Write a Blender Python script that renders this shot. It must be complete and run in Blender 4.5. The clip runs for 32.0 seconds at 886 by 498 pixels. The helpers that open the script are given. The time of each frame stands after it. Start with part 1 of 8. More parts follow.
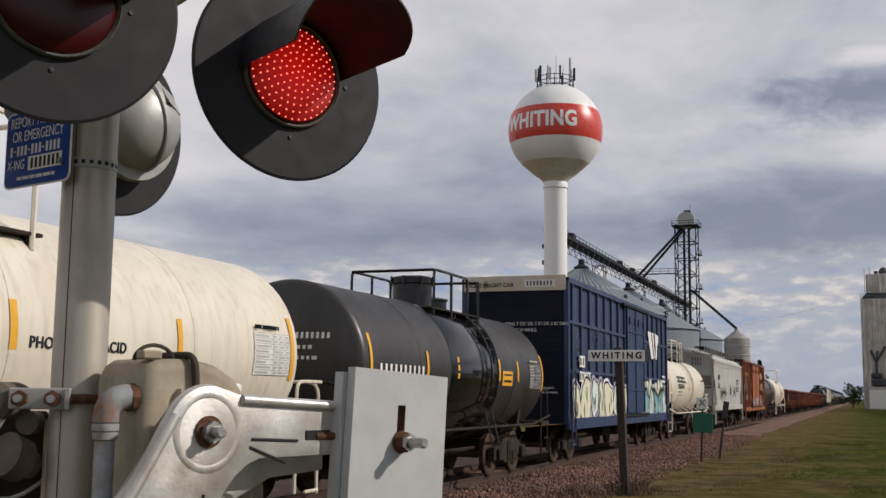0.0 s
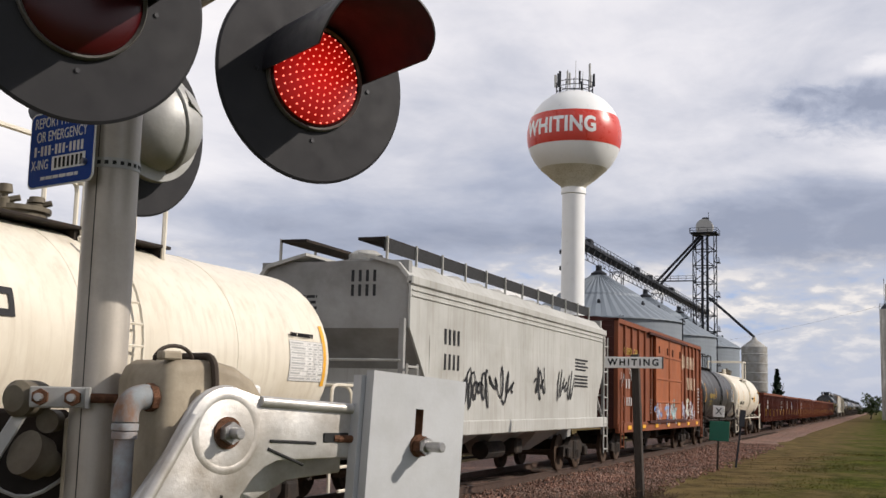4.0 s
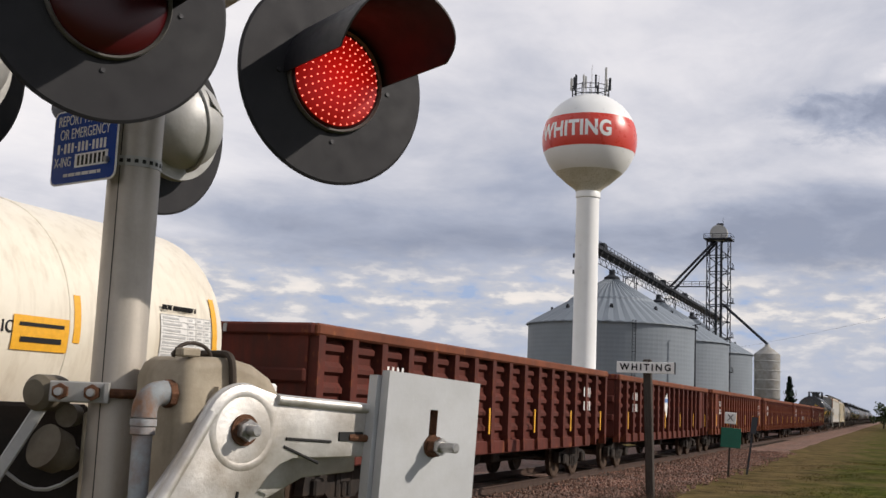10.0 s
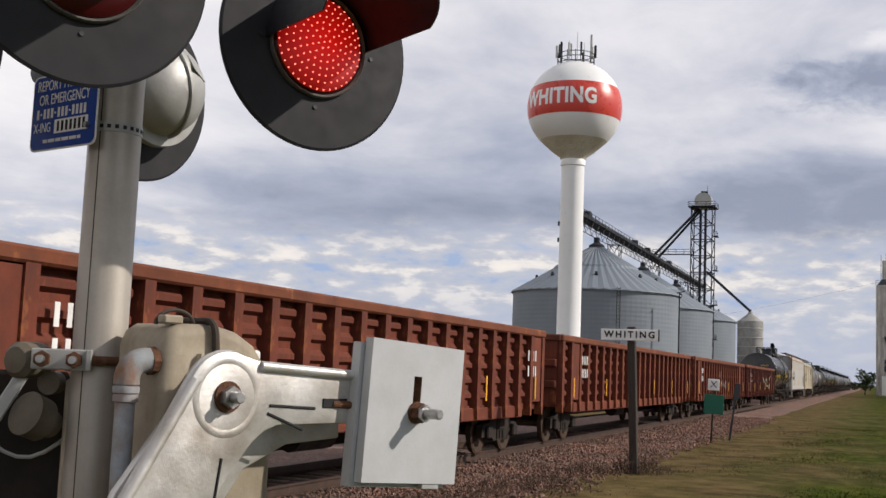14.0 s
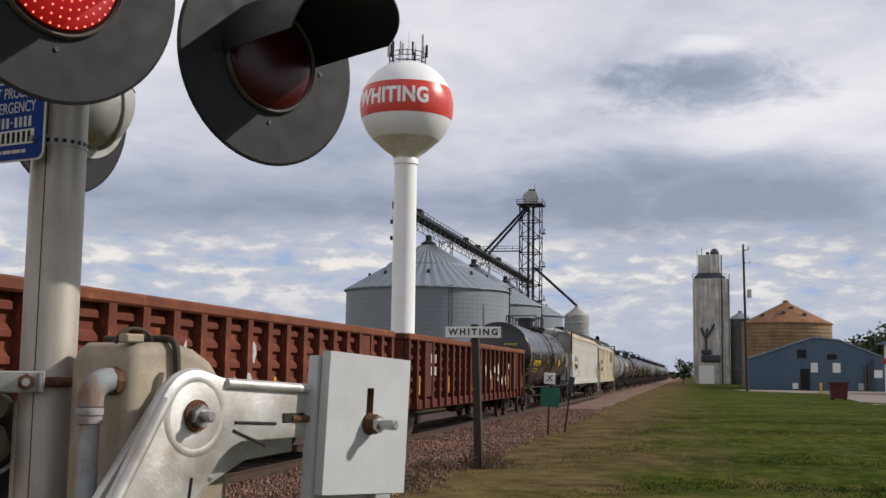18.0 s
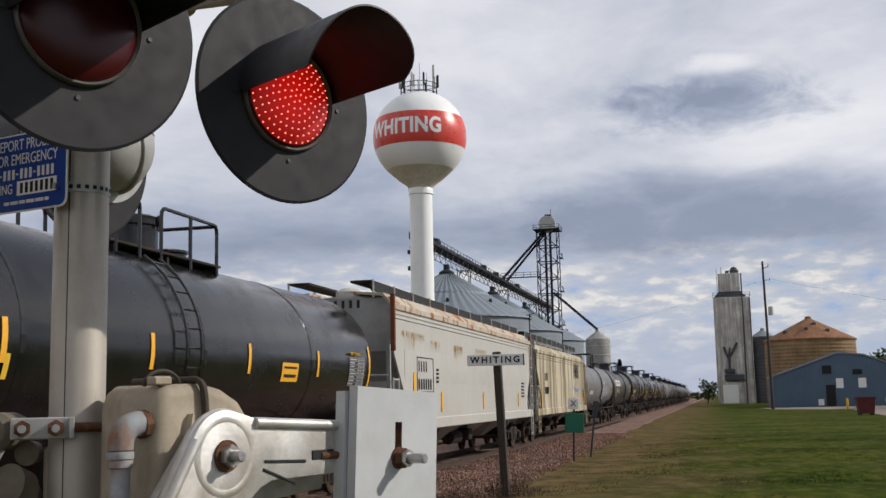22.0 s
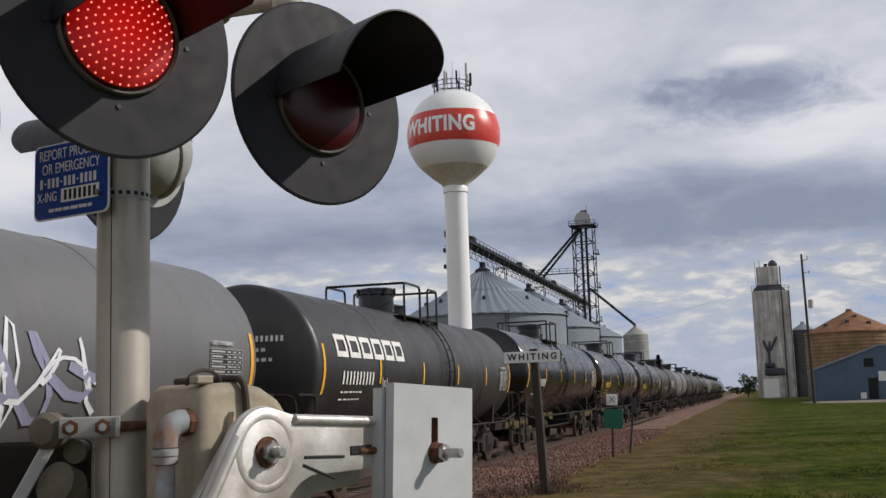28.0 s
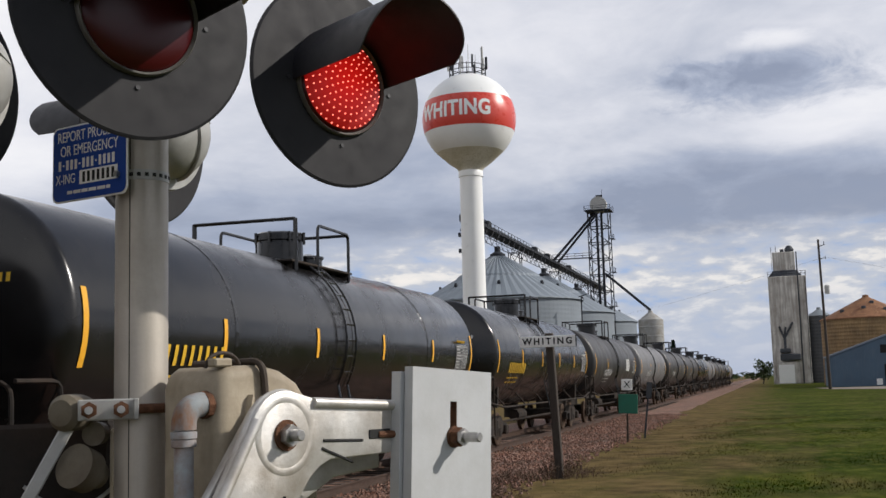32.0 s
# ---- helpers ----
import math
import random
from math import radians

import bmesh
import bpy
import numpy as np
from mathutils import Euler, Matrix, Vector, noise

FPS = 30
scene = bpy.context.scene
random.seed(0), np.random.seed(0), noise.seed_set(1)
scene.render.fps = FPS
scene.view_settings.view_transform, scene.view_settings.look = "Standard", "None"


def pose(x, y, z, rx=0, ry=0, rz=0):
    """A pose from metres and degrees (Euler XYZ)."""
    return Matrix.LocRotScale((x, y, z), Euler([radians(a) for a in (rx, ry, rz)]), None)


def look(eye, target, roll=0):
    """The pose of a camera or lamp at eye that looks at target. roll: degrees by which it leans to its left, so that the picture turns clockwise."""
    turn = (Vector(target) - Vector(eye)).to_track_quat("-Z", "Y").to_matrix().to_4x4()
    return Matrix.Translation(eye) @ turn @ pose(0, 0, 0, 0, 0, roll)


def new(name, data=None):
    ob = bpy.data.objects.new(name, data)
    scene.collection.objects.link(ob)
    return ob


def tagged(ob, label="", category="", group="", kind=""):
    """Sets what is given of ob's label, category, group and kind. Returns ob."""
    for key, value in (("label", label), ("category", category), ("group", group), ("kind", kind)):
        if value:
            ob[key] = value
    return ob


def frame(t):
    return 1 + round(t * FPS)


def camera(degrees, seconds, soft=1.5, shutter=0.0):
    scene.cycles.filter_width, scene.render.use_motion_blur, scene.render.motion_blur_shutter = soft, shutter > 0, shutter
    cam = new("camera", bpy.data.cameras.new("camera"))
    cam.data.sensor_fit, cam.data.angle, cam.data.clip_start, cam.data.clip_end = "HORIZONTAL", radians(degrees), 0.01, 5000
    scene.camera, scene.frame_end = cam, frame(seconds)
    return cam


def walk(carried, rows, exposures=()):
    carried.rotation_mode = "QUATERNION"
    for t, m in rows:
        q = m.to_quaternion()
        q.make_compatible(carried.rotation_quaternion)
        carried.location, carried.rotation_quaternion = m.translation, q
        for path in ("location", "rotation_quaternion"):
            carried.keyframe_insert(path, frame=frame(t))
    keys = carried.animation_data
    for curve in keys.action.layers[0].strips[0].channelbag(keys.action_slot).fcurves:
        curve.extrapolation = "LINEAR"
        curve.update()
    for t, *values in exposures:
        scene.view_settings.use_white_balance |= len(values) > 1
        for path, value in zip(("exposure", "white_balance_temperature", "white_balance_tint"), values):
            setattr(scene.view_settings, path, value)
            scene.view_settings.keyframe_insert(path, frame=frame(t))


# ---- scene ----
cam = camera(43.3, 32.0)

# seconds, place in metres, yaw, pitch, roll in degrees
PATH = [
    (0.0, 0.279, 0.142, 1.703, 20.48, 7.45, 0.63),
    (0.5, 0.275, 0.136, 1.702, 20.68, 7.39, 0.85),
    (1.0, 0.274, 0.132, 1.699, 20.87, 7.20, 1.09),
    (1.5, 0.272, 0.137, 1.697, 21.10, 6.96, 1.12),
    (2.0, 0.271, 0.137, 1.700, 21.19, 6.97, 1.17),
    (2.5, 0.271, 0.132, 1.699, 21.41, 7.30, 1.25),
    (3.0, 0.276, 0.136, 1.700, 21.56, 7.33, 1.35),
    (3.5, 0.275, 0.140, 1.703, 21.49, 7.40, 1.31),
    (5.5, 0.273, 0.114, 1.703, 20.93, 8.46, 2.07),
    (6.0, 0.273, 0.108, 1.698, 21.19, 8.35, 2.18),
    (6.5, 0.275, 0.112, 1.703, 21.20, 8.37, 2.26),
    (7.0, 0.275, 0.110, 1.704, 21.23, 8.62, 2.17),
    (7.5, 0.275, 0.101, 1.701, 21.56, 8.75, 2.20),
    (8.0, 0.277, 0.105, 1.699, 21.88, 8.47, 2.20),
    (8.5, 0.273, 0.111, 1.696, 21.94, 8.19, 2.33),
    (9.0, 0.271, 0.114, 1.698, 21.95, 7.93, 2.50),
    (9.5, 0.270, 0.117, 1.699, 21.96, 7.70, 2.57),
    (10.0, 0.274, 0.114, 1.701, 22.07, 7.72, 2.43),
    (10.5, 0.275, 0.105, 1.701, 22.02, 8.24, 2.15),
    (11.0, 0.277, 0.113, 1.698, 21.55, 7.37, 2.30),
    (11.5, 0.272, 0.124, 1.697, 20.90, 6.35, 2.45),
    (12.0, 0.268, 0.128, 1.694, 21.02, 6.22, 2.43),
    (12.5, 0.266, 0.130, 1.694, 21.10, 6.04, 2.46),
    (13.0, 0.265, 0.134, 1.696, 21.33, 6.05, 2.47),
    (13.5, 0.268, 0.131, 1.695, 21.35, 6.03, 2.44),
    (14.0, 0.272, 0.126, 1.699, 21.23, 6.11, 2.30),
    (14.5, 0.273, 0.116, 1.699, 20.77, 7.27, 2.01),
    (16.5, 0.260, 0.126, 1.688, 20.53, 6.02, 0.83),
    (17.0, 0.178, 0.071, 1.696, 18.93, 7.10, 1.60),
    (17.5, 0.052, 0.011, 1.715, 13.84, 6.47, -1.48),
    (18.0, 0.006, -0.015, 1.721, 12.51, 6.25, 0.78),
    (18.5, -0.003, 0.007, 1.727, 10.83, 7.39, 0.03),
    (19.0, -0.013, -0.002, 1.726, 11.88, 8.17, -0.03),
    (19.5, -0.018, -0.001, 1.724, 11.63, 8.39, -1.08),
    (20.0, -0.014, 0.003, 1.725, 11.17, 8.85, -1.63),
    (20.5, -0.007, -0.005, 1.725, 11.13, 8.87, -1.69),
    (21.0, -0.002, -0.009, 1.725, 11.27, 8.35, -1.60),
    (21.5, -0.000, -0.013, 1.727, 11.58, 8.44, -1.46),
    (22.0, -0.004, -0.022, 1.727, 13.41, 7.73, -1.25),
    (22.5, -0.006, -0.032, 1.724, 13.88, 7.77, -0.91),
    (23.0, -0.007, -0.039, 1.722, 14.30, 7.55, -1.56),
    (23.5, 0.007, -0.045, 1.725, 14.60, 8.10, -2.04),
    (24.0, 0.010, -0.040, 1.727, 14.17, 8.09, -2.20),
    (24.5, 0.012, -0.039, 1.725, 14.30, 7.99, -2.01),
    (26.5, 0.025, -0.067, 1.722, 14.68, 7.83, -2.31),
    (27.0, 0.023, -0.071, 1.722, 14.84, 7.84, -2.18),
    (27.5, 0.015, -0.070, 1.718, 15.05, 7.65, -2.00),
    (28.0, 0.016, -0.070, 1.721, 15.26, 7.68, -1.93),
    (28.5, 0.015, -0.068, 1.720, 15.28, 7.85, -2.04),
    (29.0, 0.009, -0.056, 1.721, 15.37, 7.94, -2.03),
    (29.5, -0.004, -0.049, 1.717, 15.40, 7.84, -2.32),
    (30.0, -0.010, -0.051, 1.717, 15.77, 7.64, -2.13),
    (30.5, -0.006, -0.054, 1.717, 15.85, 7.41, -1.94),
    (31.0, -0.004, -0.054, 1.713, 15.91, 7.06, -1.94),
    (31.5, -0.007, -0.053, 1.716, 15.92, 6.90, -1.77),
    (32.0, -0.000, -0.054, 1.721, 16.06, 6.90, -1.65),
]
walk(cam, [(r[0], pose(*r[1:4]) @ pose(0, 0, 0, 0, 0, r[4]) @ pose(0, 0, 0, 90 + r[5]) @ pose(0, 0, 0, 0, 0, r[6])) for r in PATH], [(0, -0.42, 6640, 14), (1.0, -0.1, 6640, 14), (2.0, 0.1, 6640, 14), (3.5, 0.0, 6640, 14), (9.0, 0.0, 6640, 14), (10.0, -0.12, 6640, 14), (12.5, -0.14, 6620, 14), (14.5, -0.07, 6600, 14), (18.0, -0.14, 6500, 13), (21.0, -0.13, 6450, 12), (24.0, -0.29, 6420, 12), (30.0, -0.31, 6420, 12), (32.0, -0.1, 6420, 12)])

# ---- sky and sun ----
SUN_AZ, SUN_EL = 71.0, 34.0   # clockwise from +y, above the horizon


def make_world():
    w = bpy.data.worlds.new("world")
    scene.world = w
    w.use_nodes = True
    nt = w.node_tree
    nt.nodes.clear()
    N, K = nt.nodes.new, nt.links.new
    out = N("ShaderNodeOutputWorld")
    bg = N("ShaderNodeBackground")
    bg.inputs["Strength"].default_value = 0.113
    sky = N("ShaderNodeTexSky")
    sky.sky_type = "NISHITA"
    sky.sun_disc = False
    sky.sun_elevation = radians(SUN_EL)
    sky.sun_rotation = radians(SUN_AZ)
    tc = N("ShaderNodeTexCoord")
    sep = N("ShaderNodeSeparateXYZ")
    K(tc.outputs["Generated"], sep.inputs[0])

    def m(op, a, b=None, c=None, clamp=False):
        nd = N("ShaderNodeMath")
        nd.operation, nd.use_clamp = op, clamp
        for i, v in enumerate((a, b, c)):
            if v is None:
                continue
            if isinstance(v, (int, float)):
                nd.inputs[i].default_value = v
            else:
                K(v, nd.inputs[i])
        return nd.outputs[0]

    z = m("MAXIMUM", sep.outputs[2], 0.0)
    den = m("ADD", z, 0.10)
    comb = N("ShaderNodeCombineXYZ")
    K(m("DIVIDE", sep.outputs[0], den), comb.inputs[0])
    K(m("DIVIDE", sep.outputs[1], den), comb.inputs[1])

    def noise_tex(scale, detail, rough, off, stretch=(1, 1, 1), dist=0.0):
        mp = N("ShaderNodeMapping")
        mp.inputs["Location"].default_value = off
        mp.inputs["Scale"].default_value = stretch
        K(comb.outputs[0], mp.inputs[0])
        n = N("ShaderNodeTexNoise")
        n.inputs["Scale"].default_value = scale
        n.inputs["Detail"].default_value = detail
        n.inputs["Roughness"].default_value = rough
        n.inputs["Distortion"].default_value = dist
        K(mp.outputs[0], n.inputs["Vector"])
        return n.outputs["Fac"]

    def ramp(fac, stops):
        r = N("ShaderNodeValToRGB")
        e = r.color_ramp.elements
        while len(e) < len(stops):
            e.new(0.5)
        for el, (p, col) in zip(e, stops):
            el.position, el.color = p, (*col, 1)
        K(fac, r.inputs[0])
        return r.outputs[0]

    def mix(f, a, b):
        x = N("ShaderNodeMix")
        x.data_type = "RGBA"
        for i, v in ((0, f), (6, a), (7, b)):
            if isinstance(v, (int, float)):
                x.inputs[i].default_value = v
            elif isinstance(v, tuple):
                x.inputs[i].default_value = (*v, 1)
            else:
                K(v, x.inputs[i])
        return x.outputs[2]

    def steps(f, stops):
        """A smooth curve through (position, value)."""
        r = N("ShaderNodeValToRGB")
        r.color_ramp.interpolation = "B_SPLINE"
        e = r.color_ramp.elements
        while len(e) < len(stops):
            e.new(0.5)
        for el, (p, val) in zip(e, stops):
            el.position, el.color = p, (val, val, val, 1)
        K(f, r.inputs[0])
        return r.outputs[0]

    az = m("ARCTAN2", sep.outputs[0], sep.outputs[1])
    el = m("ARCSINE", sep.outputs[2])

    def bearing_noise(scale, detail, rough, tall, off, dist=0.2):
        """Noise over bearing and height, drawn out sideways."""
        c = N("ShaderNodeCombineXYZ")
        K(m("ADD", az, off), c.inputs[0])
        K(m("MULTIPLY", el, tall), c.inputs[1])
        n = N("ShaderNodeTexNoise")
        n.inputs["Scale"].default_value, n.inputs["Detail"].default_value = scale, detail
        n.inputs["Roughness"].default_value, n.inputs["Distortion"].default_value = rough, dist
        K(c.outputs[0], n.inputs["Vector"])
        return n.outputs["Fac"]

    def puff(a0, e0, ra, re, f):
        """A soft long cloud round a bearing and height in degrees, its edge broken by f."""
        q = m("ADD", m("POWER", m("ABSOLUTE", m("DIVIDE", m("SUBTRACT", az, radians(a0)), radians(ra))), 2.0),
              m("POWER", m("ABSOLUTE", m("DIVIDE", m("SUBTRACT", el, radians(e0)), radians(re))), 2.0))
        q = m("ADD", q, m("MULTIPLY_ADD", f, 3.0, -1.5))
        mr = N("ShaderNodeMapRange")
        mr.interpolation_type = "SMOOTHSTEP"
        K(q, mr.inputs[0])
        for i, v in enumerate((1.5, -0.2, 0.0, 1.0)):
            mr.inputs[1 + i].default_value = v
        return mr.outputs[0]

    # heavy cloud deck: bright billows above, a slate bank lower down
    big = noise_tex(0.42, 8, 0.5, (3.9, 1.1, 0), (1, 0.8, 1), 0.4)
    fine = noise_tex(1.5, 10, 0.6, (0.4, 5.2, 0), (1, 0.85, 1), 0.3)
    wisp = bearing_noise(10.0, 9, 0.56, 2.1, 4.0, 0.5)
    body = m("ADD", m("ADD", m("MULTIPLY", big, 0.66), m("MULTIPLY", fine, 0.22)), m("MULTIPLY", wisp, 0.12))
    body = m("MULTIPLY_ADD", body, 1.75, -0.375)
    lift = steps(z, [(0.0, 0.5), (0.09, 0.5), (0.12, 0.40), (0.16, 0.43), (0.20, 0.64), (0.30, 0.73), (0.45, 0.64), (0.65, 0.5), (1.0, 0.46)])
    body = m("ADD", body, m("SUBTRACT", lift, 0.5))
    # the deck is thinner towards the west
    side = m("MULTIPLY", m("ADD", sep.outputs[0], 0.30), -0.42)
    body = m("ADD", body, m("MAXIMUM", m("MINIMUM", side, 0.15), -0.10))
    # one long slate cloud with a bright upper edge
    body = m("ADD", body, 0.025)
    curl = bearing_noise(20.0, 10, 0.62, 1.8, 2.3, 0.4)
    broken = m("MULTIPLY_ADD", curl, 0.9, m("MULTIPLY", fine, 0.25))
    body = m("ADD", body, m("MULTIPLY", puff(1.2, 14.4, 6.5, 1.8, broken), -0.30))
    body = m("ADD", body, m("MULTIPLY", puff(-1.0, 9.2, 9.0, 2.0, m("MULTIPLY_ADD", curl, 0.5, m("MULTIPLY", fine, 0.4))), -0.13))
    body = m("ADD", body, m("MULTIPLY", puff(0.9, 16.35, 2.6, 0.6, broken), 0.17))
    cloud = ramp(body, [(0.28, (2.7, 3.1, 4.05)), (0.40, (3.9, 4.35, 5.35)), (0.50, (5.5, 5.8, 6.5)), (0.63, (7.7, 7.8, 8.15)), (0.84, (10.0, 9.9, 9.7))])
    # Darkening added overhead, out of view, to hold down the ambient light.
    cloud = mix(steps(z, [(0.42, 0.0), (0.6, 0.25), (0.95, 0.5)]), cloud, (1.4, 1.55, 2.0))
    # near the horizon the deck opens to flat rows of small cumulus over pale blue
    rows = bearing_noise(24.0, 10, 0.55, 2.8, 1.0, 0.1)
    gap = ramp(rows, [(0.33, (3.2, 4.4, 6.6)), (0.40, (4.4, 5.0, 6.2)), (0.50, (5.2, 5.5, 6.1)), (0.55, (6.4, 6.45, 6.6)), (0.60, (8.3, 8.05, 7.6)), (0.72, (9.2, 8.7, 8.0))])
    ragged = m("ADD", z, m("MULTIPLY_ADD", bearing_noise(9.0, 10, 0.62, 2.0, 7.0), 0.07, -0.035))
    band = steps(ragged, [(0.085, 1.0), (0.105, 0.9), (0.125, 0.15), (0.14, 0.0)])
    col = mix(band, cloud, gap)
    haze = steps(z, [(0.0, 0.95), (0.035, 0.8), (0.065, 0.3), (0.095, 0.0)])
    col = mix(haze, col, (4.4, 5.0, 6.2))
    # blue holes high up show the clear sky
    hole = m("MULTIPLY", m("SUBTRACT", 0.33, noise_tex(1.1, 8, 0.6, (9.3, 4.4, 0), (1, 1, 1), 0.2)), 14.0, None, True)
    col = mix(m("MULTIPLY", hole, 0.7), col, sky.outputs[0])
    col = mix(0.06, col, sky.outputs[0])
    K(col, bg.inputs["Color"])
    K(bg.outputs[0], out.inputs["Surface"])


make_world()
sun_data = bpy.data.lights.new("sun", "SUN")
sun_data.energy, sun_data.angle, sun_data.color = 4.3, radians(0.8), (1.0, 0.95, 0.86)
sun = new("sun", sun_data)
_a, _e = radians(SUN_AZ), radians(SUN_EL)
sun.matrix_world = look((60 * math.sin(_a) * math.cos(_e), 60 * math.cos(_a) * math.cos(_e), 60 * math.sin(_e)), (0, 0, 0))
scene.view_settings.exposure = 0.0

# ---- materials ----
MATS = {}


def material(name, base, rough=0.6, metal=0.0, vary=0.12, scale=6.0, bump=0.15, bump_scale=60.0, dirt=None, dirt_amount=0.0, dirt_scale=1.5,
             streak=None, streak_amount=0.0, coat=0.0, pieces=0.0, rust=None, rust_at=0.66, stretch=(1, 1, 1), wide=1.0):
    """A procedural surface: broad tone, fine grain, patches of dirt or rust, and runs down the face."""
    if name in MATS:
        return MATS[name]
    mt = bpy.data.materials.new(name)
    MATS[name] = mt
    mt.use_nodes = True
    nt = mt.node_tree
    bs = nt.nodes["Principled BSDF"]
    N, K = nt.nodes.new, nt.links.new
    tc = N("ShaderNodeTexCoord")

    def nz(sc, detail=6, st=(1, 1, 1), off=0.0):
        mp = N("ShaderNodeMapping")
        mp.inputs["Scale"].default_value = st
        mp.inputs["Location"].default_value = (off, off * 0.7, off * 1.3)
        K(tc.outputs["Object"], mp.inputs[0])
        n = N("ShaderNodeTexNoise")
        n.inputs["Scale"].default_value, n.inputs["Detail"].default_value, n.inputs["Roughness"].default_value = sc, detail, 0.62
        K(mp.outputs[0], n.inputs["Vector"])
        return n.outputs["Fac"]

    def mr(f, a, b, lo=0.0, hi=1.0):
        r = N("ShaderNodeMapRange")
        K(f, r.inputs[0])
        for i, v in enumerate((a, b, lo, hi)):
            r.inputs[1 + i].default_value = v
        return r.outputs[0]

    def mix(f, a, b, kind="MIX"):
        x = N("ShaderNodeMix")
        x.data_type, x.blend_type = "RGBA", kind
        for i, v in ((0, f), (6, a), (7, b)):
            if isinstance(v, (int, float)):
                x.inputs[i].default_value = v
            elif isinstance(v, tuple):
                x.inputs[i].default_value = (*v, 1)
            else:
                K(v, x.inputs[i])
        return x.outputs[2]

    dark = tuple(c * (1 - vary) for c in base)
    light = tuple(min(1, c * (1 + vary)) for c in base)
    col = mix(mr(nz(scale, 5, stretch), 0.3, 0.7), dark, light)
    grain = nz(bump_scale, 4, stretch, 3.0)
    col = mix(mr(grain, 0.35, 0.7, 0, 0.35 * min(1, vary * 4)), col, tuple(c * 0.7 for c in base))
    if pieces:
        oi = N("ShaderNodeObjectInfo")
        col = mix(mr(oi.outputs["Random"], 0, 1, 0, pieces), col, tuple(c * 0.45 for c in base))
    if dirt:
        col = mix(mr(nz(dirt_scale, 8, (1, 1, 1), 5.0), 0.42, 0.68, 0, dirt_amount), col, dirt)
    if streak:
        col = mix(mr(nz(1.6, 6, (5 * wide, 5 * wide, 0.35 * wide), 8.0), 0.48 if wide == 1 else 0.44, 0.72 if wide == 1 else 0.58, 0, streak_amount), col, streak)
    rg = mr(nz(scale * 2, 4), 0.3, 0.7, max(0.03, rough - 0.1), min(1, rough + 0.1))
    if rust:
        f = mr(nz(2.4, 10, (1, 1, 0.6), 11.0), rust_at, rust_at + 0.06)
        col = mix(f, col, rust)
        rg2 = N("ShaderNodeMix")
        K(f, rg2.inputs[0])
        K(rg, rg2.inputs[2])
        rg2.inputs[3].default_value = 0.9
        rg = rg2.outputs[0]
    K(col, bs.inputs["Base Color"])
    K(rg, bs.inputs["Roughness"])
    bs.inputs["Metallic"].default_value = metal
    bs.inputs["Specular IOR Level"].default_value = 0.5 if rough < 0.52 else 0.22
    bs.inputs["Coat Weight"].default_value = coat
    bs.inputs["Coat Roughness"].default_value = 0.15
    if bump:
        b = N("ShaderNodeBump")
        b.inputs["Strength"].default_value, b.inputs["Distance"].default_value = bump, 0.01
        K(grain, b.inputs["Height"])
        K(b.outputs[0], bs.inputs["Normal"])
    return mt


RUST = (0.16, 0.055, 0.02)
M_GALV = material("galvanised_steel", (0.40, 0.40, 0.385), 0.5, 0.3, 0.14, 14, 0.06, 90, (0.28, 0.26, 0.225), 0.45, 6)
M_HEADER = material("rust_stained_cream_header", (0.60, 0.545, 0.46), 0.6, 0, 0.06, 1.5, 0.05, 40, (0.42, 0.29, 0.17), 0.6, 1.4, rust=(0.30, 0.13, 0.05), rust_at=0.63)
M_MAST = material("brushed_aluminium_pipe", (0.43, 0.39, 0.335), 0.45, 0.3, 0.10, 5, 0.05, 130, (0.21, 0.18, 0.14), 0.6, 3, (0.21, 0.185, 0.145), 0.5)
M_CAST = material("cast_aluminium", (0.60, 0.585, 0.555), 0.46, 0.5, 0.14, 9, 0.10, 120, (0.30, 0.25, 0.19), 0.75, 6)
M_STRAP = material("dark_brown_gasket", (0.055, 0.042, 0.032), 0.7, 0, 0.25, 12, 0.1, 90)
M_HUB = material("dark_tan_hub_paint", (0.15, 0.13, 0.095), 0.65, 0, 0.2, 9, 0.1, 110, (0.07, 0.05, 0.035), 0.6, 9)
M_TANBOX = material("weathered_tan_paint", (0.39, 0.335, 0.25), 0.6, 0, 0.14, 7, 0.10, 110, (0.17, 0.135, 0.09), 0.75, 5, (0.19, 0.15, 0.10), 0.65, rust=(0.20, 0.12, 0.07), rust_at=0.69)
M_PLATE = material("light_grey_enamel", (0.46, 0.47, 0.475), 0.45, 0, 0.05, 5, 0.05, 80, (0.34, 0.335, 0.32), 0.35, 9)
M_DISC = material("black_lamp_background", (0.0175, 0.017, 0.0195), 0.6, 0, 0.12, 9, 0.0, 140, (0.025, 0.0245, 0.026), 0.5, 4, (0.032, 0.031, 0.031), 0.35)
M_HOOD = material("black_visor_paint", (0.013, 0.013, 0.017), 0.5, 0, 0.2, 12, 0.0, 150)
M_RIM = material("worn_grey_rim_paint", (0.12, 0.115, 0.105), 0.5, 0.2, 0.2, 30, 0.05, 120)
M_RUSTBOLT = material("rusty_bolt", (0.13, 0.062, 0.035), 0.85, 0.2, 0.5, 60, 0.5, 300)
M_STEEL = material("worn_steel", (0.42, 0.41, 0.40), 0.4, 0.9, 0.2, 50, 0.1, 200)
M_CONDUIT = material("grey_conduit_paint", (0.33, 0.36, 0.38), 0.55, 0.1, 0.12, 15, 0.1, 120, (0.2, 0.09, 0.04), 0.7, 14)
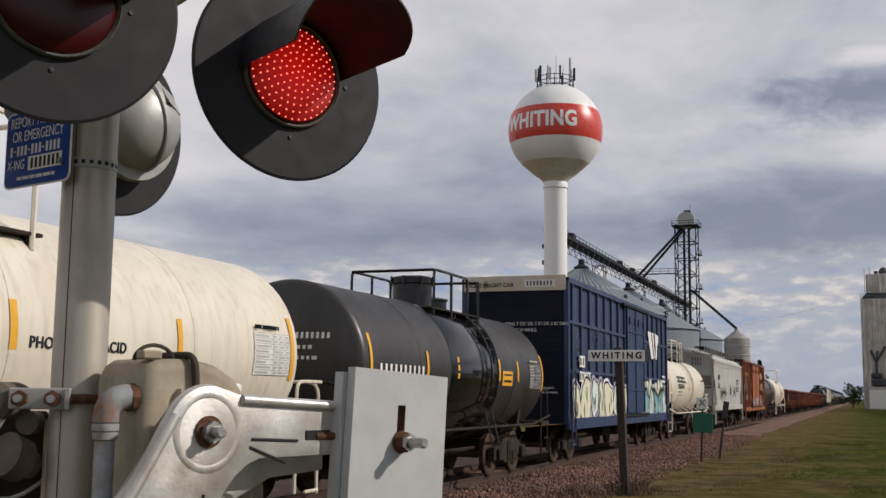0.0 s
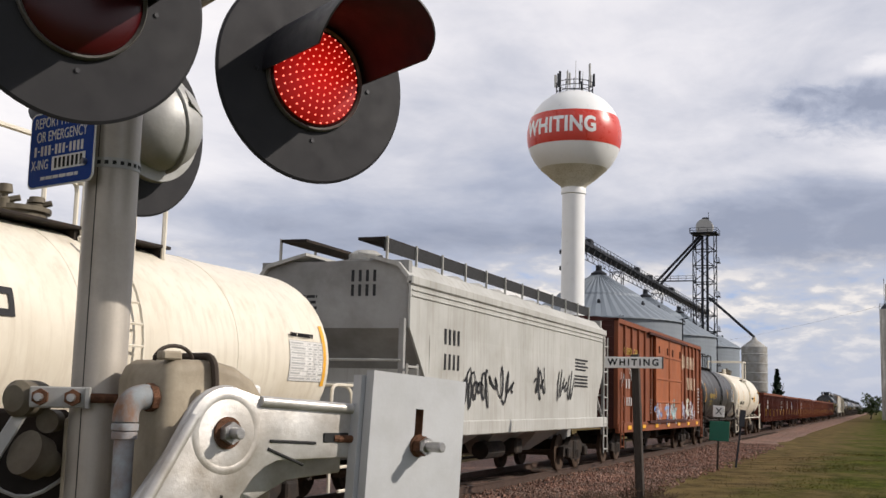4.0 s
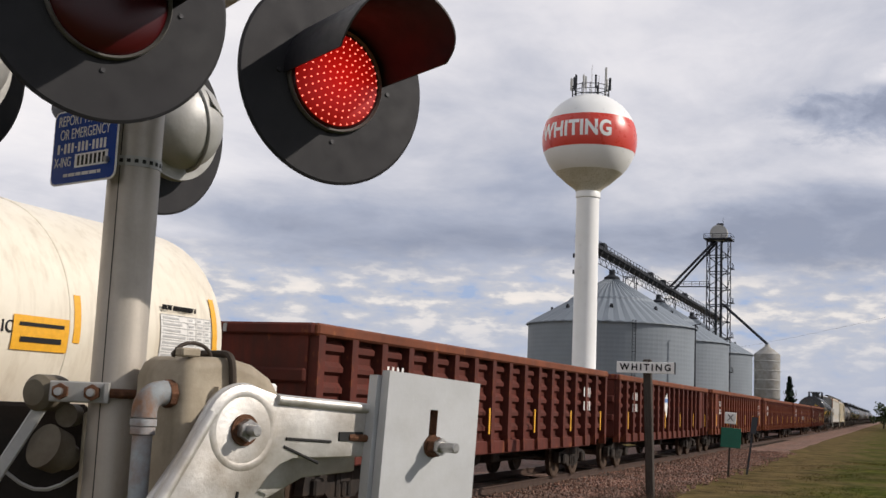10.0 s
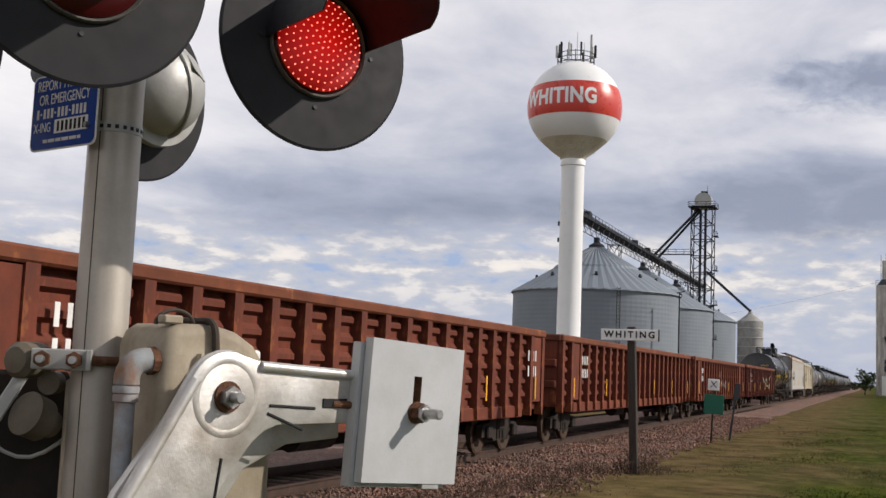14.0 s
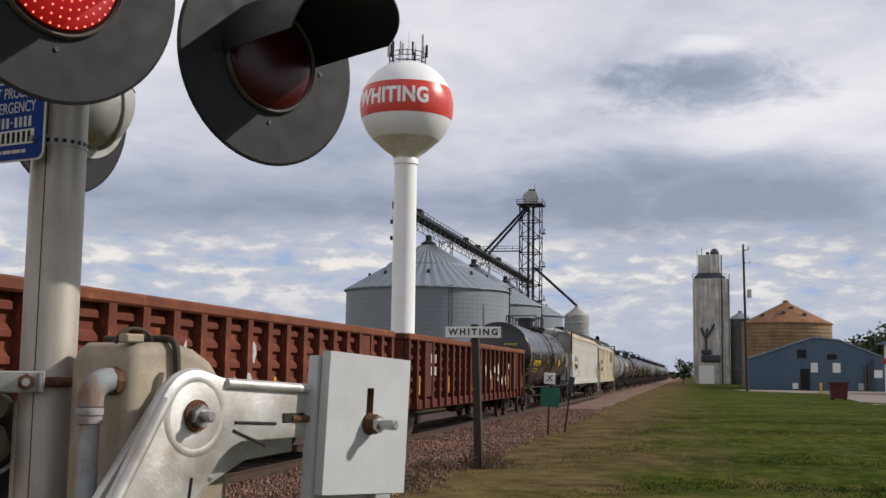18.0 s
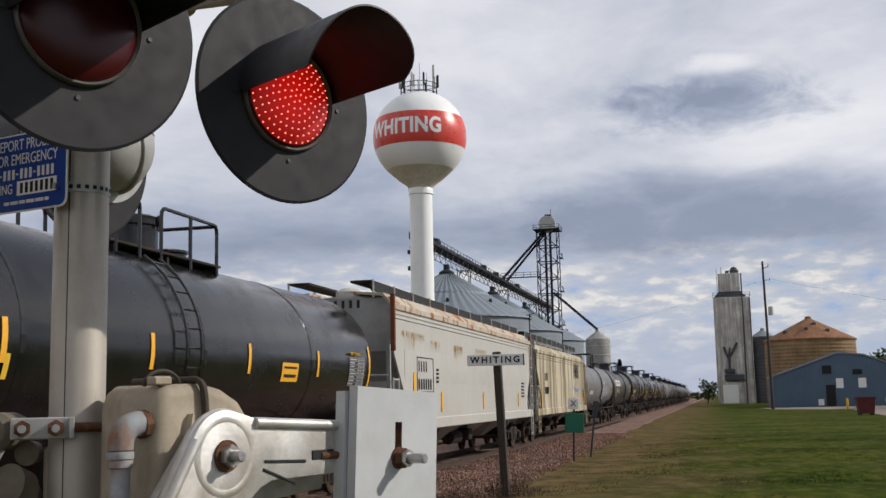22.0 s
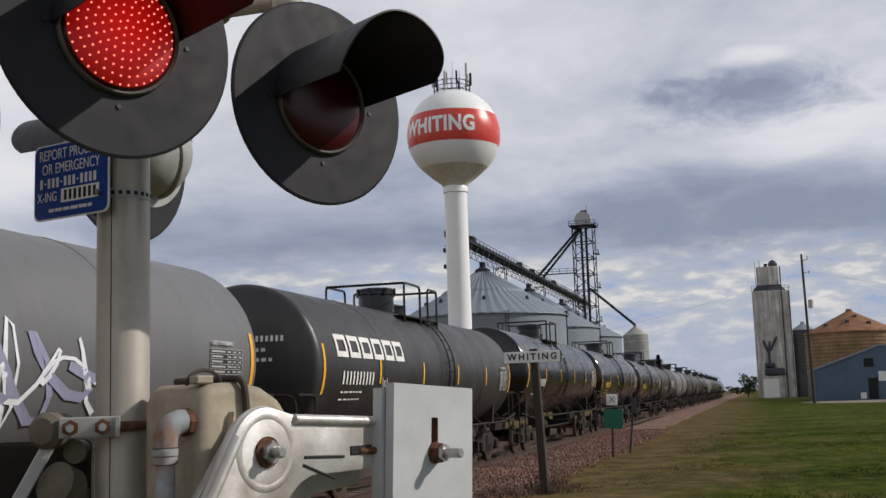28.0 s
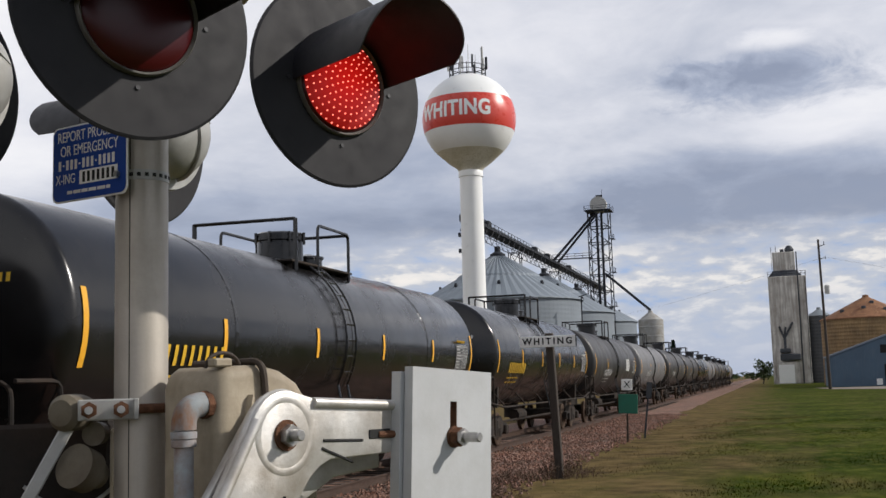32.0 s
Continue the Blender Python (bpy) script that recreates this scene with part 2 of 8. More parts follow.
M_ELBOW = material("rust_flaked_conduit_paint", (0.25, 0.27, 0.28), 0.65, 0.0, 0.15, 15, 0.15, 120, (0.18, 0.12, 0.08), 0.5, 14, rust=(0.24, 0.11, 0.05), rust_at=0.60)
M_BLACK = material("black_rubber", (0.02, 0.02, 0.02), 0.6, 0, 0.2, 20, 0.1, 100)
M_BLUESIGN = material("blue_sign_face", (0.011, 0.048, 0.25), 0.6, 0, 0.06, 6, 0.02, 60)
M_WHITE = material("white_sign_paint", (0.78, 0.78, 0.76), 0.5, 0, 0.05, 8, 0.03, 60, (0.5, 0.48, 0.44), 0.3, 6)
M_INK = material("black_ink", (0.015, 0.015, 0.015), 0.6, 0, 0.1, 10, 0)
M_WOOD = material("dark_weathered_post", (0.055, 0.045, 0.038), 0.85, 0, 0.3, 12, 0.5, 60, stretch=(6, 6, 0.5))
M_GREEN = material("green_sign_face", (0.0, 0.11, 0.065), 0.45, 0, 0.08, 6, 0.02)
M_CAR_DARK = material("dark_running_gear", (0.020, 0.017, 0.015), 0.85, 0, 0.35, 8, 0.3, 40, (0.055, 0.036, 0.024), 0.6, 3)
M_WHEEL = material("rusty_wheel", (0.07, 0.045, 0.03), 0.75, 0.3, 0.3, 12, 0.2, 60)
M_RAILTOP = material("rust_brown_rail", (0.085, 0.055, 0.042), 0.6, 0.35, 0.25, 8, 0.1, 60, (0.045, 0.03, 0.024), 0.6, 3)
M_TIE = material("creosoted_tie", (0.065, 0.05, 0.04), 0.9, 0, 0.3, 6, 0.4, 50, pieces=0.5)
M_YELLOW = material("yellow_reflective_stripe", (0.72, 0.36, 0.02), 0.5, 0, 0.1, 20, 0.03)
M_YELLOWPAINT = material("yellow_lettering", (0.62, 0.38, 0.03), 0.6, 0, 0.15, 12, 0.03)
M_FADEDYELLOW = material("faded_yellow_lettering", (0.40, 0.27, 0.06), 0.6, 0, 0.25, 8, 0.03)
M_LETTER = material("white_lettering", (0.74, 0.73, 0.70), 0.6, 0, 0.08, 10, 0.03, 60, (0.4, 0.38, 0.35), 0.35, 4)
M_LETTER_DARK = material("black_lettering", (0.02, 0.02, 0.022), 0.6, 0, 0.1, 10, 0.03)
M_WORNLETTER = material("worn_cream_lettering", (0.56, 0.46, 0.34), 0.65, 0, 0.12, 6, 0.05, 60, (0.20, 0.07, 0.035), 0.8, 3.5)
M_CHALK = material("faded_chalk", (0.16, 0.19, 0.27), 0.8, 0, 0.2, 10, 0)
M_GREYBAR = material("faded_grey_lettering", (0.42, 0.42, 0.41), 0.6, 0, 0.1, 10, 0.03)
M_CREAM = material("cream_tank_paint", (0.71, 0.66, 0.55), 0.38, 0, 0.05, 0.8, 0.04, 40, (0.50, 0.43, 0.32), 0.45, 0.9, (0.36, 0.28, 0.19), 0.35)
M_TANKBLACK = material("black_tank_paint", (0.006, 0.006, 0.0065), 0.22, 0, 0.2, 0.7, 0.0, 50, (0.016, 0.0145, 0.014), 0.6, 0.8, (0.02, 0.018, 0.016), 0.35)
M_TANKBLACK2 = material("dusty_black_tank_paint", (0.017, 0.016, 0.0165), 0.45, 0, 0.2, 0.7, 0.04, 50, (0.034, 0.031, 0.028), 0.65, 0.8, (0.042, 0.037, 0.032), 0.5)
M_OILWET = material("oil_wet_black_paint", (0.006, 0.006, 0.007), 0.12, 0, 0.2, 0.7, 0.0, 50)
M_TANKGREY = material("grey_tank_paint", (0.125, 0.125, 0.13), 0.5, 0, 0.12, 0.7, 0.05, 50, (0.09, 0.085, 0.08), 0.45, 0.8, (0.09, 0.08, 0.07), 0.35)
# Near-black copy of the navy: the end's shade is put into the colour.
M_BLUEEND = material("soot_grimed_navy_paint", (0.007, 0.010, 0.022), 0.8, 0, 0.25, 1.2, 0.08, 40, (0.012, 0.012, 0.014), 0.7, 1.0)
M_BLUEBOX = material("navy_boxcar_paint", (0.013, 0.031, 0.098), 0.5, 0, 0.25, 1.2, 0.08, 40, (0.024, 0.035, 0.070), 0.6, 1.3, (0.02, 0.021, 0.03), 0.55, rust=RUST, rust_at=0.72)
M_BLUEDOOR = material("faded_blue_door_paint", (0.022, 0.046, 0.112), 0.55, 0, 0.2, 1.4, 0.08, 40, (0.03, 0.03, 0.04), 0.5, 1.2, (0.03, 0.03, 0.036), 0.45)
M_BROWNBOX = material("oxide_brown_boxcar_paint", (0.205, 0.060, 0.026), 0.65, 0, 0.18, 1.1, 0.08, 40, (0.13, 0.045, 0.022), 0.6, 1.0, (0.10, 0.04, 0.022), 0.5)
M_BROWNDOOR = material("orange_brown_door_paint", (0.31, 0.095, 0.036), 0.65, 0, 0.15, 1.1, 0.08, 40, (0.20, 0.065, 0.03), 0.6, 1.2, (0.15, 0.05, 0.025), 0.4)
# Darker copy of the boxcar brown, with the shaded end painted in.
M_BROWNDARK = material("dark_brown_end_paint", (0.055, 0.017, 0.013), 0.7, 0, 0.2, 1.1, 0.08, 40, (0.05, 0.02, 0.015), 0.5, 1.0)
M_HOPGREY = material("weathered_grey_hopper_paint", (0.42, 0.42, 0.395), 0.6, 0, 0.07, 0.9, 0.05, 40, (0.25, 0.24, 0.21), 0.5, 0.8, (0.22, 0.19, 0.15), 0.45)
M_HOPWHITE = material("off_white_hopper_paint", (0.43, 0.42, 0.39), 0.5, 0, 0.05, 0.9, 0.05, 40, (0.36, 0.345, 0.30), 0.45, 0.7, (0.36, 0.31, 0.22), 0.4)
M_HOPRUST = material("rust_stained_off_white_paint", (0.42, 0.39, 0.33), 0.6, 0, 0.05, 0.9, 0.05, 40, (0.36, 0.20, 0.08), 0.8, 1.6, rust=(0.26, 0.10, 0.03), rust_at=0.54)
M_HOPRUN = material("pale_rust_run", (0.48, 0.345, 0.19), 0.6, 0, 0.12, 5, 0.0, 40)
M_GONTOP = material("orange_rusted_steel", (0.165, 0.052, 0.025), 0.8, 0, 0.25, 1.3, 0.15, 30, (0.09, 0.03, 0.017), 0.7, 1.6, rust=(0.26, 0.10, 0.04), rust_at=0.60)
M_HOPTAN = material("tan_hopper_paint", (0.48, 0.43, 0.32), 0.6, 0, 0.07, 0.9, 0.05, 40, (0.36, 0.29, 0.18), 0.5, 0.8, (0.15, 0.115, 0.065), 0.9, wide=0.3)
# Greyer, darker stand-in for the body paint: shade on ends and underside painted in.
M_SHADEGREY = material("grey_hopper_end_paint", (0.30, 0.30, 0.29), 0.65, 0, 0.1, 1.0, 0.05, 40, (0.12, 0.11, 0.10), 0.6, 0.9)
M_GON1 = material("maroon_gondola_paint", (0.105, 0.023, 0.015), 0.75, 0, 0.25, 1.3, 0.15, 30, (0.05, 0.016, 0.011), 0.7, 1.5, (0.045, 0.02, 0.015), 0.6, rust=(0.19, 0.06, 0.025), rust_at=0.62)
M_GON2 = material("rust_red_gondola_paint", (0.165, 0.041, 0.022), 0.75, 0, 0.25, 1.3, 0.15, 30, (0.07, 0.022, 0.014), 0.7, 1.5, (0.06, 0.026, 0.018), 0.6, rust=(0.235, 0.08, 0.032), rust_at=0.60)
M_TOWER = material("white_tower_paint", (0.80, 0.81, 0.80), 0.35, 0, 0.03, 0.5, 0.02, 10, (0.66, 0.66, 0.62), 0.3, 0.35)
M_TOWERCONE = material("mildewed_white_paint", (0.66, 0.64, 0.55), 0.45, 0, 0.05, 0.5, 0.02, 10, (0.42, 0.39, 0.27), 0.6, 0.5, (0.33, 0.29, 0.16), 0.7)
M_RED = material("red_band_paint", (0.60, 0.055, 0.035), 0.32, 0, 0.06, 0.5, 0.02, 10)
M_BIN = material("galvanised_bin_wall", (0.205, 0.235, 0.262), 0.6, 0.1, 0.06, 0.3, 0.0, 8, (0.16, 0.18, 0.205), 0.4, 0.12, (0.27, 0.29, 0.305), 0.25)
M_BINROOF = material("galvanised_bin_roof", (0.195, 0.225, 0.255), 0.6, 0.15, 0.06, 0.4, 0.05, 8)
M_LATTICE = material("dull_steel_lattice", (0.026, 0.029, 0.036), 0.65, 0.1, 0.2, 1.0, 0.05)
M_PALE = material("pale_hopper_bin", (0.36, 0.36, 0.345), 0.6, 0.2, 0.1, 0.6, 0.03, 8, (0.20, 0.17, 0.13), 0.6, 0.7)
M_CONCRETE = material("stained_white_concrete", (0.66, 0.635, 0.59), 0.85, 0, 0.15, 0.5, 0.1, 6, (0.30, 0.27, 0.24), 0.9, 0.28, (0.24, 0.21, 0.18), 0.6, wide=0.3, rust=(0.22, 0.15, 0.10), rust_at=0.64)
M_CONCRETE_DARK = material("dark_stained_metal", (0.07, 0.075, 0.085), 0.7, 0.1, 0.2, 0.5, 0.05)
M_RUSTBIN = material("rusted_bin_sheet", (0.27, 0.17, 0.085), 0.8, 0, 0.2, 0.5, 0.08, 6, (0.13, 0.085, 0.05), 0.75, 0.35, (0.38, 0.28, 0.16), 0.6)
M_RUSTROOF = material("rust_brown_roof", (0.235, 0.115, 0.058), 0.8, 0, 0.25, 0.7, 0.08, 8, (0.11, 0.05, 0.028), 0.85, 0.5, rust=(0.30, 0.17, 0.09), rust_at=0.58)
M_SHED = material("blue_steel_siding", (0.088, 0.135, 0.19), 0.6, 0.0, 0.08, 0.4, 0.05, 8, (0.065, 0.10, 0.145), 0.5, 0.3, (0.17, 0.185, 0.21), 0.3)
M_SHEDTRIM = material("grey_blue_roof_edge", (0.17, 0.20, 0.24), 0.5, 0.2, 0.08, 1, 0.03)
M_ORANGE = material("red_painted_steel", (0.32, 0.05, 0.03), 0.6, 0, 0.1, 2, 0.05)
M_DUMPSTER = material("dark_red_dumpster_paint", (0.085, 0.018, 0.016), 0.6, 0, 0.2, 2, 0.1)
M_LEAF = material("broadleaf_foliage", (0.040, 0.062, 0.020), 0.6, 0, 0.4, 0.4, 0, pieces=0.0)
M_CONIFER = material("conifer_foliage", (0.016, 0.032, 0.018), 0.7, 0, 0.4, 0.6, 0)
M_BARK = material("grey_bark", (0.09, 0.075, 0.06), 0.9, 0, 0.3, 6, 0.4, 30)
M_APRON = material("mauve_gravel_apron", (0.215, 0.178, 0.16), 0.95, 0, 0.15, 0.3, 0.3, 8, (0.13, 0.11, 0.095), 0.6, 0.2)
M_WEED = material("dead_weed_stalks", (0.085, 0.055, 0.038), 0.9, 0, 0.4, 3, 0)
M_SCRAWL_WHITE = material("white_spray_paint", (0.70, 0.72, 0.74), 0.6, 0, 0.1, 6, 0)
M_SCRAWL_VIOLET = material("violet_grey_spray_paint", (0.27, 0.27, 0.38), 0.6, 0, 0.1, 6, 0)
M_SCRAWL_LILAC = material("lilac_spray_paint", (0.42, 0.40, 0.52), 0.6, 0, 0.15, 4, 0)
M_SCRAWL_PALE = material("pale_mint_spray_paint", (0.58, 0.66, 0.62), 0.6, 0, 0.15, 4, 0)
M_SCRAWL_TEAL = material("teal_spray_paint", (0.17, 0.37, 0.39), 0.6, 0, 0.1, 6, 0)
M_SCRAWL_BLUE = material("blue_spray_paint", (0.10, 0.20, 0.42), 0.6, 0, 0.1, 6, 0)
M_SCRAWL_CREAM = material("cream_spray_paint", (0.62, 0.62, 0.45), 0.6, 0, 0.1, 6, 0)


def lens_material():
    mt = bpy.data.materials.new("dark_red_lens")
    mt.use_nodes = True
    bs = mt.node_tree.nodes["Principled BSDF"]
    bs.inputs["Base Color"].default_value = (0.05, 0.003, 0.004, 1)
    bs.inputs["Roughness"].default_value = 0.28
    bs.inputs["Specular IOR Level"].default_value = 0.35
    return mt


def glow_material(name, col, strength):
    mt = bpy.data.materials.new(name)
    mt.use_nodes = True
    bs = mt.node_tree.nodes["Principled BSDF"]
    bs.inputs["Base Color"].default_value = (0.2, 0.005, 0.005, 1)
    bs.inputs["Emission Color"].default_value = (*col, 1)
    bs.inputs["Emission Strength"].default_value = strength
    return mt


def fade_glow(mt):
    """The lit board is brightest in the middle."""
    nt = mt.node_tree
    N, K = nt.nodes.new, nt.links.new
    tc, ln, mr = N("ShaderNodeTexCoord"), N("ShaderNodeVectorMath"), N("ShaderNodeMapRange")
    ln.operation = "LENGTH"
    K(tc.outputs["Object"], ln.inputs[0])
    K(ln.outputs["Value"], mr.inputs[0])
    for i, v in enumerate((0.01, 0.125, 0.62, 0.13)):
        mr.inputs[1 + i].default_value = v
    K(mr.outputs[0], nt.nodes["Principled BSDF"].inputs["Emission Strength"])


M_LENS = lens_material()
M_LEDGLOW = glow_material("lit_red_lens", (1.0, 0.010, 0.006), 0.5)
fade_glow(M_LEDGLOW)
M_LEDDOT = glow_material("lit_red_diode", (1.0, 0.22, 0.15), 2.1)


def ground_material():
    mt = bpy.data.materials.new("mown_grass_ground")
    mt.use_nodes = True
    nt = mt.node_tree
    bs = nt.nodes["Principled BSDF"]
    N, K = nt.nodes.new, nt.links.new
    tc = N("ShaderNodeTexCoord")

    def nz(sc, det=8, st=(1, 1, 1)):
        mp = N("ShaderNodeMapping")
        mp.inputs["Scale"].default_value = st
        K(tc.outputs["Object"], mp.inputs[0])
        n = N("ShaderNodeTexNoise")
        n.inputs["Scale"].default_value, n.inputs["Detail"].default_value, n.inputs["Roughness"].default_value = sc, det, 0.65
        K(mp.outputs[0], n.inputs["Vector"])
        return n.outputs["Fac"]

    def ramp(f, stops):
        r = N("ShaderNodeValToRGB")
        e = r.color_ramp.elements
        while len(e) < len(stops):
            e.new(0.5)
        for el, (p, c) in zip(e, stops):
            el.position, el.color = p, (*c, 1)
        K(f, r.inputs[0])
        return r.outputs[0]

    def mix(f, a, b):
        x = N("ShaderNodeMix")
        x.data_type = "RGBA"
        for i, v in ((0, f), (6, a), (7, b)):
            if isinstance(v, (int, float)):
                x.inputs[i].default_value = v
            else:
                K(v, x.inputs[i])
        return x.outputs[2]

    green = ramp(nz(0.2, 10, (0.5, 1, 1)), [(0.36, (0.012, 0.021, 0.002)), (0.5, (0.031, 0.047, 0.004)), (0.64, (0.082, 0.086, 0.011))])
    green = mix(0.5, green, ramp(nz(2.6, 12, (1, 0.45, 1)), [(0.34, (0.008, 0.015, 0.002)), (0.5, (0.031, 0.047, 0.004)), (0.64, (0.105, 0.10, 0.020))]))
    dry = ramp(nz(1.3), [(0.35, (0.055, 0.040, 0.019)), (0.65, (0.15, 0.108, 0.047))])
    # the strip beside the stones is dry and worn
    sep = N("ShaderNodeSeparateXYZ")
    K(tc.outputs["Object"], sep.inputs[0])
    mr = N("ShaderNodeMapRange")
    K(sep.outputs[0], mr.inputs[0])
    for i, v in enumerate((-3.6, 1.5, 1.0, 0.0)):
        mr.inputs[1 + i].default_value = v
    wob = N("ShaderNodeMath")
    wob.operation = "MULTIPLY_ADD"
    K(nz(0.5, 8, (1, 0.5, 1)), wob.inputs[0])
    wob.inputs[1].default_value, wob.inputs[2].default_value = 2.4, -1.2
    add = N("ShaderNodeMath")
    add.operation, add.use_clamp = "ADD", True
    K(mr.outputs[0], add.inputs[0])
    K(wob.outputs[0], add.inputs[1])
    K(mix(add.outputs[0], green, dry), bs.inputs["Base Color"])
    bs.inputs["Roughness"].default_value = 0.95
    bs.inputs["Specular IOR Level"].default_value = 0.02
    b = N("ShaderNodeBump")
    b.inputs["Strength"].default_value, b.inputs["Distance"].default_value = 0.5, 0.03
    K(nz(14, 6), b.inputs["Height"])
    K(b.outputs[0], bs.inputs["Normal"])
    return mt


def ballast_material():
    mt = bpy.data.materials.new("pink_granite_ballast")
    mt.use_nodes = True
    nt = mt.node_tree
    bs = nt.nodes["Principled BSDF"]
    N, K = nt.nodes.new, nt.links.new
    tc, geo = N("ShaderNodeTexCoord"), N("ShaderNodeNewGeometry")
    v = N("ShaderNodeTexVoronoi")
    v.inputs["Scale"].default_value = 17.0
    K(tc.outputs["Object"], v.inputs["Vector"])
    r = N("ShaderNodeValToRGB")
    e = r.color_ramp.elements
    for _ in range(3):
        e.new(0.5)
    for el, (p, c) in zip(e, [(0.0, (0.06, 0.030, 0.022)), (0.3, (0.17, 0.078, 0.05)), (0.55, (0.25, 0.122, 0.08)), (0.8, (0.12, 0.085, 0.068)), (1.0, (0.36, 0.20, 0.145))]):
        el.position, el.color = p, (*c, 1)
    sp = N("ShaderNodeSeparateColor")
    K(v.outputs["Color"], sp.inputs[0])
    mx = N("ShaderNodeMath")
    mx.operation = "FRACT"
    ad = N("ShaderNodeMath")
    ad.operation = "ADD"
    K(sp.outputs[0], ad.inputs[0])
    K(geo.outputs["Random Per Island"], ad.inputs[1])
    K(ad.outputs[0], mx.inputs[0])
    K(mx.outputs[0], r.inputs[0])
    soil = N("ShaderNodeTexNoise")
    soil.inputs["Scale"].default_value, soil.inputs["Detail"].default_value = 0.55, 8
    K(tc.outputs["Object"], soil.inputs["Vector"])
    fac = N("ShaderNodeMapRange")
    K(soil.outputs["Fac"], fac.inputs[0])
    for i, val in enumerate((0.42, 0.68, 0.0, 0.75)):
        fac.inputs[1 + i].default_value = val
    mixed = N("ShaderNodeMix")
    mixed.data_type = "RGBA"
    K(fac.outputs[0], mixed.inputs[0])
    K(r.outputs[0], mixed.inputs[6])
    mixed.inputs[7].default_value = (0.10, 0.062, 0.043, 1)
    K(mixed.outputs[2], bs.inputs["Base Color"])
    bs.inputs["Roughness"].default_value = 0.9
    b = N("ShaderNodeBump")
    b.inputs["Strength"].default_value, b.inputs["Distance"].default_value = 0.9, 0.04
    K(v.outputs["Distance"], b.inputs["Height"])
    K(b.outputs[0], bs.inputs["Normal"])
    return mt


M_GROUND = ground_material()
M_BALLAST = ballast_material()

# ---- mesh helpers ----
def part(name, bm, mat, parent=None, label="", smooth=False, pos=None):
    """One mesh object under a thing or a part."""
    me = bpy.data.meshes.new(name)
    bm.to_mesh(me)
    bm.free()
    me.materials.append(mat)
    if smooth:
        me.shade_smooth()
        me.set_sharp_from_angle(angle=radians(38))
    ob = new(name, me)
    ob.parent = parent
    if pos is not None:
        ob.matrix_local = pos
    if label:
        ob["label"] = label
    return ob


def part_each(name, bm, mat, parent=None, label=""):
    """One part for each separate piece of the mesh."""
    left = set(bm.faces)
    while left:
        seed = left.pop()
        grown, todo = [seed], [seed]
        while todo:
            for v in todo.pop().verts:
                for f in v.link_faces:
                    if f in left:
                        left.discard(f)
                        grown.append(f)
                        todo.append(f)
        one, idx = bmesh.new(), {}
        for f in grown:
            for v in f.verts:
                if v not in idx:
                    idx[v] = one.verts.new(v.co)
            one.faces.new([idx[v] for v in f.verts])
        part(name, one, mat, parent, label)
    bm.free()


def again(ob, m, parent=None):
    """The same mesh once more, at the pose m."""
    o = new(ob.name.split(".")[0], ob.data)
    o.parent = parent or ob.parent
    o.matrix_local = m
    if "label" in ob:
        o["label"] = ob["label"]
    return o


def thing(name, m, label, category, group="", kind=""):
    ob = new(name)
    ob.empty_display_size = 0.2
    ob.matrix_world = m
    return tagged(ob, label, category, group, kind)


def B():
    return bmesh.new()


def box(bm, c, s, m=None, bevel=0.0, seg=1):
    mat = Matrix.Translation(c) @ Matrix.Diagonal((*s, 1))
    r = bmesh.ops.create_cube(bm, size=1, matrix=(m @ mat) if m else mat)
    if bevel:
        es = list({e for v in r["verts"] for e in v.link_edges})
        bmesh.ops.bevel(bm, geom=es, offset=bevel, segments=seg, profile=0.5, affect="EDGES")
    return bm


def rod(bm, a, b, r, seg=8, r2=None):
    a, b = Vector(a), Vector(b)
    d = b - a
    q = d.to_track_quat("Z", "Y").to_matrix().to_4x4()
    bmesh.ops.create_cone(bm, cap_ends=True, segments=seg, radius1=r, radius2=r if r2 is None else r2, depth=d.length, matrix=Matrix.Translation((a + b) / 2) @ q)
    return bm


def pipe(bm, pts, r, seg=8):
    """One unbroken tube along a path."""
    pts = [Vector(p) for p in pts]
    n = len(pts)
    tan = [(pts[min(i + 1, n - 1)] - pts[max(i - 1, 0)]).normalized() for i in range(n)]
    side = tan[0].orthogonal().normalized()
    rings = []
    for p, t in zip(pts, tan):
        side = (side - t * side.dot(t)).normalized()
        up = t.cross(side)
        rings.append([bm.verts.new(p + (side * math.cos(2 * math.pi * k / seg) + up * math.sin(2 * math.pi * k / seg)) * r) for k in range(seg)])
    for a, b in zip(rings, rings[1:]):
        for k in range(seg):
            j = (k + 1) % seg
            bm.faces.new((a[k], a[j], b[j], b[k]))
    bm.faces.new(rings[0][::-1])
    bm.faces.new(rings[-1])
    return bm


def bend(pts, n=4, rad=0.08):
    """A path of straight runs with rounded corners."""
    out = [Vector(pts[0])]
    for a, b, c in zip(pts, pts[1:], pts[2:]):
        a, b, c = Vector(a), Vector(b), Vector(c)
        p, q = b + (a - b).normalized() * rad, b + (c - b).normalized() * rad
        for i in range(n + 1):
            t = i / n
            out.append(p * (1 - t) ** 2 + b * 2 * t * (1 - t) + q * t * t)
    out.append(Vector(pts[-1]))
    return out


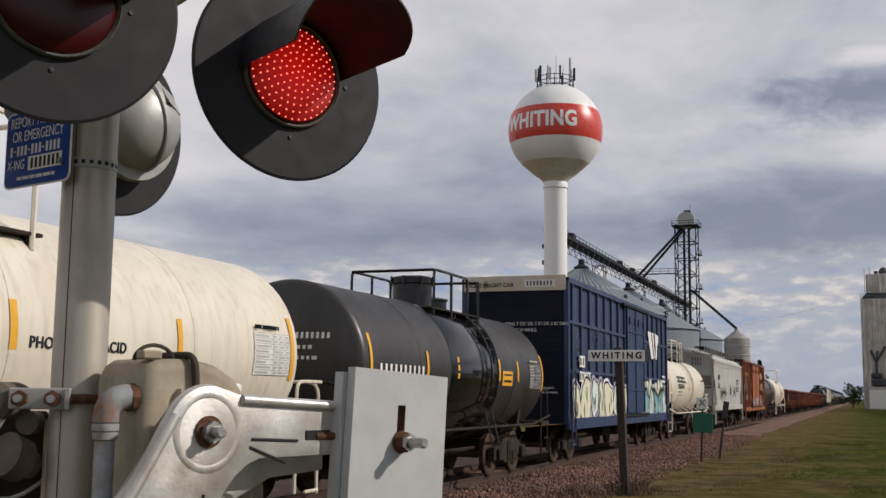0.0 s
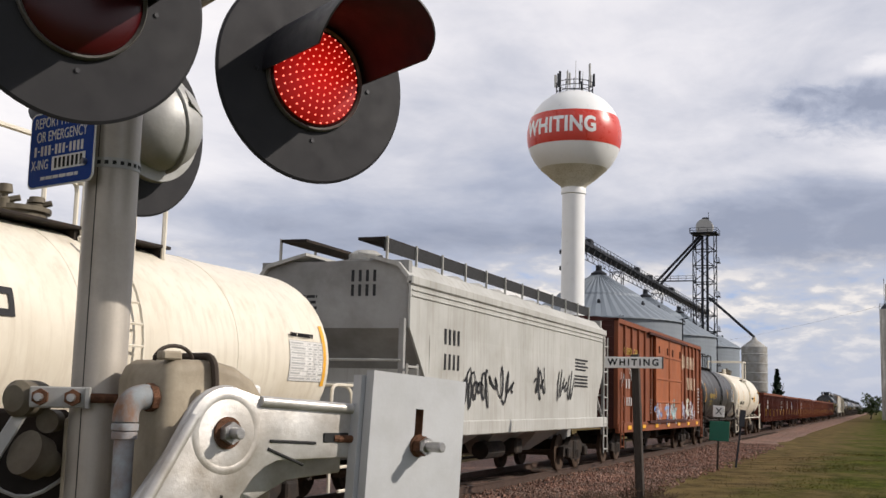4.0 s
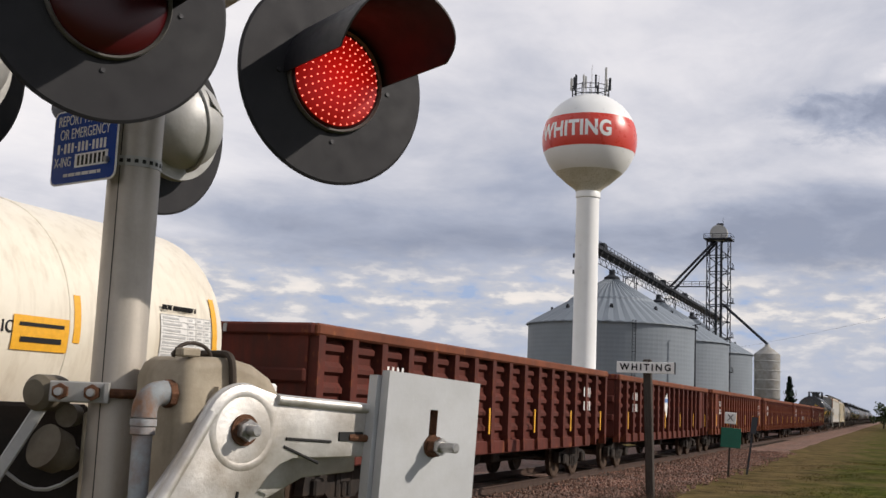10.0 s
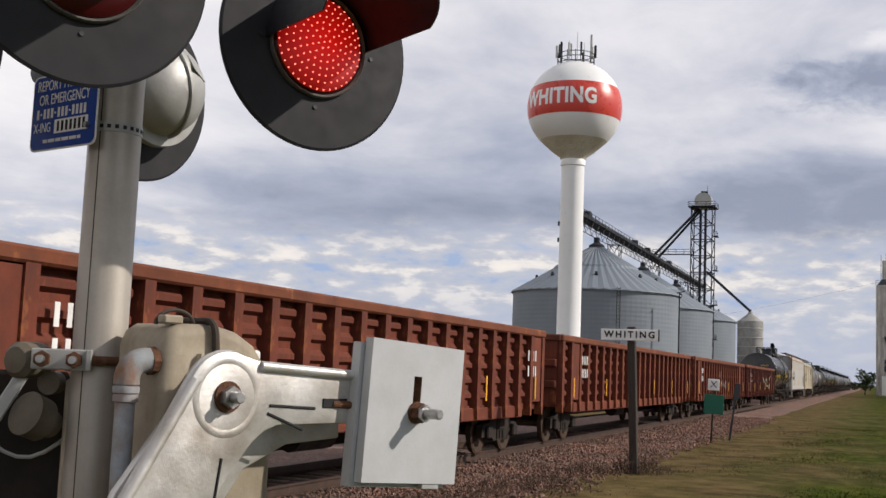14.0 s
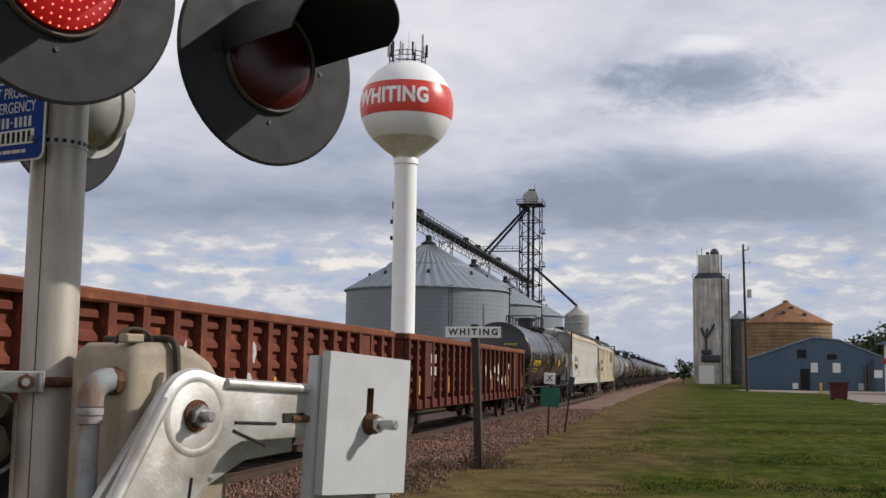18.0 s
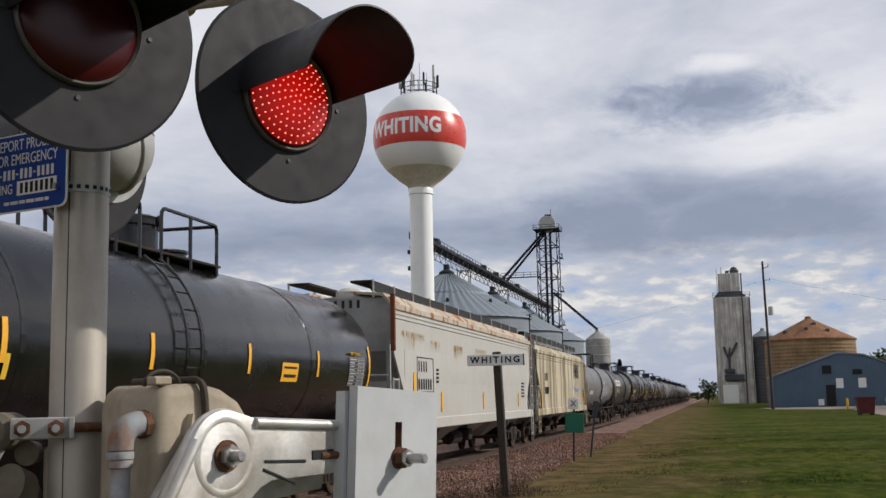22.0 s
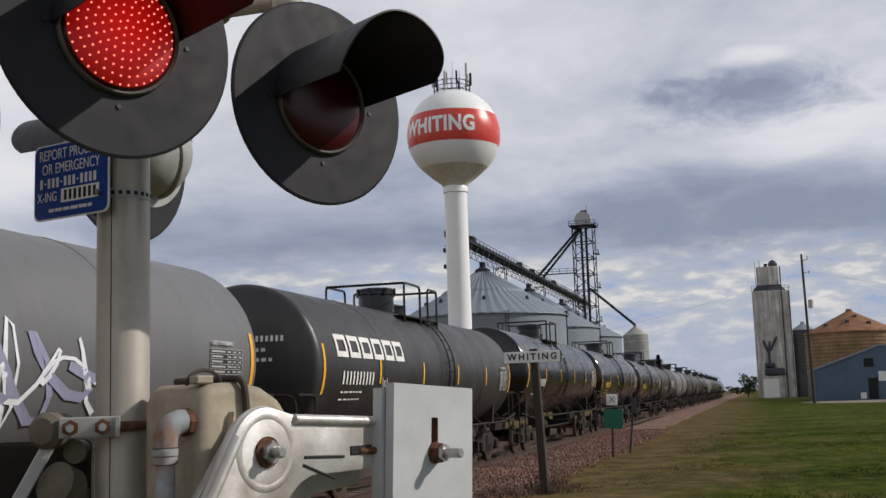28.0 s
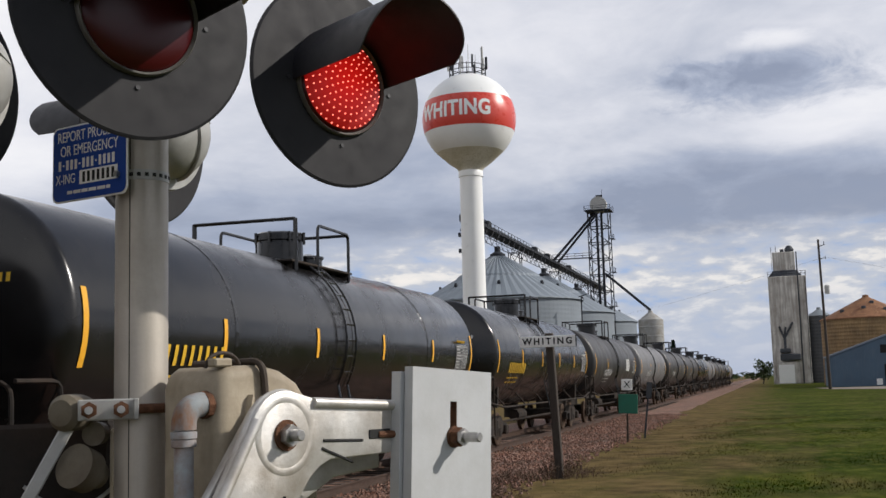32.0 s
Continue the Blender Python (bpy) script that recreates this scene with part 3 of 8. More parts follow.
def lathe(bm, prof, seg=32, m=None, caps=True):
    """Turns (radius, height) round z."""
    rings = []
    for r, z in prof:
        if r < 1e-5:
            rings.append([bm.verts.new((0, 0, z))])
        else:
            rings.append([bm.verts.new((r * math.cos(2 * math.pi * i / seg), r * math.sin(2 * math.pi * i / seg), z)) for i in range(seg)])
    for a, b in zip(rings, rings[1:]):
        for i in range(seg):
            j = (i + 1) % seg
            if len(a) == 1 and len(b) > 1:
                bm.faces.new((a[0], b[i], b[j]))
            elif len(b) == 1 and len(a) > 1:
                bm.faces.new((a[i], a[j], b[0]))
            elif len(a) > 1:
                bm.faces.new((a[i], a[j], b[j], b[i]))
    if caps:
        for rg, flip in ((rings[0], True), (rings[-1], False)):
            if len(rg) > 1:
                bm.faces.new(rg[::-1] if flip else rg)
    if m:
        bmesh.ops.transform(bm, matrix=m, verts=[v for rg in rings for v in rg])
    return bm


def prism(bm, poly, a, b, m=None):
    """A polygon (x, y) drawn from z = a to z = b."""
    lo = [bm.verts.new((x, y, a)) for x, y in poly]
    hi = [bm.verts.new((x, y, b)) for x, y in poly]
    n = len(poly)
    fs = [bm.faces.new(lo[::-1]), bm.faces.new(hi)]
    for i in range(n):
        j = (i + 1) % n
        fs.append(bm.faces.new((lo[i], lo[j], hi[j], hi[i])))
    if m:
        bmesh.ops.transform(bm, matrix=m, verts=lo + hi)
    bmesh.ops.recalc_face_normals(bm, faces=fs)
    return bm


SIDE = Matrix(((0, 0, 1, 0), (1, 0, 0, 0), (0, 1, 0, 0), (0, 0, 0, 1)))     # (x, y, z) drawn as (y, z, x): polygons on a car's side
ENDS = Matrix(((1, 0, 0, 0), (0, 0, 1, 0), (0, 1, 0, 0), (0, 0, 0, 1)))     # (x, y, z) drawn as (x, z, y): cross sections along a car


def letters(text, size, mat, parent, m, name="lettering", depth=0.004, align="CENTER", label="", bold=0.0, space=1.0):
    """Words in the built-in font, as a thin mesh in the plane z = 0 of m."""
    cu = bpy.data.curves.new(name, "FONT")
    cu.body, cu.size, cu.align_x, cu.align_y, cu.extrude, cu.offset, cu.space_character = text, size, align, "CENTER", depth, bold, space
    tmp = new("tmp", cu)
    me = bpy.data.meshes.new_from_object(tmp.evaluated_get(bpy.context.evaluated_depsgraph_get()))
    bpy.data.objects.remove(tmp)
    me.materials.clear()
    me.materials.append(mat)
    ob = new(name, me)
    ob.parent = parent
    ob.matrix_local = m
    if label:
        ob["label"] = label
    return ob


def bars(bm, rows, m, h=0.06, gap=0.6, depth=0.004, jitter=None):
    """Unreadable writing: rows of (x, y, width) as plain bars split into word-long pieces."""
    rng = jitter or random.Random(3)
    for x, y, w in rows:
        k = x
        while k < x + w:
            l = min(rng.uniform(1.5, 4.5) * h, x + w - k)
            box(bm, (k + l / 2, y, 0), (l, h, depth * 2), m)
            k += l + h * gap
    return bm


def glyphs(bm, n, x, y, w, h, m, depth=0.004, hollow=False):
    """Writing given as plain bars: one upright bar for each sign, or a plain frame for a large one."""
    pitch = w / n
    for i in range(n):
        lw = pitch * 0.40
        if hollow:
            lw, s = pitch * 0.84, h * 0.24
            cx = x + pitch * i + lw / 2
            for e in (-1, 1):
                box(bm, (cx + e * (lw - s) / 2, y, 0), (s, h, depth * 2), m)
                box(bm, (cx, y + e * (h - s) / 2, 0), (lw - 2 * s, s, depth * 2), m)
            continue
        box(bm, (x + pitch * i + lw / 2, y, 0), (lw, h, depth * 2), m)
    return bm


def scrawl(bm, rng, x, y, w, h, m, stroke=0.05, loops=6, depth=0.003, wrap=None):
    """A sprayed tag: a ribbon that loops across the face."""
    pts = []
    n = loops * 10
    px, py, ph = rng.uniform(0.6, 1.4), rng.uniform(1.6, 2.6), rng.uniform(0, 6)
    for i in range(n + 1):
        t = i / n
        a = t * loops * 2 * math.pi
        pts.append(Vector((x + w * t + w * 0.5 / loops * math.sin(a * px + ph), y + h * 0.5 * math.sin(a * py * 0.5) * (0.6 + 0.4 * math.sin(t * 9 + ph)), 0)))
    vs = []
    for i, p in enumerate(pts):
        d = (pts[min(i + 1, n)] - pts[max(i - 1, 0)])
        nrm = Vector((-d.y, d.x, 0)).normalized() * stroke * (0.35 + 0.4 * abs(math.sin(i * 0.37 + ph)))
        q = [p + nrm, p - nrm]
        vs.append([bm.verts.new(m @ (wrap(v) if wrap else Vector((v.x, v.y, depth)))) for v in q])
    for a, b in zip(vs, vs[1:]):
        bm.faces.new((a[0], a[1], b[1], b[0]))
    return bm


def bubble(bm, x, y, r, ry, m, depth=0.002, seg=18, wrap=None):
    vs = []
    for i in range(seg):
        a = 2 * math.pi * i / seg
        k = 1 + 0.18 * math.sin(3 * a + x) + 0.1 * math.sin(5 * a + y)
        p = Vector((x + r * k * math.cos(a), y + ry * k * math.sin(a), depth))
        vs.append(bm.verts.new(m @ (wrap(p) if wrap else p)))
    bm.faces.new(vs)
    return bm

# ---- ground, line and ballast ----
XT = -8.52          # middle of the line
RAIL = -0.08        # top of the rails
LOW = -0.32         # the grass


def make_ground():
    bm = B()
    xs = [-2600, -600, -150, -60, -30, -14, -5.6, -4.4, -2, 0, 3, 8, 16, 40, 120, 500, 2600]
    ys = [-600, -60, -8, 0] + [4 + 3 * i for i in range(30)] + [110, 140, 190, 260, 400, 800, 3600]
    g = [[bm.verts.new((x, y, LOW + (0.05 * noise.noise(Vector((x * 0.4, y * 0.3, 0))) if -14 < x < 40 and y < 130 else 0) - (0.25 if x < -13 else 0))) for x in xs] for y in ys]
    for j in range(len(ys) - 1):
        for i in range(len(xs) - 1):
            bm.faces.new((g[j][i], g[j][i + 1], g[j + 1][i + 1], g[j + 1][i]))
    return tagged(part("ground", bm, M_GROUND, smooth=True), "mown green grass with worn brown patches", "ground", kind="structure")


make_ground()


def make_ballast():
    bm = B()
    prof = [(-4.6, LOW - 0.1), (-3.0, RAIL - 0.24), (-1.5, RAIL - 0.17), (1.5, RAIL - 0.17), (2.0, RAIL - 0.22), (3.2, LOW + 0.03), (4.1, LOW - 0.08)]
    ys = [-60, -20] + [0.8 * i for i in range(90)] + [80, 100, 150, 250, 500, 1200]
    rows = [[bm.verts.new((XT + x + (0.25 * noise.noise(Vector((y * 0.5, x, 1))) if abs(x) > 2.5 else 0), y, z + 0.03 * noise.noise(Vector((x * 2, y * 2, 4))))) for x, z in prof] for y in ys]
    for a, b in zip(rows, rows[1:]):
        for i in range(len(prof) - 1):
            bm.faces.new((a[i], a[i + 1], b[i + 1], b[i]))
    return tagged(part("ballast_bed", bm, M_BALLAST), "pink crushed granite ballast under the railway line", "ballast", kind="structure")


make_ballast()


def make_stones():
    """Loose stones on the near shoulder."""
    rng = np.random.default_rng(5)
    n = 15000
    t = rng.uniform(0, 1, n) ** 1.6
    y = 11 + 52 * t
    x = XT + rng.uniform(0.9, 4.0, n) + rng.normal(0, 0.12, n)
    k = x - XT
    z = np.interp(k, [0, 1.5, 2.0, 3.2, 4.1], [RAIL - 0.17, RAIL - 0.17, RAIL - 0.22, LOW + 0.03, LOW + 0.0])
    keep = rng.uniform(0, 1, n) < np.interp(k, [0.9, 3.0, 4.4], [1, 0.9, 0.12])
    x, y, z = x[keep], y[keep], z[keep]
    n = len(x)
    base = np.array([(1, 0, 0), (-1, 0, 0), (0, 1, 0), (0, -1, 0), (0, 0, 1), (0, 0, -0.6)], float)
    fc = np.array([(0, 2, 4), (2, 1, 4), (1, 3, 4), (3, 0, 4), (2, 0, 5), (1, 2, 5), (3, 1, 5), (0, 3, 5)])
    s = rng.uniform(0.018, 0.042, n)[:, None, None] * (1 + (y / 90))[:, None, None]
    v = base[None] * s * rng.uniform(0.6, 1.35, (n, 6, 3))
    a = rng.uniform(0, 6.3, n)
    c, sn = np.cos(a)[:, None], np.sin(a)[:, None]
    v = np.stack([v[..., 0] * c - v[..., 1] * sn, v[..., 0] * sn + v[..., 1] * c, v[..., 2]], -1)
    v += np.stack([x, y, z + 0.008], -1)[:, None]
    f = fc[None] + (np.arange(n) * 6)[:, None, None]
    me = bpy.data.meshes.new("loose_ballast")
    me.from_pydata(v.reshape(-1, 3).tolist(), [], f.reshape(-1, 3).tolist())
    me.materials.append(M_BALLAST)
    tagged(new("loose_ballast", me), "loose pink and grey granite stones beside the rails", "stones", kind="stuff")


make_stones()


def make_track():
    for side in (-1, 1):
        bm = B()
        prof = [(-0.07, -0.17), (0.07, -0.17), (0.07, -0.155), (0.012, -0.135), (0.012, -0.04), (0.036, -0.03), (0.036, 0), (-0.036, 0), (-0.036, -0.03), (-0.012, -0.04), (-0.012, -0.135), (-0.07, -0.155)]
        prism(bm, prof, -60, 900, ENDS)
        tagged(part("rail", bm, M_RAILTOP, pos=pose(XT + side * 0.755, 0, RAIL)), "steel rail with a worn bright head", "rail", "rails of the line", "structure")
    bed = thing("tie_row", pose(XT, 0, RAIL - 0.17), "row of dark creosoted timber ties", "railway ties", kind="structure")
    bm = box(B(), (0, 0, -0.075), (2.6, 0.22, 0.16), bevel=0.01)
    t0 = part("tie", bm, M_TIE, bed, pos=pose(0, 6, 0.006))
    for i in range(1, 170):
        again(t0, pose(random.uniform(-0.04, 0.04), 6 + 0.52 * i, 0.006 + random.uniform(-0.01, 0.01), 0, 0, random.uniform(-1.2, 1.2)))


make_track()


def make_grass():
    """Short mown blades and dry tufts near the camera's side of the line."""
    rng = np.random.default_rng(8)
    n = 110000
    y = 11 + 48 * rng.uniform(0, 1, n) ** 1.5
    x = rng.uniform(-5.2, 16, n)
    keep = (x < 1 + 0.42 * y) & (rng.uniform(0, 1, n) < np.interp(x, [-5.2, -3.2, -1.5], [0.12, 0.45, 1.0]))
    x, y = x[keep], y[keep]
    n = len(x)
    tuft = 0.5 + 0.5 * np.sin(1.9 * x + 0.7 * np.sin(0.8 * y)) * np.sin(0.55 * y + 1.1 * np.sin(0.9 * x))
    h = rng.uniform(0.004, 0.032, n) * (0.4 + 1.1 * tuft) * np.interp(y, [14, 58], [1.0, 0.6])
    w = rng.uniform(0.006, 0.014, n) * (1 + y / 30)
    a = rng.uniform(0, 6.3, n)
    dx, dy = np.cos(a) * w, np.sin(a) * w
    lean = rng.normal(0, 0.025, (n, 2))
    z = np.full(n, LOW - 0.03)
    v = np.stack([np.stack([x - dx, y - dy, z], -1), np.stack([x + dx, y + dy, z], -1), np.stack([x + lean[:, 0], y + lean[:, 1], z + 0.03 + h], -1)], 1)
    f = np.arange(3 * n).reshape(-1, 3)
    me = bpy.data.meshes.new("grass_blades")
    me.from_pydata(v.reshape(-1, 3).tolist(), [], f.tolist())
    me.materials.append(M_GROUND)
    tagged(new("grass_blades", me), "short mown grass, green with dry straw patches", "grass", kind="stuff")


make_grass()


def make_weeds(cx, cy, spread, n, h, seed):
    rng = random.Random(seed)
    bm = B()
    for _ in range(n):
        x, y = rng.gauss(0, spread), rng.gauss(0, spread)
        k = rng.uniform(0.4, 1.0) * h * math.exp(-(x * x + y * y) / (2 * (spread * 1.4) ** 2))
        a = Vector((x, y, 0))
        tip = Vector((x + rng.gauss(0, 0.3) * k, y + rng.gauss(0, 0.3) * k, k))
        rod(bm, a, tip, 0.006, 3, 0.002)
        for _ in range(3):
            p = a.lerp(tip, rng.uniform(0.4, 1))
            rod(bm, p, p + Vector((rng.gauss(0, 0.06), rng.gauss(0, 0.06), rng.uniform(0, 0.08))), 0.007, 3, 0.003)
    return tagged(part("weed_tuft", bm, M_WEED, pos=pose(cx, cy, LOW - 0.02)), "tuft of dead brown weeds at the edge of the ballast", "weeds", "dead weeds by the line", "stuff")


make_weeds(-4.35, 23.9, 0.32, 170, 0.55, 1)
make_weeds(-5.1, 22.6, 0.35, 90, 0.35, 2)
for _i, (_x, _y) in enumerate(((-5.6, 18.2), (-5.5, 16.6), (-5.9, 15.0), (-5.2, 20.4), (-5.6, 14.0), (-5.0, 19.0))):
    make_weeds(_x, _y, 0.4, 90, 0.32, 10 + _i)

# ---- water tower ----
def water_tower():
    x, y = -26.24, 101.4
    th = thing("water_tower", pose(x, y, LOW), "white spherical water tower with a red lettered band", "water tower")
    R, zc = 4.47, 26.75 - LOW
    prof = []
    for i in range(0, 41):
        a = radians(90 - i * (90 + 45.5) / 40)
        prof.append((R * math.cos(a), zc + R * math.sin(a)))
    part("tank", lathe(B(), prof[::-1], 64, caps=False), M_TOWER, th, smooth=True)
    r0, z0 = prof[-1]
    cone = [(1.14, 21.75 - LOW), (1.3, 22.05 - LOW), (2.05, 22.6 - LOW), (r0, z0)]
    part("cone", lathe(B(), cone, 48, caps=False), M_TOWERCONE, th, "white cone with green and brown mildew stains", True)
    part("stem", lathe(B(), [(2.2, 0), (1.6, 1.5), (1.12, 4.2), (1.1, 12), (1.08, 21.2 - LOW)], 40), M_TOWER, th, smooth=True)
    part("collar", lathe(B(), [(1.08, 21.15 - LOW), (1.17, 21.2 - LOW), (1.17, 21.7 - LOW), (1.13, 21.8 - LOW)], 40), M_TOWER, th, smooth=True)
    zb, zt = 25.45 - LOW, 28.45 - LOW
    band = []
    for i in range(9):
        z = zb + (zt - zb) * i / 8
        band.append((math.sqrt(R * R - (z - zc) ** 2) + 0.012, z))
    part("red_band", lathe(B(), band, 64, caps=False), M_RED, th, "bright red painted band", True)
    # the town's name, laid round the band
    cu = bpy.data.curves.new("word", "FONT")
    cu.body, cu.size, cu.align_x, cu.align_y, cu.offset, cu.resolution_u, cu.space_character = "WHITING", 2.0, "CENTER", "CENTER", 0.075, 4, 1.06
    tmp = new("tmp", cu)
    me = bpy.data.meshes.new_from_object(tmp.evaluated_get(bpy.context.evaluated_depsgraph_get()))
    bpy.data.objects.remove(tmp)
    bm = B()
    bm.from_mesh(me)
    bmesh.ops.triangulate(bm, faces=bm.faces)
    bmesh.ops.subdivide_edges(bm, edges=[e for e in bm.edges if e.calc_length() > 0.4], cuts=3)
    face = radians(-97.3)
    zm = 26.95 - LOW
    for v in bm.verts:
        h = zm + v.co.y
        r = math.sqrt(max(1, R * R - (h - zc) ** 2)) + 0.03
        a = face + v.co.x * 0.82 / 4.4
        v.co = (r * math.cos(a), r * math.sin(a), h)
    part("town_name", bm, M_TOWER, th, "white capital letters")
    # rail and aerials on the crown
    zr = zc + R - 0.28
    bm = B()
    for k in range(3):
        for i in range(20):
            a, b = 2 * math.pi * i / 20, 2 * math.pi * (i + 1) / 20
            rod(bm, (1.75 * math.cos(a), 1.75 * math.sin(a), zr + 0.1 + 0.45 * k), (1.75 * math.cos(b), 1.75 * math.sin(b), zr + 0.1 + 0.45 * k), 0.035, 5)
    for i in range(14):
        a = 2 * math.pi * i / 14
        rod(bm, (1.75 * math.cos(a), 1.75 * math.sin(a), zr - 0.3), (1.75 * math.cos(a), 1.75 * math.sin(a), zr + 1.1), 0.04, 5)
    part("guard_rail", bm, M_LATTICE, th)
    rng = random.Random(4)
    for i in range(10):
        a = 2 * math.pi * i / 10 + 0.2
        bm = B()
        hgt = rng.choice((1.7, 1.9, 2.1, 2.6))
        px, py = 1.85 * math.cos(a), 1.85 * math.sin(a)
        box(bm, (px, py, zr + hgt - 0.55), (0.16, 0.2, 1.25), bevel=0.03)
        rod(bm, (px * 0.94, py * 0.94, zr), (px * 0.94, py * 0.94, zr + hgt), 0.04, 6)
        part("aerial", bm, M_GALV if i % 2 else M_LATTICE, th)
    for hgt, px in ((3.3, 0.1), (2.5, -0.7), (2.2, 0.8)):
        part("whip_aerial", rod(B(), (px, 0, zr), (px, 0, zr + hgt), 0.045, 6, 0.02), M_GALV, th)
    part("stem_weld", lathe(B(), [(1.085, 12.0), (1.1, 12.02), (1.1, 12.06), (1.085, 12.08)], 40, caps=False), M_TOWER, th)


water_tower()


# ---- grain bins ----
def grain_bin(x, y, r, eave, peak):
    th = thing("grain_bin", pose(x, y, LOW), "corrugated galvanised grain bin with a conical roof", "grain bin", "row of big grain bins")
    prof = []
    n = 22
    for i in range(n * 2 + 1):
        z = (eave - LOW) * i / (n * 2)
        prof.append((r + (0.012 if i % 2 else 0.0), z))
    part("wall", lathe(B(), prof, 96, caps=False), M_BIN, th, smooth=False)
    bm = B()
    k = 96
    pr = [(r + 0.35, eave - LOW - 0.12), (r + 0.3, eave - LOW), (r * 0.52, eave - LOW + (peak - eave) * 0.51), (r * 0.5, eave - LOW + (peak - eave) * 0.56), (1.1, peak - LOW)]
    rings = []
    for j, (q, z) in enumerate(pr):
        rings.append([bm.verts.new((q * math.cos(2 * math.pi * i / k), q * math.sin(2 * math.pi * i / k), z + (0.13 if i % 2 and 0 < j else 0))) for i in range(k)])
    for a, b in zip(rings, rings[1:]):
        for i in range(k):
            bm.faces.new((a[i], a[(i + 1) % k], b[(i + 1) % k], b[i]))
    part("roof", bm, M_BINROOF, th)
    part("peak_cap", lathe(B(), [(1.25, peak - LOW - 0.1), (1.25, peak - LOW + 0.35), (0.5, peak - LOW + 0.8), (0.5, peak - LOW + 1.6)], 20), M_LATTICE, th)
    v0 = None
    for i in range(8):
        a = 2 * math.pi * (i + 0.3) / 8
        q = r * 0.72
        zz = eave - LOW + (peak - eave) * 0.29
        m = Matrix.Translation((q * math.cos(a), q * math.sin(a), zz + 0.1)) @ pose(0, 0, 0, 0, 0, math.degrees(a))
        if v0 is None:
            v0 = part("roof_vent", rod(box(B(), (0, 0, 0.2), (0.4, 0.5, 0.4), bevel=0.05), (0, 0, 0.4), (0, 0, 0.6), 0.2, 10), M_LATTICE, th, pos=m)
        else:
            again(v0, m)
    bm = B()
    for s in (-0.25, 0.25):
        rod(bm, (r + 0.25, s, 0), (r + 0.25, s, eave - LOW + 0.3), 0.05, 4)
    for i in range(30):
        rod(bm, (r + 0.25, -0.25, 0.5 * i + 0.3), (r + 0.25, 0.25, 0.5 * i + 0.3), 0.03, 4)
    part("ladder", bm, M_LATTICE, th, pos=pose(0, 0, 0, 0, 0, -62))
    return th


for _y in (174.5, 213.0, 251.5):
    grain_bin(-41.1, _y, 13.1, 14.35, 21.9)


def lattice(bm, x0, x1, y0, y1, z0, z1, bay, r=0.09, leg=0.14):
    n = max(1, round((z1 - z0) / bay))
    c = [(x0, y0), (x1, y0), (x1, y1), (x0, y1)]
    for x, y in c:
        box(bm, (x, y, (z0 + z1) / 2), (leg, leg, z1 - z0))
    for i in range(n + 1):
        z = z0 + (z1 - z0) * i / n
        for (ax, ay), (bx, by) in zip(c, c[1:] + c[:1]):
            rod(bm, (ax, ay, z), (bx, by, z), r, 4)
            if i < n:
                z2 = z0 + (z1 - z0) * (i + 1) / n
                rod(bm, (ax, ay, z), (bx, by, z2), r * 0.8, 4)
    return bm


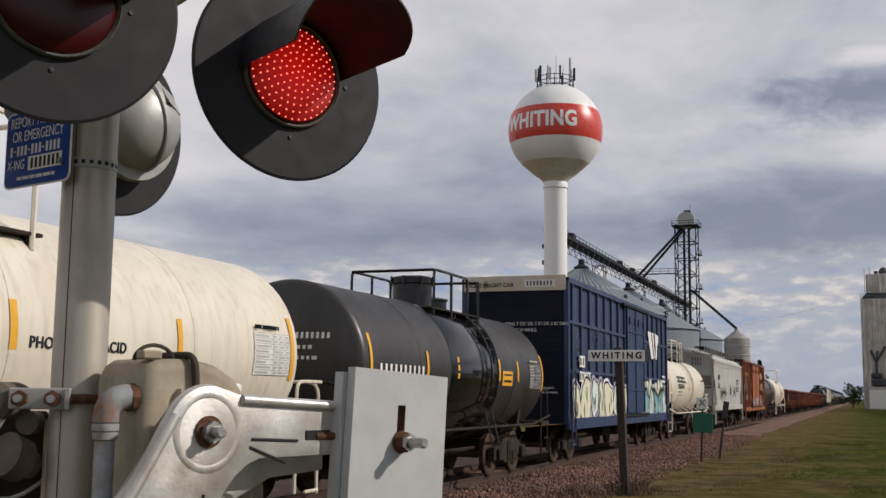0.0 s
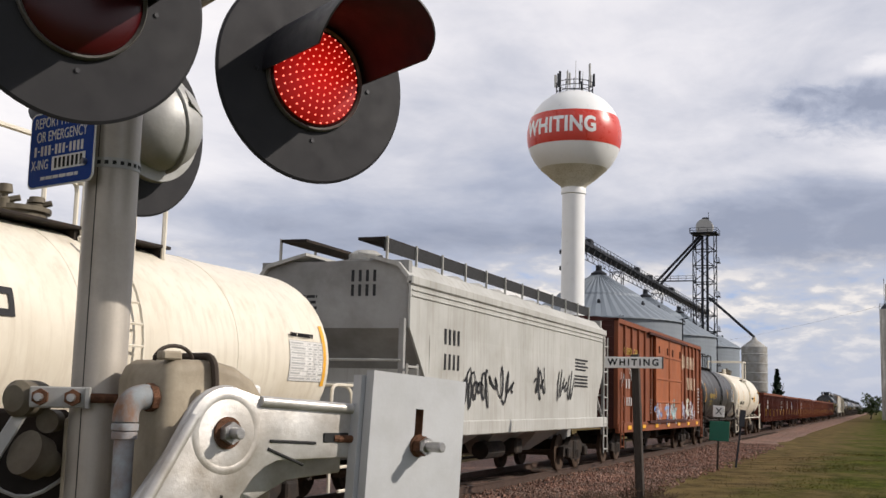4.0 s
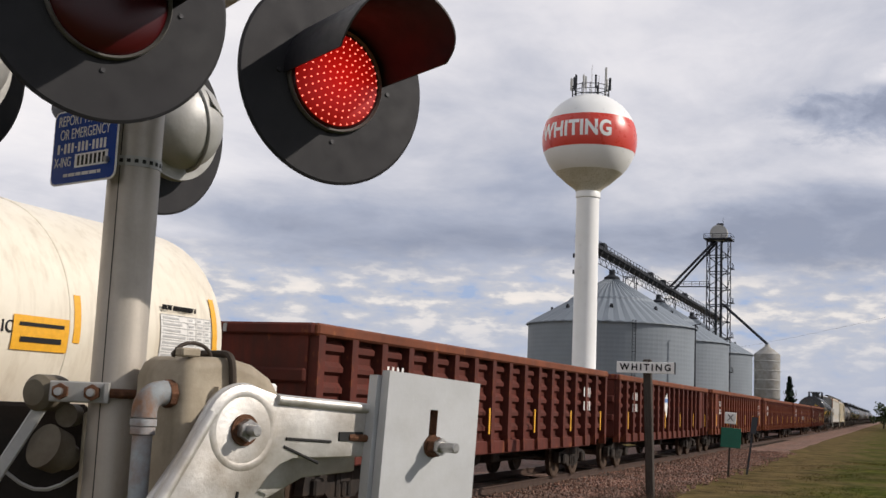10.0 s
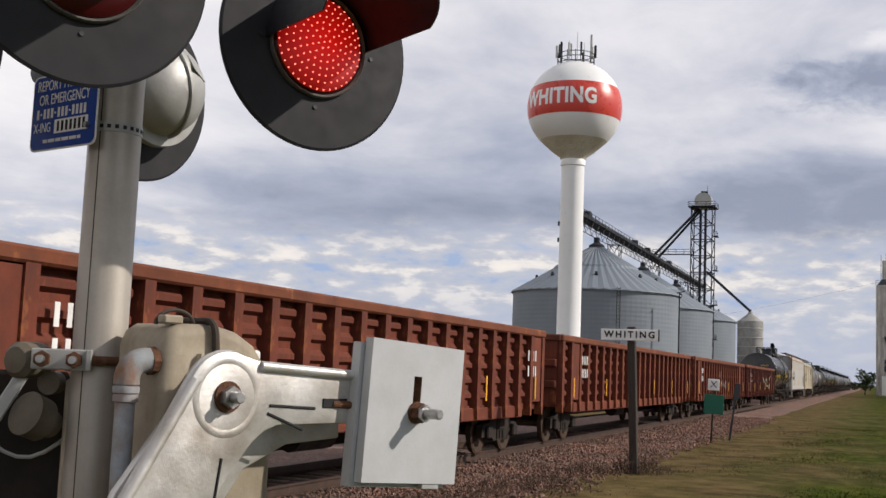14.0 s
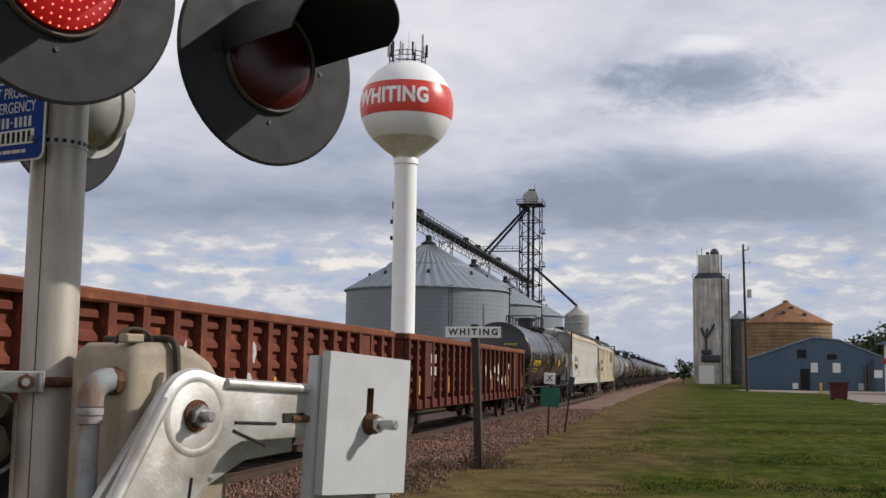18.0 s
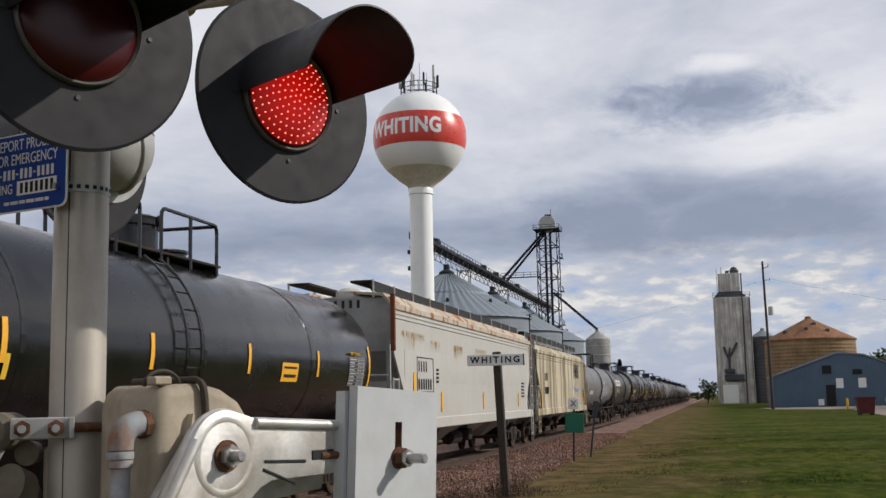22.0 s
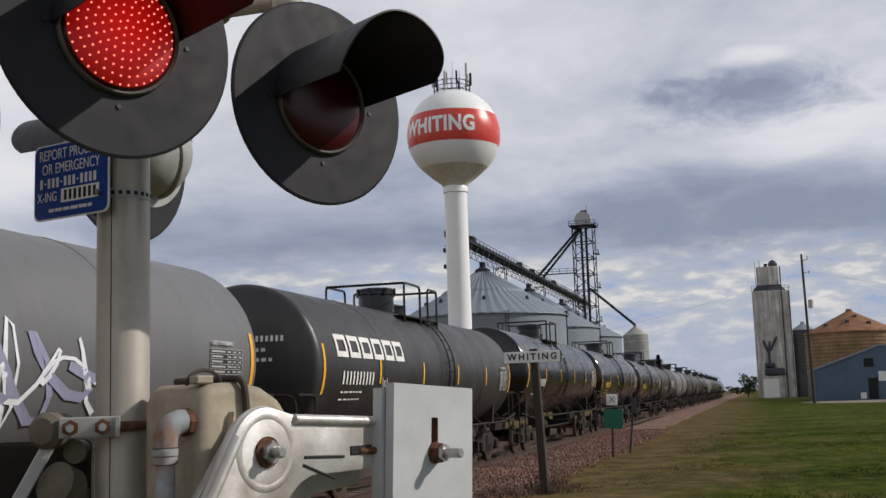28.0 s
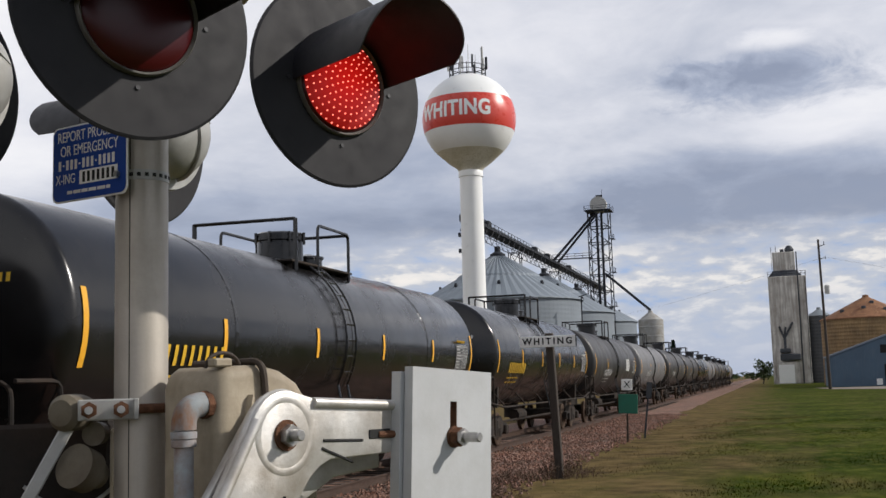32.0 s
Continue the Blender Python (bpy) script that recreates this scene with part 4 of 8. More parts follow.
def grain_leg():
    x, y = -32.4, 231.0
    th = thing("grain_elevator_leg", pose(x, y, LOW), "steel lattice bucket elevator tower with a domed head", "elevator leg")
    top = 36.6 - LOW
    part("tower_frame", lattice(B(), -2.1, 2.1, -2.1, 2.1, 0, top, 3.5, 0.1, 0.17), M_LATTICE, th)
    bm = B()
    for s in (-0.5, 0.5):
        box(bm, (s, 0, top / 2), (0.45, 0.5, top))
    part("bucket_casing", bm, M_LATTICE, th)
    part("head_platform", box(B(), (0, 0, top + 0.06), (5.4, 5.2, 0.16)), M_LATTICE, th)
    bm = B()
    for k in (0.5, 1.0):
        for a, b in (((-2.7, -2.6), (2.7, -2.6)), ((2.7, -2.6), (2.7, 2.6)), ((2.7, 2.6), (-2.7, 2.6)), ((-2.7, 2.6), (-2.7, -2.6))):
            rod(bm, (*a, top + k), (*b, top + k), 0.045, 4)
    for px in (-2.7, -0.9, 0.9, 2.7):
        for py in (-2.6, 2.6):
            rod(bm, (px, py, top), (px, py, top + 1.0), 0.045, 4)
    part("platform_rail", bm, M_LATTICE, th)
    bm = lathe(B(), [(1.75, -0.7), (1.75, 0.7)], 24, ENDS)
    part("head_drum", bm, M_GALV, th, smooth=True, pos=pose(0, 0, top + 1.4))
    bm = box(B(), (0.2, 0, top + 3.2), (1.3, 0.9, 0.5))
    rod(bm, (0.8, 0, top + 3.0), (0.8, 0, top + 4.6), 0.05, 5)
    part("motor", bm, M_LATTICE, th)
    for z in (10, 17, 24, 31):
        bm = B()
        box(bm, (2.6, 0, z), (0.9, 2.4, 0.1))
        for py in (-1.2, 0, 1.2):
            rod(bm, (2.8, py, z), (2.8, py, z + 1.0), 0.04, 4)
        rod(bm, (2.8, -1.2, z + 1), (2.8, 1.2, z + 1), 0.04, 4)
        part("landing", bm, M_LATTICE, th)
    bm = B()
    rod(bm, (-0.6, 0.4, top + 0.2), (-10.3, 3.0, 27.4 - LOW), 0.28, 8)
    rod(bm, (-0.4, -0.6, top - 0.6), (-10.3, 7.0, 27.1 - LOW), 0.25, 8)
    part("spout", bm, M_LATTICE, th)
    part("hopper_spout", rod(B(), (1.0, -1.2, 23.7), (10.2, -6.0, 15.2 - LOW), 0.28, 8), M_LATTICE, th)
    bm = box(B(), (-6.4, 1.5, 27.2 - LOW), (8.4, 1.0, 0.15))
    for k in (0.5, 1.0):
        rod(bm, (-10.4, 1.0, 27.2 - LOW + k), (-2.2, 1.0, 27.2 - LOW + k), 0.05, 4)
    for q in range(6):
        rod(bm, (-10.4 + 1.6 * q, 1.0, 27.2 - LOW), (-10.4 + 1.6 * q, 1.0, 28.2 - LOW), 0.05, 4)
    part("bridge", bm, M_LATTICE, th, "catwalk to the conveyor")


grain_leg()


def conveyor():
    x, z = -42.8, 26.4
    th = thing("overhead_conveyor", pose(x, 0, 0), "enclosed conveyor and catwalk over the bin roofs", "conveyor")
    part("trough", box(B(), (0, 231.5, z), (1.2, 143, 1.1), bevel=0.06), M_LATTICE, th)
    part("walkway", box(B(), (1.0, 231.5, z - 0.4), (0.9, 143, 0.1)), M_LATTICE, th)
    bm = B()
    for k in (0.55, 1.05):
        rod(bm, (1.35, 160, z - 0.4 + k), (1.35, 303, z - 0.4 + k), 0.05, 4)
    for i in range(59):
        rod(bm, (1.35, 160 + 2.45 * i, z - 0.4), (1.35, 160 + 2.45 * i, z + 0.65), 0.05, 4)
    part("walkway_rail", bm, M_LATTICE, th)
    bm = B()
    for s in (-0.5, 1.3):
        rod(bm, (s, 160, z - 1.9), (s, 303, z - 1.9), 0.07, 4)
        for i in range(71):
            rod(bm, (s, 160 + 2 * i, z - (0.4 if i % 2 else 1.9)), (s, 162 + 2 * i, z - (1.9 if i % 2 else 0.4)), 0.05, 4)
    part("truss", bm, M_LATTICE, th)
    for y in (193.5, 232, 271, 300):
        part("support_frame", lattice(B(), -0.6, 1.4, y - 0.9, y + 0.9, LOW, z - 1.8, 3.5, 0.06, 0.12), M_LATTICE, th)
    for y in (174.5, 213, 226, 251.5):
        part("drive_box", box(B(), (0.1, y, z + 0.85), (1.0, 1.5, 1.1), bevel=0.1), M_LATTICE, th)


conveyor()


def radio_mast():
    th = thing("lattice_mast", pose(-40.2, 150, LOW), "slim dark lattice mast beside the bins", "mast")
    part("frame", lattice(B(), -0.15, 0.15, -0.15, 0.15, 0, 24.4, 0.7, 0.022, 0.05), M_LATTICE, th)
    for z in (20.5, 22.8):
        part("aerial", box(B(), (-0.5, 0, z), (0.35, 0.3, 0.6), bevel=0.03), M_LATTICE, th)


radio_mast()


def hopper_bin():
    th = thing("hopper_bin", pose(-22.2, 225, LOW), "small pale hopper-bottom bin on steel legs", "grain bin")
    part("shell", lathe(B(), [(0.4, 3.4), (2.4, 4.9), (2.46, 5.1), (2.46, 13.2 - LOW), (0.5, 14.7 - LOW), (0.4, 15.1 - LOW)], 40), M_PALE, th, smooth=True)
    for z in (6.6, 8.4, 10.2, 12.0):
        part("hoop", lathe(B(), [(2.46, z), (2.52, z + 0.05), (2.52, z + 0.2), (2.46, z + 0.25)], 40, caps=False), M_GALV, th)
    for i in range(8):
        a = 2 * math.pi * i / 8
        part("leg", rod(B(), (2.25 * math.cos(a), 2.25 * math.sin(a), 0), (2.25 * math.cos(a), 2.25 * math.sin(a), 5.4), 0.11, 6), M_GALV, th)


hopper_bin()


# ---- old elevator, rusted bin, shed and yard ----
def elevator():
    th = thing("concrete_elevator", pose(4.6, 253, LOW), "tall stained white grain elevator with a headhouse", "grain elevator")
    part("shaft", box(B(), (0, 0, 11.45), (7.8, 8, 22.9), bevel=0.12), M_CONCRETE, th)
    part("headhouse", box(B(), (-0.35, 0, 25.6), (4.6, 4.6, 5.4), bevel=0.08), M_CONCRETE, th)
    part("head_skirt", lathe(B(), [(4.9, 22.9), (3.3, 24.3)], 4, pose(-0.3, 0, 0, 0, 0, 45)), M_CONCRETE_DARK, th)
    bm = B()
    for k in (0.5, 1.0):
        for a, b in (((-3.9, -4), (3.9, -4)), ((3.9, -4), (3.9, 4)), ((-3.9, -4), (-3.9, 4))):
            rod(bm, (*a, 22.9 + k), (*b, 22.9 + k), 0.04, 4)
    for i in range(9):
        rod(bm, (-3.9 + 7.8 * i / 8, -4, 22.9), (-3.9 + 7.8 * i / 8, -4, 24.0), 0.04, 4)
    part("roof_rail", bm, M_LATTICE, th)
    bm = lathe(B(), [(0.9, 28.3), (1.0, 29.0), (0.6, 29.7), (0.1, 29.9)], 14, pose(0.9, 0, 0))
    rod(bm, (-1.9, -1.5, 28.2), (-1.9, -1.5, 29.8), 0.06, 5)
    box(bm, (-0.6, 0, 28.7), (0.8, 0.8, 0.8))
    rod(bm, (-2.9, -2.3, 24), (-2.9, -2.3, 29.4), 0.05, 4)
    part("head_machinery", bm, M_CONCRETE_DARK, th)
    part("conduit", rod(B(), (2.2, -4.1, 0), (2.2, -4.1, 28), 0.14, 8), M_CONCRETE_DARK, th)
    part("corner_pipe", rod(B(), (3.75, -4.15, 0), (3.75, -4.15, 22.6), 0.1, 6), M_CONCRETE_DARK, th)
    bm = B()
    rod(bm, (-2.2, -4.3, 12.2), (-1.3, -4.3, 9.7), 0.22, 8)
    rod(bm, (0.6, -4.3, 13.0), (-1.2, -4.3, 9.7), 0.22, 8)
    rod(bm, (-0.9, -4.3, 12.0), (-1.25, -4.3, 9.7), 0.18, 8)
    rod(bm, (-1.2, -4.3, 9.8), (-1.2, -4.5, 7.4), 0.28, 8)
    box(bm, (-1.2, -4.5, 7.0), (2.2, 0.9, 0.9), bevel=0.15)
    part("spout_tree", bm, M_CONCRETE_DARK, th)
    part("dust_hood", box(B(), (-0.2, -4.7, 5.6), (4.2, 1.3, 1.4), bevel=0.2), M_CONCRETE_DARK, th)
    part("door_bay", box(B(), (-1.2, -4.6, 2.3), (4.0, 1.2, 4.6), bevel=0.05), M_CONCRETE, th)
    part("white_door", box(B(), (-1.2, -5.24, 2.1), (3.2, 0.1, 3.9)), M_WHITE, th)


elevator()


def side_bin():
    th = thing("steel_side_bin", pose(11.0, 258, LOW), "dark corrugated steel bin beside the elevator", "grain bin")
    part("wall", lathe(B(), [(2.6 + 0.04 * (i % 2), 14.6 * i / 40) for i in range(41)], 28, caps=False), M_CONCRETE_DARK, th)
    part("roof", lathe(B(), [(2.75, 14.5), (0.5, 15.9), (0.4, 16.4)], 28), M_BIN, th)


side_bin()


def rusted_bin():
    th = thing("rusted_bin", pose(17.2, 213, LOW), "large round bin with rust-stained sheets and roof", "grain bin")
    r = 7.9
    part("wall", lathe(B(), [(r + 0.05 * (i % 2), (11.1 - LOW) * i / 36) for i in range(37)], 64, caps=False), M_RUSTBIN, th)
    part("roof", lathe(B(), [(r + 0.25, 11.0 - LOW), (r + 0.2, 11.2 - LOW), (0.6, 15.0 - LOW), (0.5, 15.4 - LOW), (0.1, 15.5 - LOW)], 40), M_RUSTROOF, th)
    for a, q in ((-100, 0.6), (-60, 0.7), (-140, 0.72), (-75, 0.35)):
        c, s = math.cos(radians(a)) * r * q, math.sin(radians(a)) * r * q
        part("roof_vent", box(B(), (c, s, 11.2 - LOW + 3.8 * (1 - q) + 0.25), (0.7, 0.7, 0.6), bevel=0.1), M_CONCRETE_DARK, th)


rusted_bin()


def blue_shed():
    th = thing("blue_shed", pose(18.6, 172, LOW), "low blue steel-clad shed with a gable end", "shed")
    w, d = 10.2, 16
    poly = [(-w, 0), (w, 0), (w, 4.2), (2.6, 7.2), (-1.0, 7.6), (-w, 4.4)]
    part("wall", prism(B(), poly, 0, d, ENDS), M_SHED, th)
    bm = B()
    for i in range(40):
        x = -w + 0.25 + i * (2 * w - 0.4) / 39
        top = np.interp(x, [-w, -1.0, 2.6, w], [4.4, 7.6, 7.2, 4.2]) - 0.15
        box(bm, (x, -0.03, top / 2), (0.07, 0.06, top))
    part("siding_rib", bm, M_SHED, th)
    bm = B()
    for (ax, az), (bx, bz) in (((-w - 0.2, 4.35), (-1.0, 7.62)), ((-1.0, 7.62), (2.6, 7.25)), ((2.6, 7.25), (w + 0.2, 4.15))):
        prism(bm, [(ax, az), (bx, bz), (bx, bz + 0.22), (ax, az + 0.22)], -0.25, d + 0.2, ENDS)
    part("roof", bm, M_SHEDTRIM, th)
    for x, z, sx, sz, mt in ((-2.6, 5.3, 1.3, 1.2, M_INK), (-2.2, 1.6, 1.3, 3.0, M_INK), (-0.9, 3.3, 1.0, 1.4, M_WHITE), (2.2, 3.3, 1.1, 1.4, M_WHITE), (1.6, 4.9, 1.3, 0.7, M_INK), (-3.6, 0.6, 0.8, 0.9, M_WHITE), (5.6, 0.6, 0.9, 1.0, M_GREYBAR)):
        part("wall_panel", box(B(), (x, -0.09, z), (sx, 0.12, sz), bevel=0.02), mt, th)
    bm = B()
    for i, x in enumerate((6.1, 6.6, 7.0)):
        rod(bm, (x, -0.3, 0), (x, -0.3, 3.6 + 0.5 * i), 0.22, 8)
    part("wall_duct", bm, M_CONCRETE_DARK, th)


blue_shed()


def white_house():
    th = thing("white_scale_house", pose(27.4, 146, LOW), "white boarded scale house with dark windows", "building")
    part("wall", box(B(), (0, 0, 3.1), (7, 8, 6.2), bevel=0.03), M_WHITE, th)
    part("roof", prism(B(), [(-4.1, 6.1), (4.1, 6.1), (4.1, 6.35), (0, 7.4), (-4.1, 6.35)], -4.4, 4.4, ENDS), M_SHED, th)
    for z in (2.0, 4.4):
        for x in (-2.2, 0.6):
            w = part("window", box(B(), (x, -4.02, z), (1.3, 0.12, 1.5)), M_WHITE, th)
            part("pane", box(B(), (x, -4.1, z), (1.05, 0.06, 1.25)), M_INK, w)
    bm = B()
    for i in range(5):
        rod(bm, (-3.4 + 1.5 * i, -5.2, 2.9), (-3.4 + 1.5 * i, -5.2, 4.0), 0.05, 4)
    rod(bm, (-3.4, -5.2, 4.0), (3.4, -5.2, 4.0), 0.05, 4)
    rod(bm, (-3.4, -5.2, 3.4), (3.4, -5.2, 3.4), 0.05, 4)
    box(bm, (0, -4.7, 2.8), (7, 1.3, 0.15))
    for x in (-3.3, 3.3):
        box(bm, (x, -5.2, 1.4), (0.15, 0.15, 2.8))
    part("balcony", bm, M_CONCRETE_DARK, th)


white_house()


def yard():
    th = thing("dumpster", pose(12.7, 104, LOW), "dark red steel dumpster at the edge of the grass", "dumpster")
    part("body", prism(B(), [(-0.62, 0.15), (0.62, 0.15), (0.75, 1.5), (-0.75, 1.5)], -0.8, 0.8, ENDS), M_DUMPSTER, th)
    part("rim", box(B(), (0, 0, 1.5), (1.6, 1.75, 0.12)), M_DUMPSTER, th)
    for x in (-0.5, 0.5):
        part("skid", box(B(), (x, 0, 0.08), (0.15, 1.6, 0.16)), M_CAR_DARK, th)
    th = thing("orange_machine", pose(22.8, 140, LOW), "red steel grain spout frame beside the shed", "machine")
    part("column", box(B(), (0, 0, 1.9), (0.28, 0.28, 3.8), bevel=0.05), M_ORANGE, th)
    part("hood", box(B(), (-0.2, 0, 3.9), (0.9, 0.7, 0.7), bevel=0.1), M_ORANGE, th)
    part("spout", rod(B(), (0.2, -0.2, 1.9), (0.7, -0.6, 0.0), 0.16, 8), M_YELLOWPAINT, th)
    part("panel", box(B(), (-1.2, 0, 2.4), (0.9, 0.1, 0.9)), M_WHITE, th)
    bm = B()
    prism(bm, [(13.2, 88), (60, 60), (60, 168), (6, 166), (7.5, 150), (15.5, 140)], LOW - 0.2, LOW + 0.012)
    tagged(part("yard_apron", bm, M_APRON), "pale gravel yard in front of the shed", "yard", kind="structure")
    th = thing("yellow_bollard", pose(15.0, 139, LOW), "short yellow steel post in the yard", "bollard")
    part("post", rod(B(), (0, 0, 0), (0, 0, 1.3), 0.15, 10), M_YELLOWPAINT, th)


yard()


def utility_pole():
    th = thing("utility_pole", pose(7.2, 151, LOW), "tall dark wooden utility pole with a transformer", "utility pole")
    part("pole", rod(B(), (0, 0, 0), (-0.25, 0, 19.2), 0.2, 10, 0.13), M_WOOD, th, smooth=True)
    bm = rod(B(), (-0.25, 0, 18.3), (0.5, 0, 18.5), 0.05, 6)
    rod(bm, (-0.25, 0, 16.7), (0.25, -0.2, 16.7), 0.05, 6)
    rod(bm, (0.45, 0, 18.5), (0.45, 0, 18.9), 0.06, 6)
    rod(bm, (0.5, 0, 16.6), (0.5, 0, 17.0), 0.06, 6)
    part("bracket", bm, M_CONCRETE_DARK, th)
    part("transformer", lathe(B(), [(0.05, 12.1), (0.32, 12.15), (0.32, 13.2), (0.05, 13.3)], 14, pose(0.45, -0.1, 0)), M_GREYBAR, th, smooth=True)
    bm = B()
    for z, y1, x1, zz in ((16.9, 300, 62, 14.5),):
        pts = [Vector((0.45, 0, z)).lerp(Vector((x1, 60, zz)), t / 12) - Vector((0, 0, 2.0 * math.sin(math.pi * t / 12))) for t in range(13)]
        pipe(bm, pts, 0.011, 4)
        pts = [Vector((0.45, 0, z)).lerp(Vector((-70, 120, zz)), t / 12) - Vector((0, 0, 2.0 * math.sin(math.pi * t / 12))) for t in range(13)]
        pipe(bm, pts, 0.011, 4)
    part("cable", bm, M_CONCRETE_DARK, th)


utility_pole()


def lone_pole(x, y, top):
    th = thing("yard_light_pole", pose(x, y, LOW), "thin dark pole in front of the bins", "pole")
    part("pole", rod(B(), (0, 0, 0), (0, 0, top), 0.13, 8, 0.09), M_LATTICE, th)
    part("lamp_arm", rod(B(), (-0.4, 0, top - 0.2), (0.8, 0, top + 0.1), 0.07, 6), M_LATTICE, th)


lone_pole(-26.8, 168, 14.8)


# ---- trees ----
def tree(x, y, h, w, seed, mat=None, conifer=False, n=900):
    rng = random.Random(seed)
    th = thing("conifer_tree" if conifer else "leafy_tree", pose(x, y, LOW), "dark green conifer beyond the line" if conifer else "dusty green leafy tree with an uneven crown", "tree", "far trees")
    bm = B()
    rod(bm, (0, 0, 0), (0.1 * w, 0, h * 0.55), 0.035 * h, 7, 0.012 * h)
    for i in range(6):
        a = rng.uniform(0, 6.3)
        rod(bm, (0, 0, h * rng.uniform(0.2, 0.4)), (math.cos(a) * w * 0.35, math.sin(a) * w * 0.35, h * rng.uniform(0.5, 0.8)), 0.012 * h, 5, 0.004 * h)
    part("trunk", bm, M_BARK, th)
    vs, fs = [], []
    lobes = [(Vector((rng.gauss(0, 0.26) * w, rng.gauss(0, 0.26) * w, h * rng.uniform(0.35, 0.85))), rng.uniform(0.16, 0.3) * w) for _ in range(11)]
    for _ in range(n):
        if conifer:
            t = rng.uniform(0.06, 1) ** 0.8
            r = w * 0.5 * (1 - t) * math.sqrt(rng.random()) * (0.8 + 0.4 * math.sin(t * 40))
            a = rng.uniform(0, 6.3)
            p = Vector((r * math.cos(a), r * math.sin(a), h * t))
        else:
            c, rr = rng.choice(lobes)
            d = Vector((rng.gauss(0, 1), rng.gauss(0, 1), rng.gauss(0, 0.8))).normalized()
            p = c + d * rr * rng.uniform(0.5, 1.08)
        s = rng.uniform(0.022, 0.06) * h
        k = len(vs)
        e1 = Vector((rng.gauss(0, 1), rng.gauss(0, 1), rng.gauss(0, 1))).normalized() * s
        e2 = Vector((rng.gauss(0, 1), rng.gauss(0, 1), rng.gauss(0, 1))).normalized() * s
        vs += [p - e1, p + e2, p + e1, p - e2]
        fs.append((k, k + 1, k + 2, k + 3))
    me = bpy.data.meshes.new("crown")
    me.from_pydata(vs, [], fs)
    me.materials.append(mat or M_LEAF)
    o = new("crown", me)
    o.parent = th


tree(-1.6, 262, 5.2, 5.2, 1)
tree(-21.5, 268, 10.5, 4.6, 2, M_CONIFER, True)
for _i, (_x, _y, _h) in enumerate(((34, 262, 11), (40, 250, 12.5), (46, 262, 12), (52, 255, 14), (59, 262, 13.5), (67, 250, 14), (76, 262, 15), (29, 275, 9.5), (86, 255, 14))):
    tree(_x, _y, _h, _h * 1.25, 20 + _i, n=2000)
tree(-60, 72, 9.6, 4.2, 41)


def far_woods():
    rng = np.random.default_rng(2)
    n = 2600
    x = rng.uniform(-420, 520, n)
    y = 820 + rng.normal(0, 20, n)
    top = 4.5 + 3.5 * np.sin(x * 0.03) * np.sin(x * 0.011 + 1) + rng.uniform(-1, 1.5, n)
    z = LOW + rng.uniform(0, 1, n) * np.maximum(top, 1.5)
    s = rng.uniform(1.2, 2.6, n)[:, None, None]
    d = rng.normal(0, 1, (n, 4, 3)) * s * np.array([1, 0.4, 0.5])
    v = np.stack([x, y, z], -1)[:, None] + d
    me = bpy.data.meshes.new("far_woods")
    me.from_pydata(v.reshape(-1, 3).tolist(), [], np.arange(4 * n).reshape(-1, 4).tolist())
    me.materials.append(M_LEAF)
    tagged(new("far_woods", me), "low dark woods along the horizon", "woods", kind="stuff")


far_woods()


# ---- station sign and trackside signs ----
def station_sign():
    th = thing("station_name_sign", pose(-4.42, 23.6, LOW - 0.05), "white WHITING name board on a dark wooden post", "sign")
    part("post", box(B(), (0, 0.03, 1.55), (0.165, 0.165, 3.12), pose(0.03, 0, 0, 0, -2.2, 0), bevel=0.015), M_WOOD, th)
    bd = part("board", box(B(), (-0.1, -0.10, 2.93), (1.22, 0.045, 0.235), pose(0, 0, 0, 0, 0, 0), bevel=0.006), M_WHITE, th, pos=pose(0, 0, 0, 0, 0, 0))
    letters("WHITING", 0.19, M_INK, bd, pose(-0.1, -0.125, 2.93, 90, 0, 0), "board_lettering", 0.003, bold=0.006, space=1.42)
    part("board_edge", box(B(), (0.515, -0.10, 2.93), (0.02, 0.06, 0.245)), M_LATTICE, bd)


station_sign()


def trackside_signs():
    th = thing("green_trackside_sign", pose(-4.6, 37.0, LOW - 0.05), "leaning green sign with a small white X plate", "sign")
    m = pose(0, 0, 0, 0, 2.5, 8)
    part("post", box(B(), (0, 0.03, 1.05), (0.06, 0.05, 2.1), m), M_WOOD, th)
    part("green_plate", box(B(), (0.02, -0.02, 1.28), (0.62, 0.03, 0.62), m, bevel=0.01), M_GREEN, th)
    x = part("white_plate", box(B(), (-0.02, -0.02, 1.90), (0.36, 0.03, 0.36), m, bevel=0.01), M_WHITE, th)
    letters("X", 0.3, M_INK, x, m @ pose(-0.02, -0.038, 1.90, 90), "plate_lettering", 0.003)
    th = thing("leaning_marker", pose(-4.25, 39.0, LOW - 0.05), "thin leaning metal marker post with a plate", "marker post")
    m = pose(0, 0, 0, 0, 8, 30)
    part("post", box(B(), (0, 0.03, 0.95), (0.05, 0.05, 1.9), m), M_LATTICE, th)
    part("plate", box(B(), (0, -0.01, 1.7), (0.2, 0.02, 0.55), m), M_LATTICE, th)


trackside_signs()

# ---- the train ----
SPEED = 10.912
TRAIN = []
TRUCK = {}


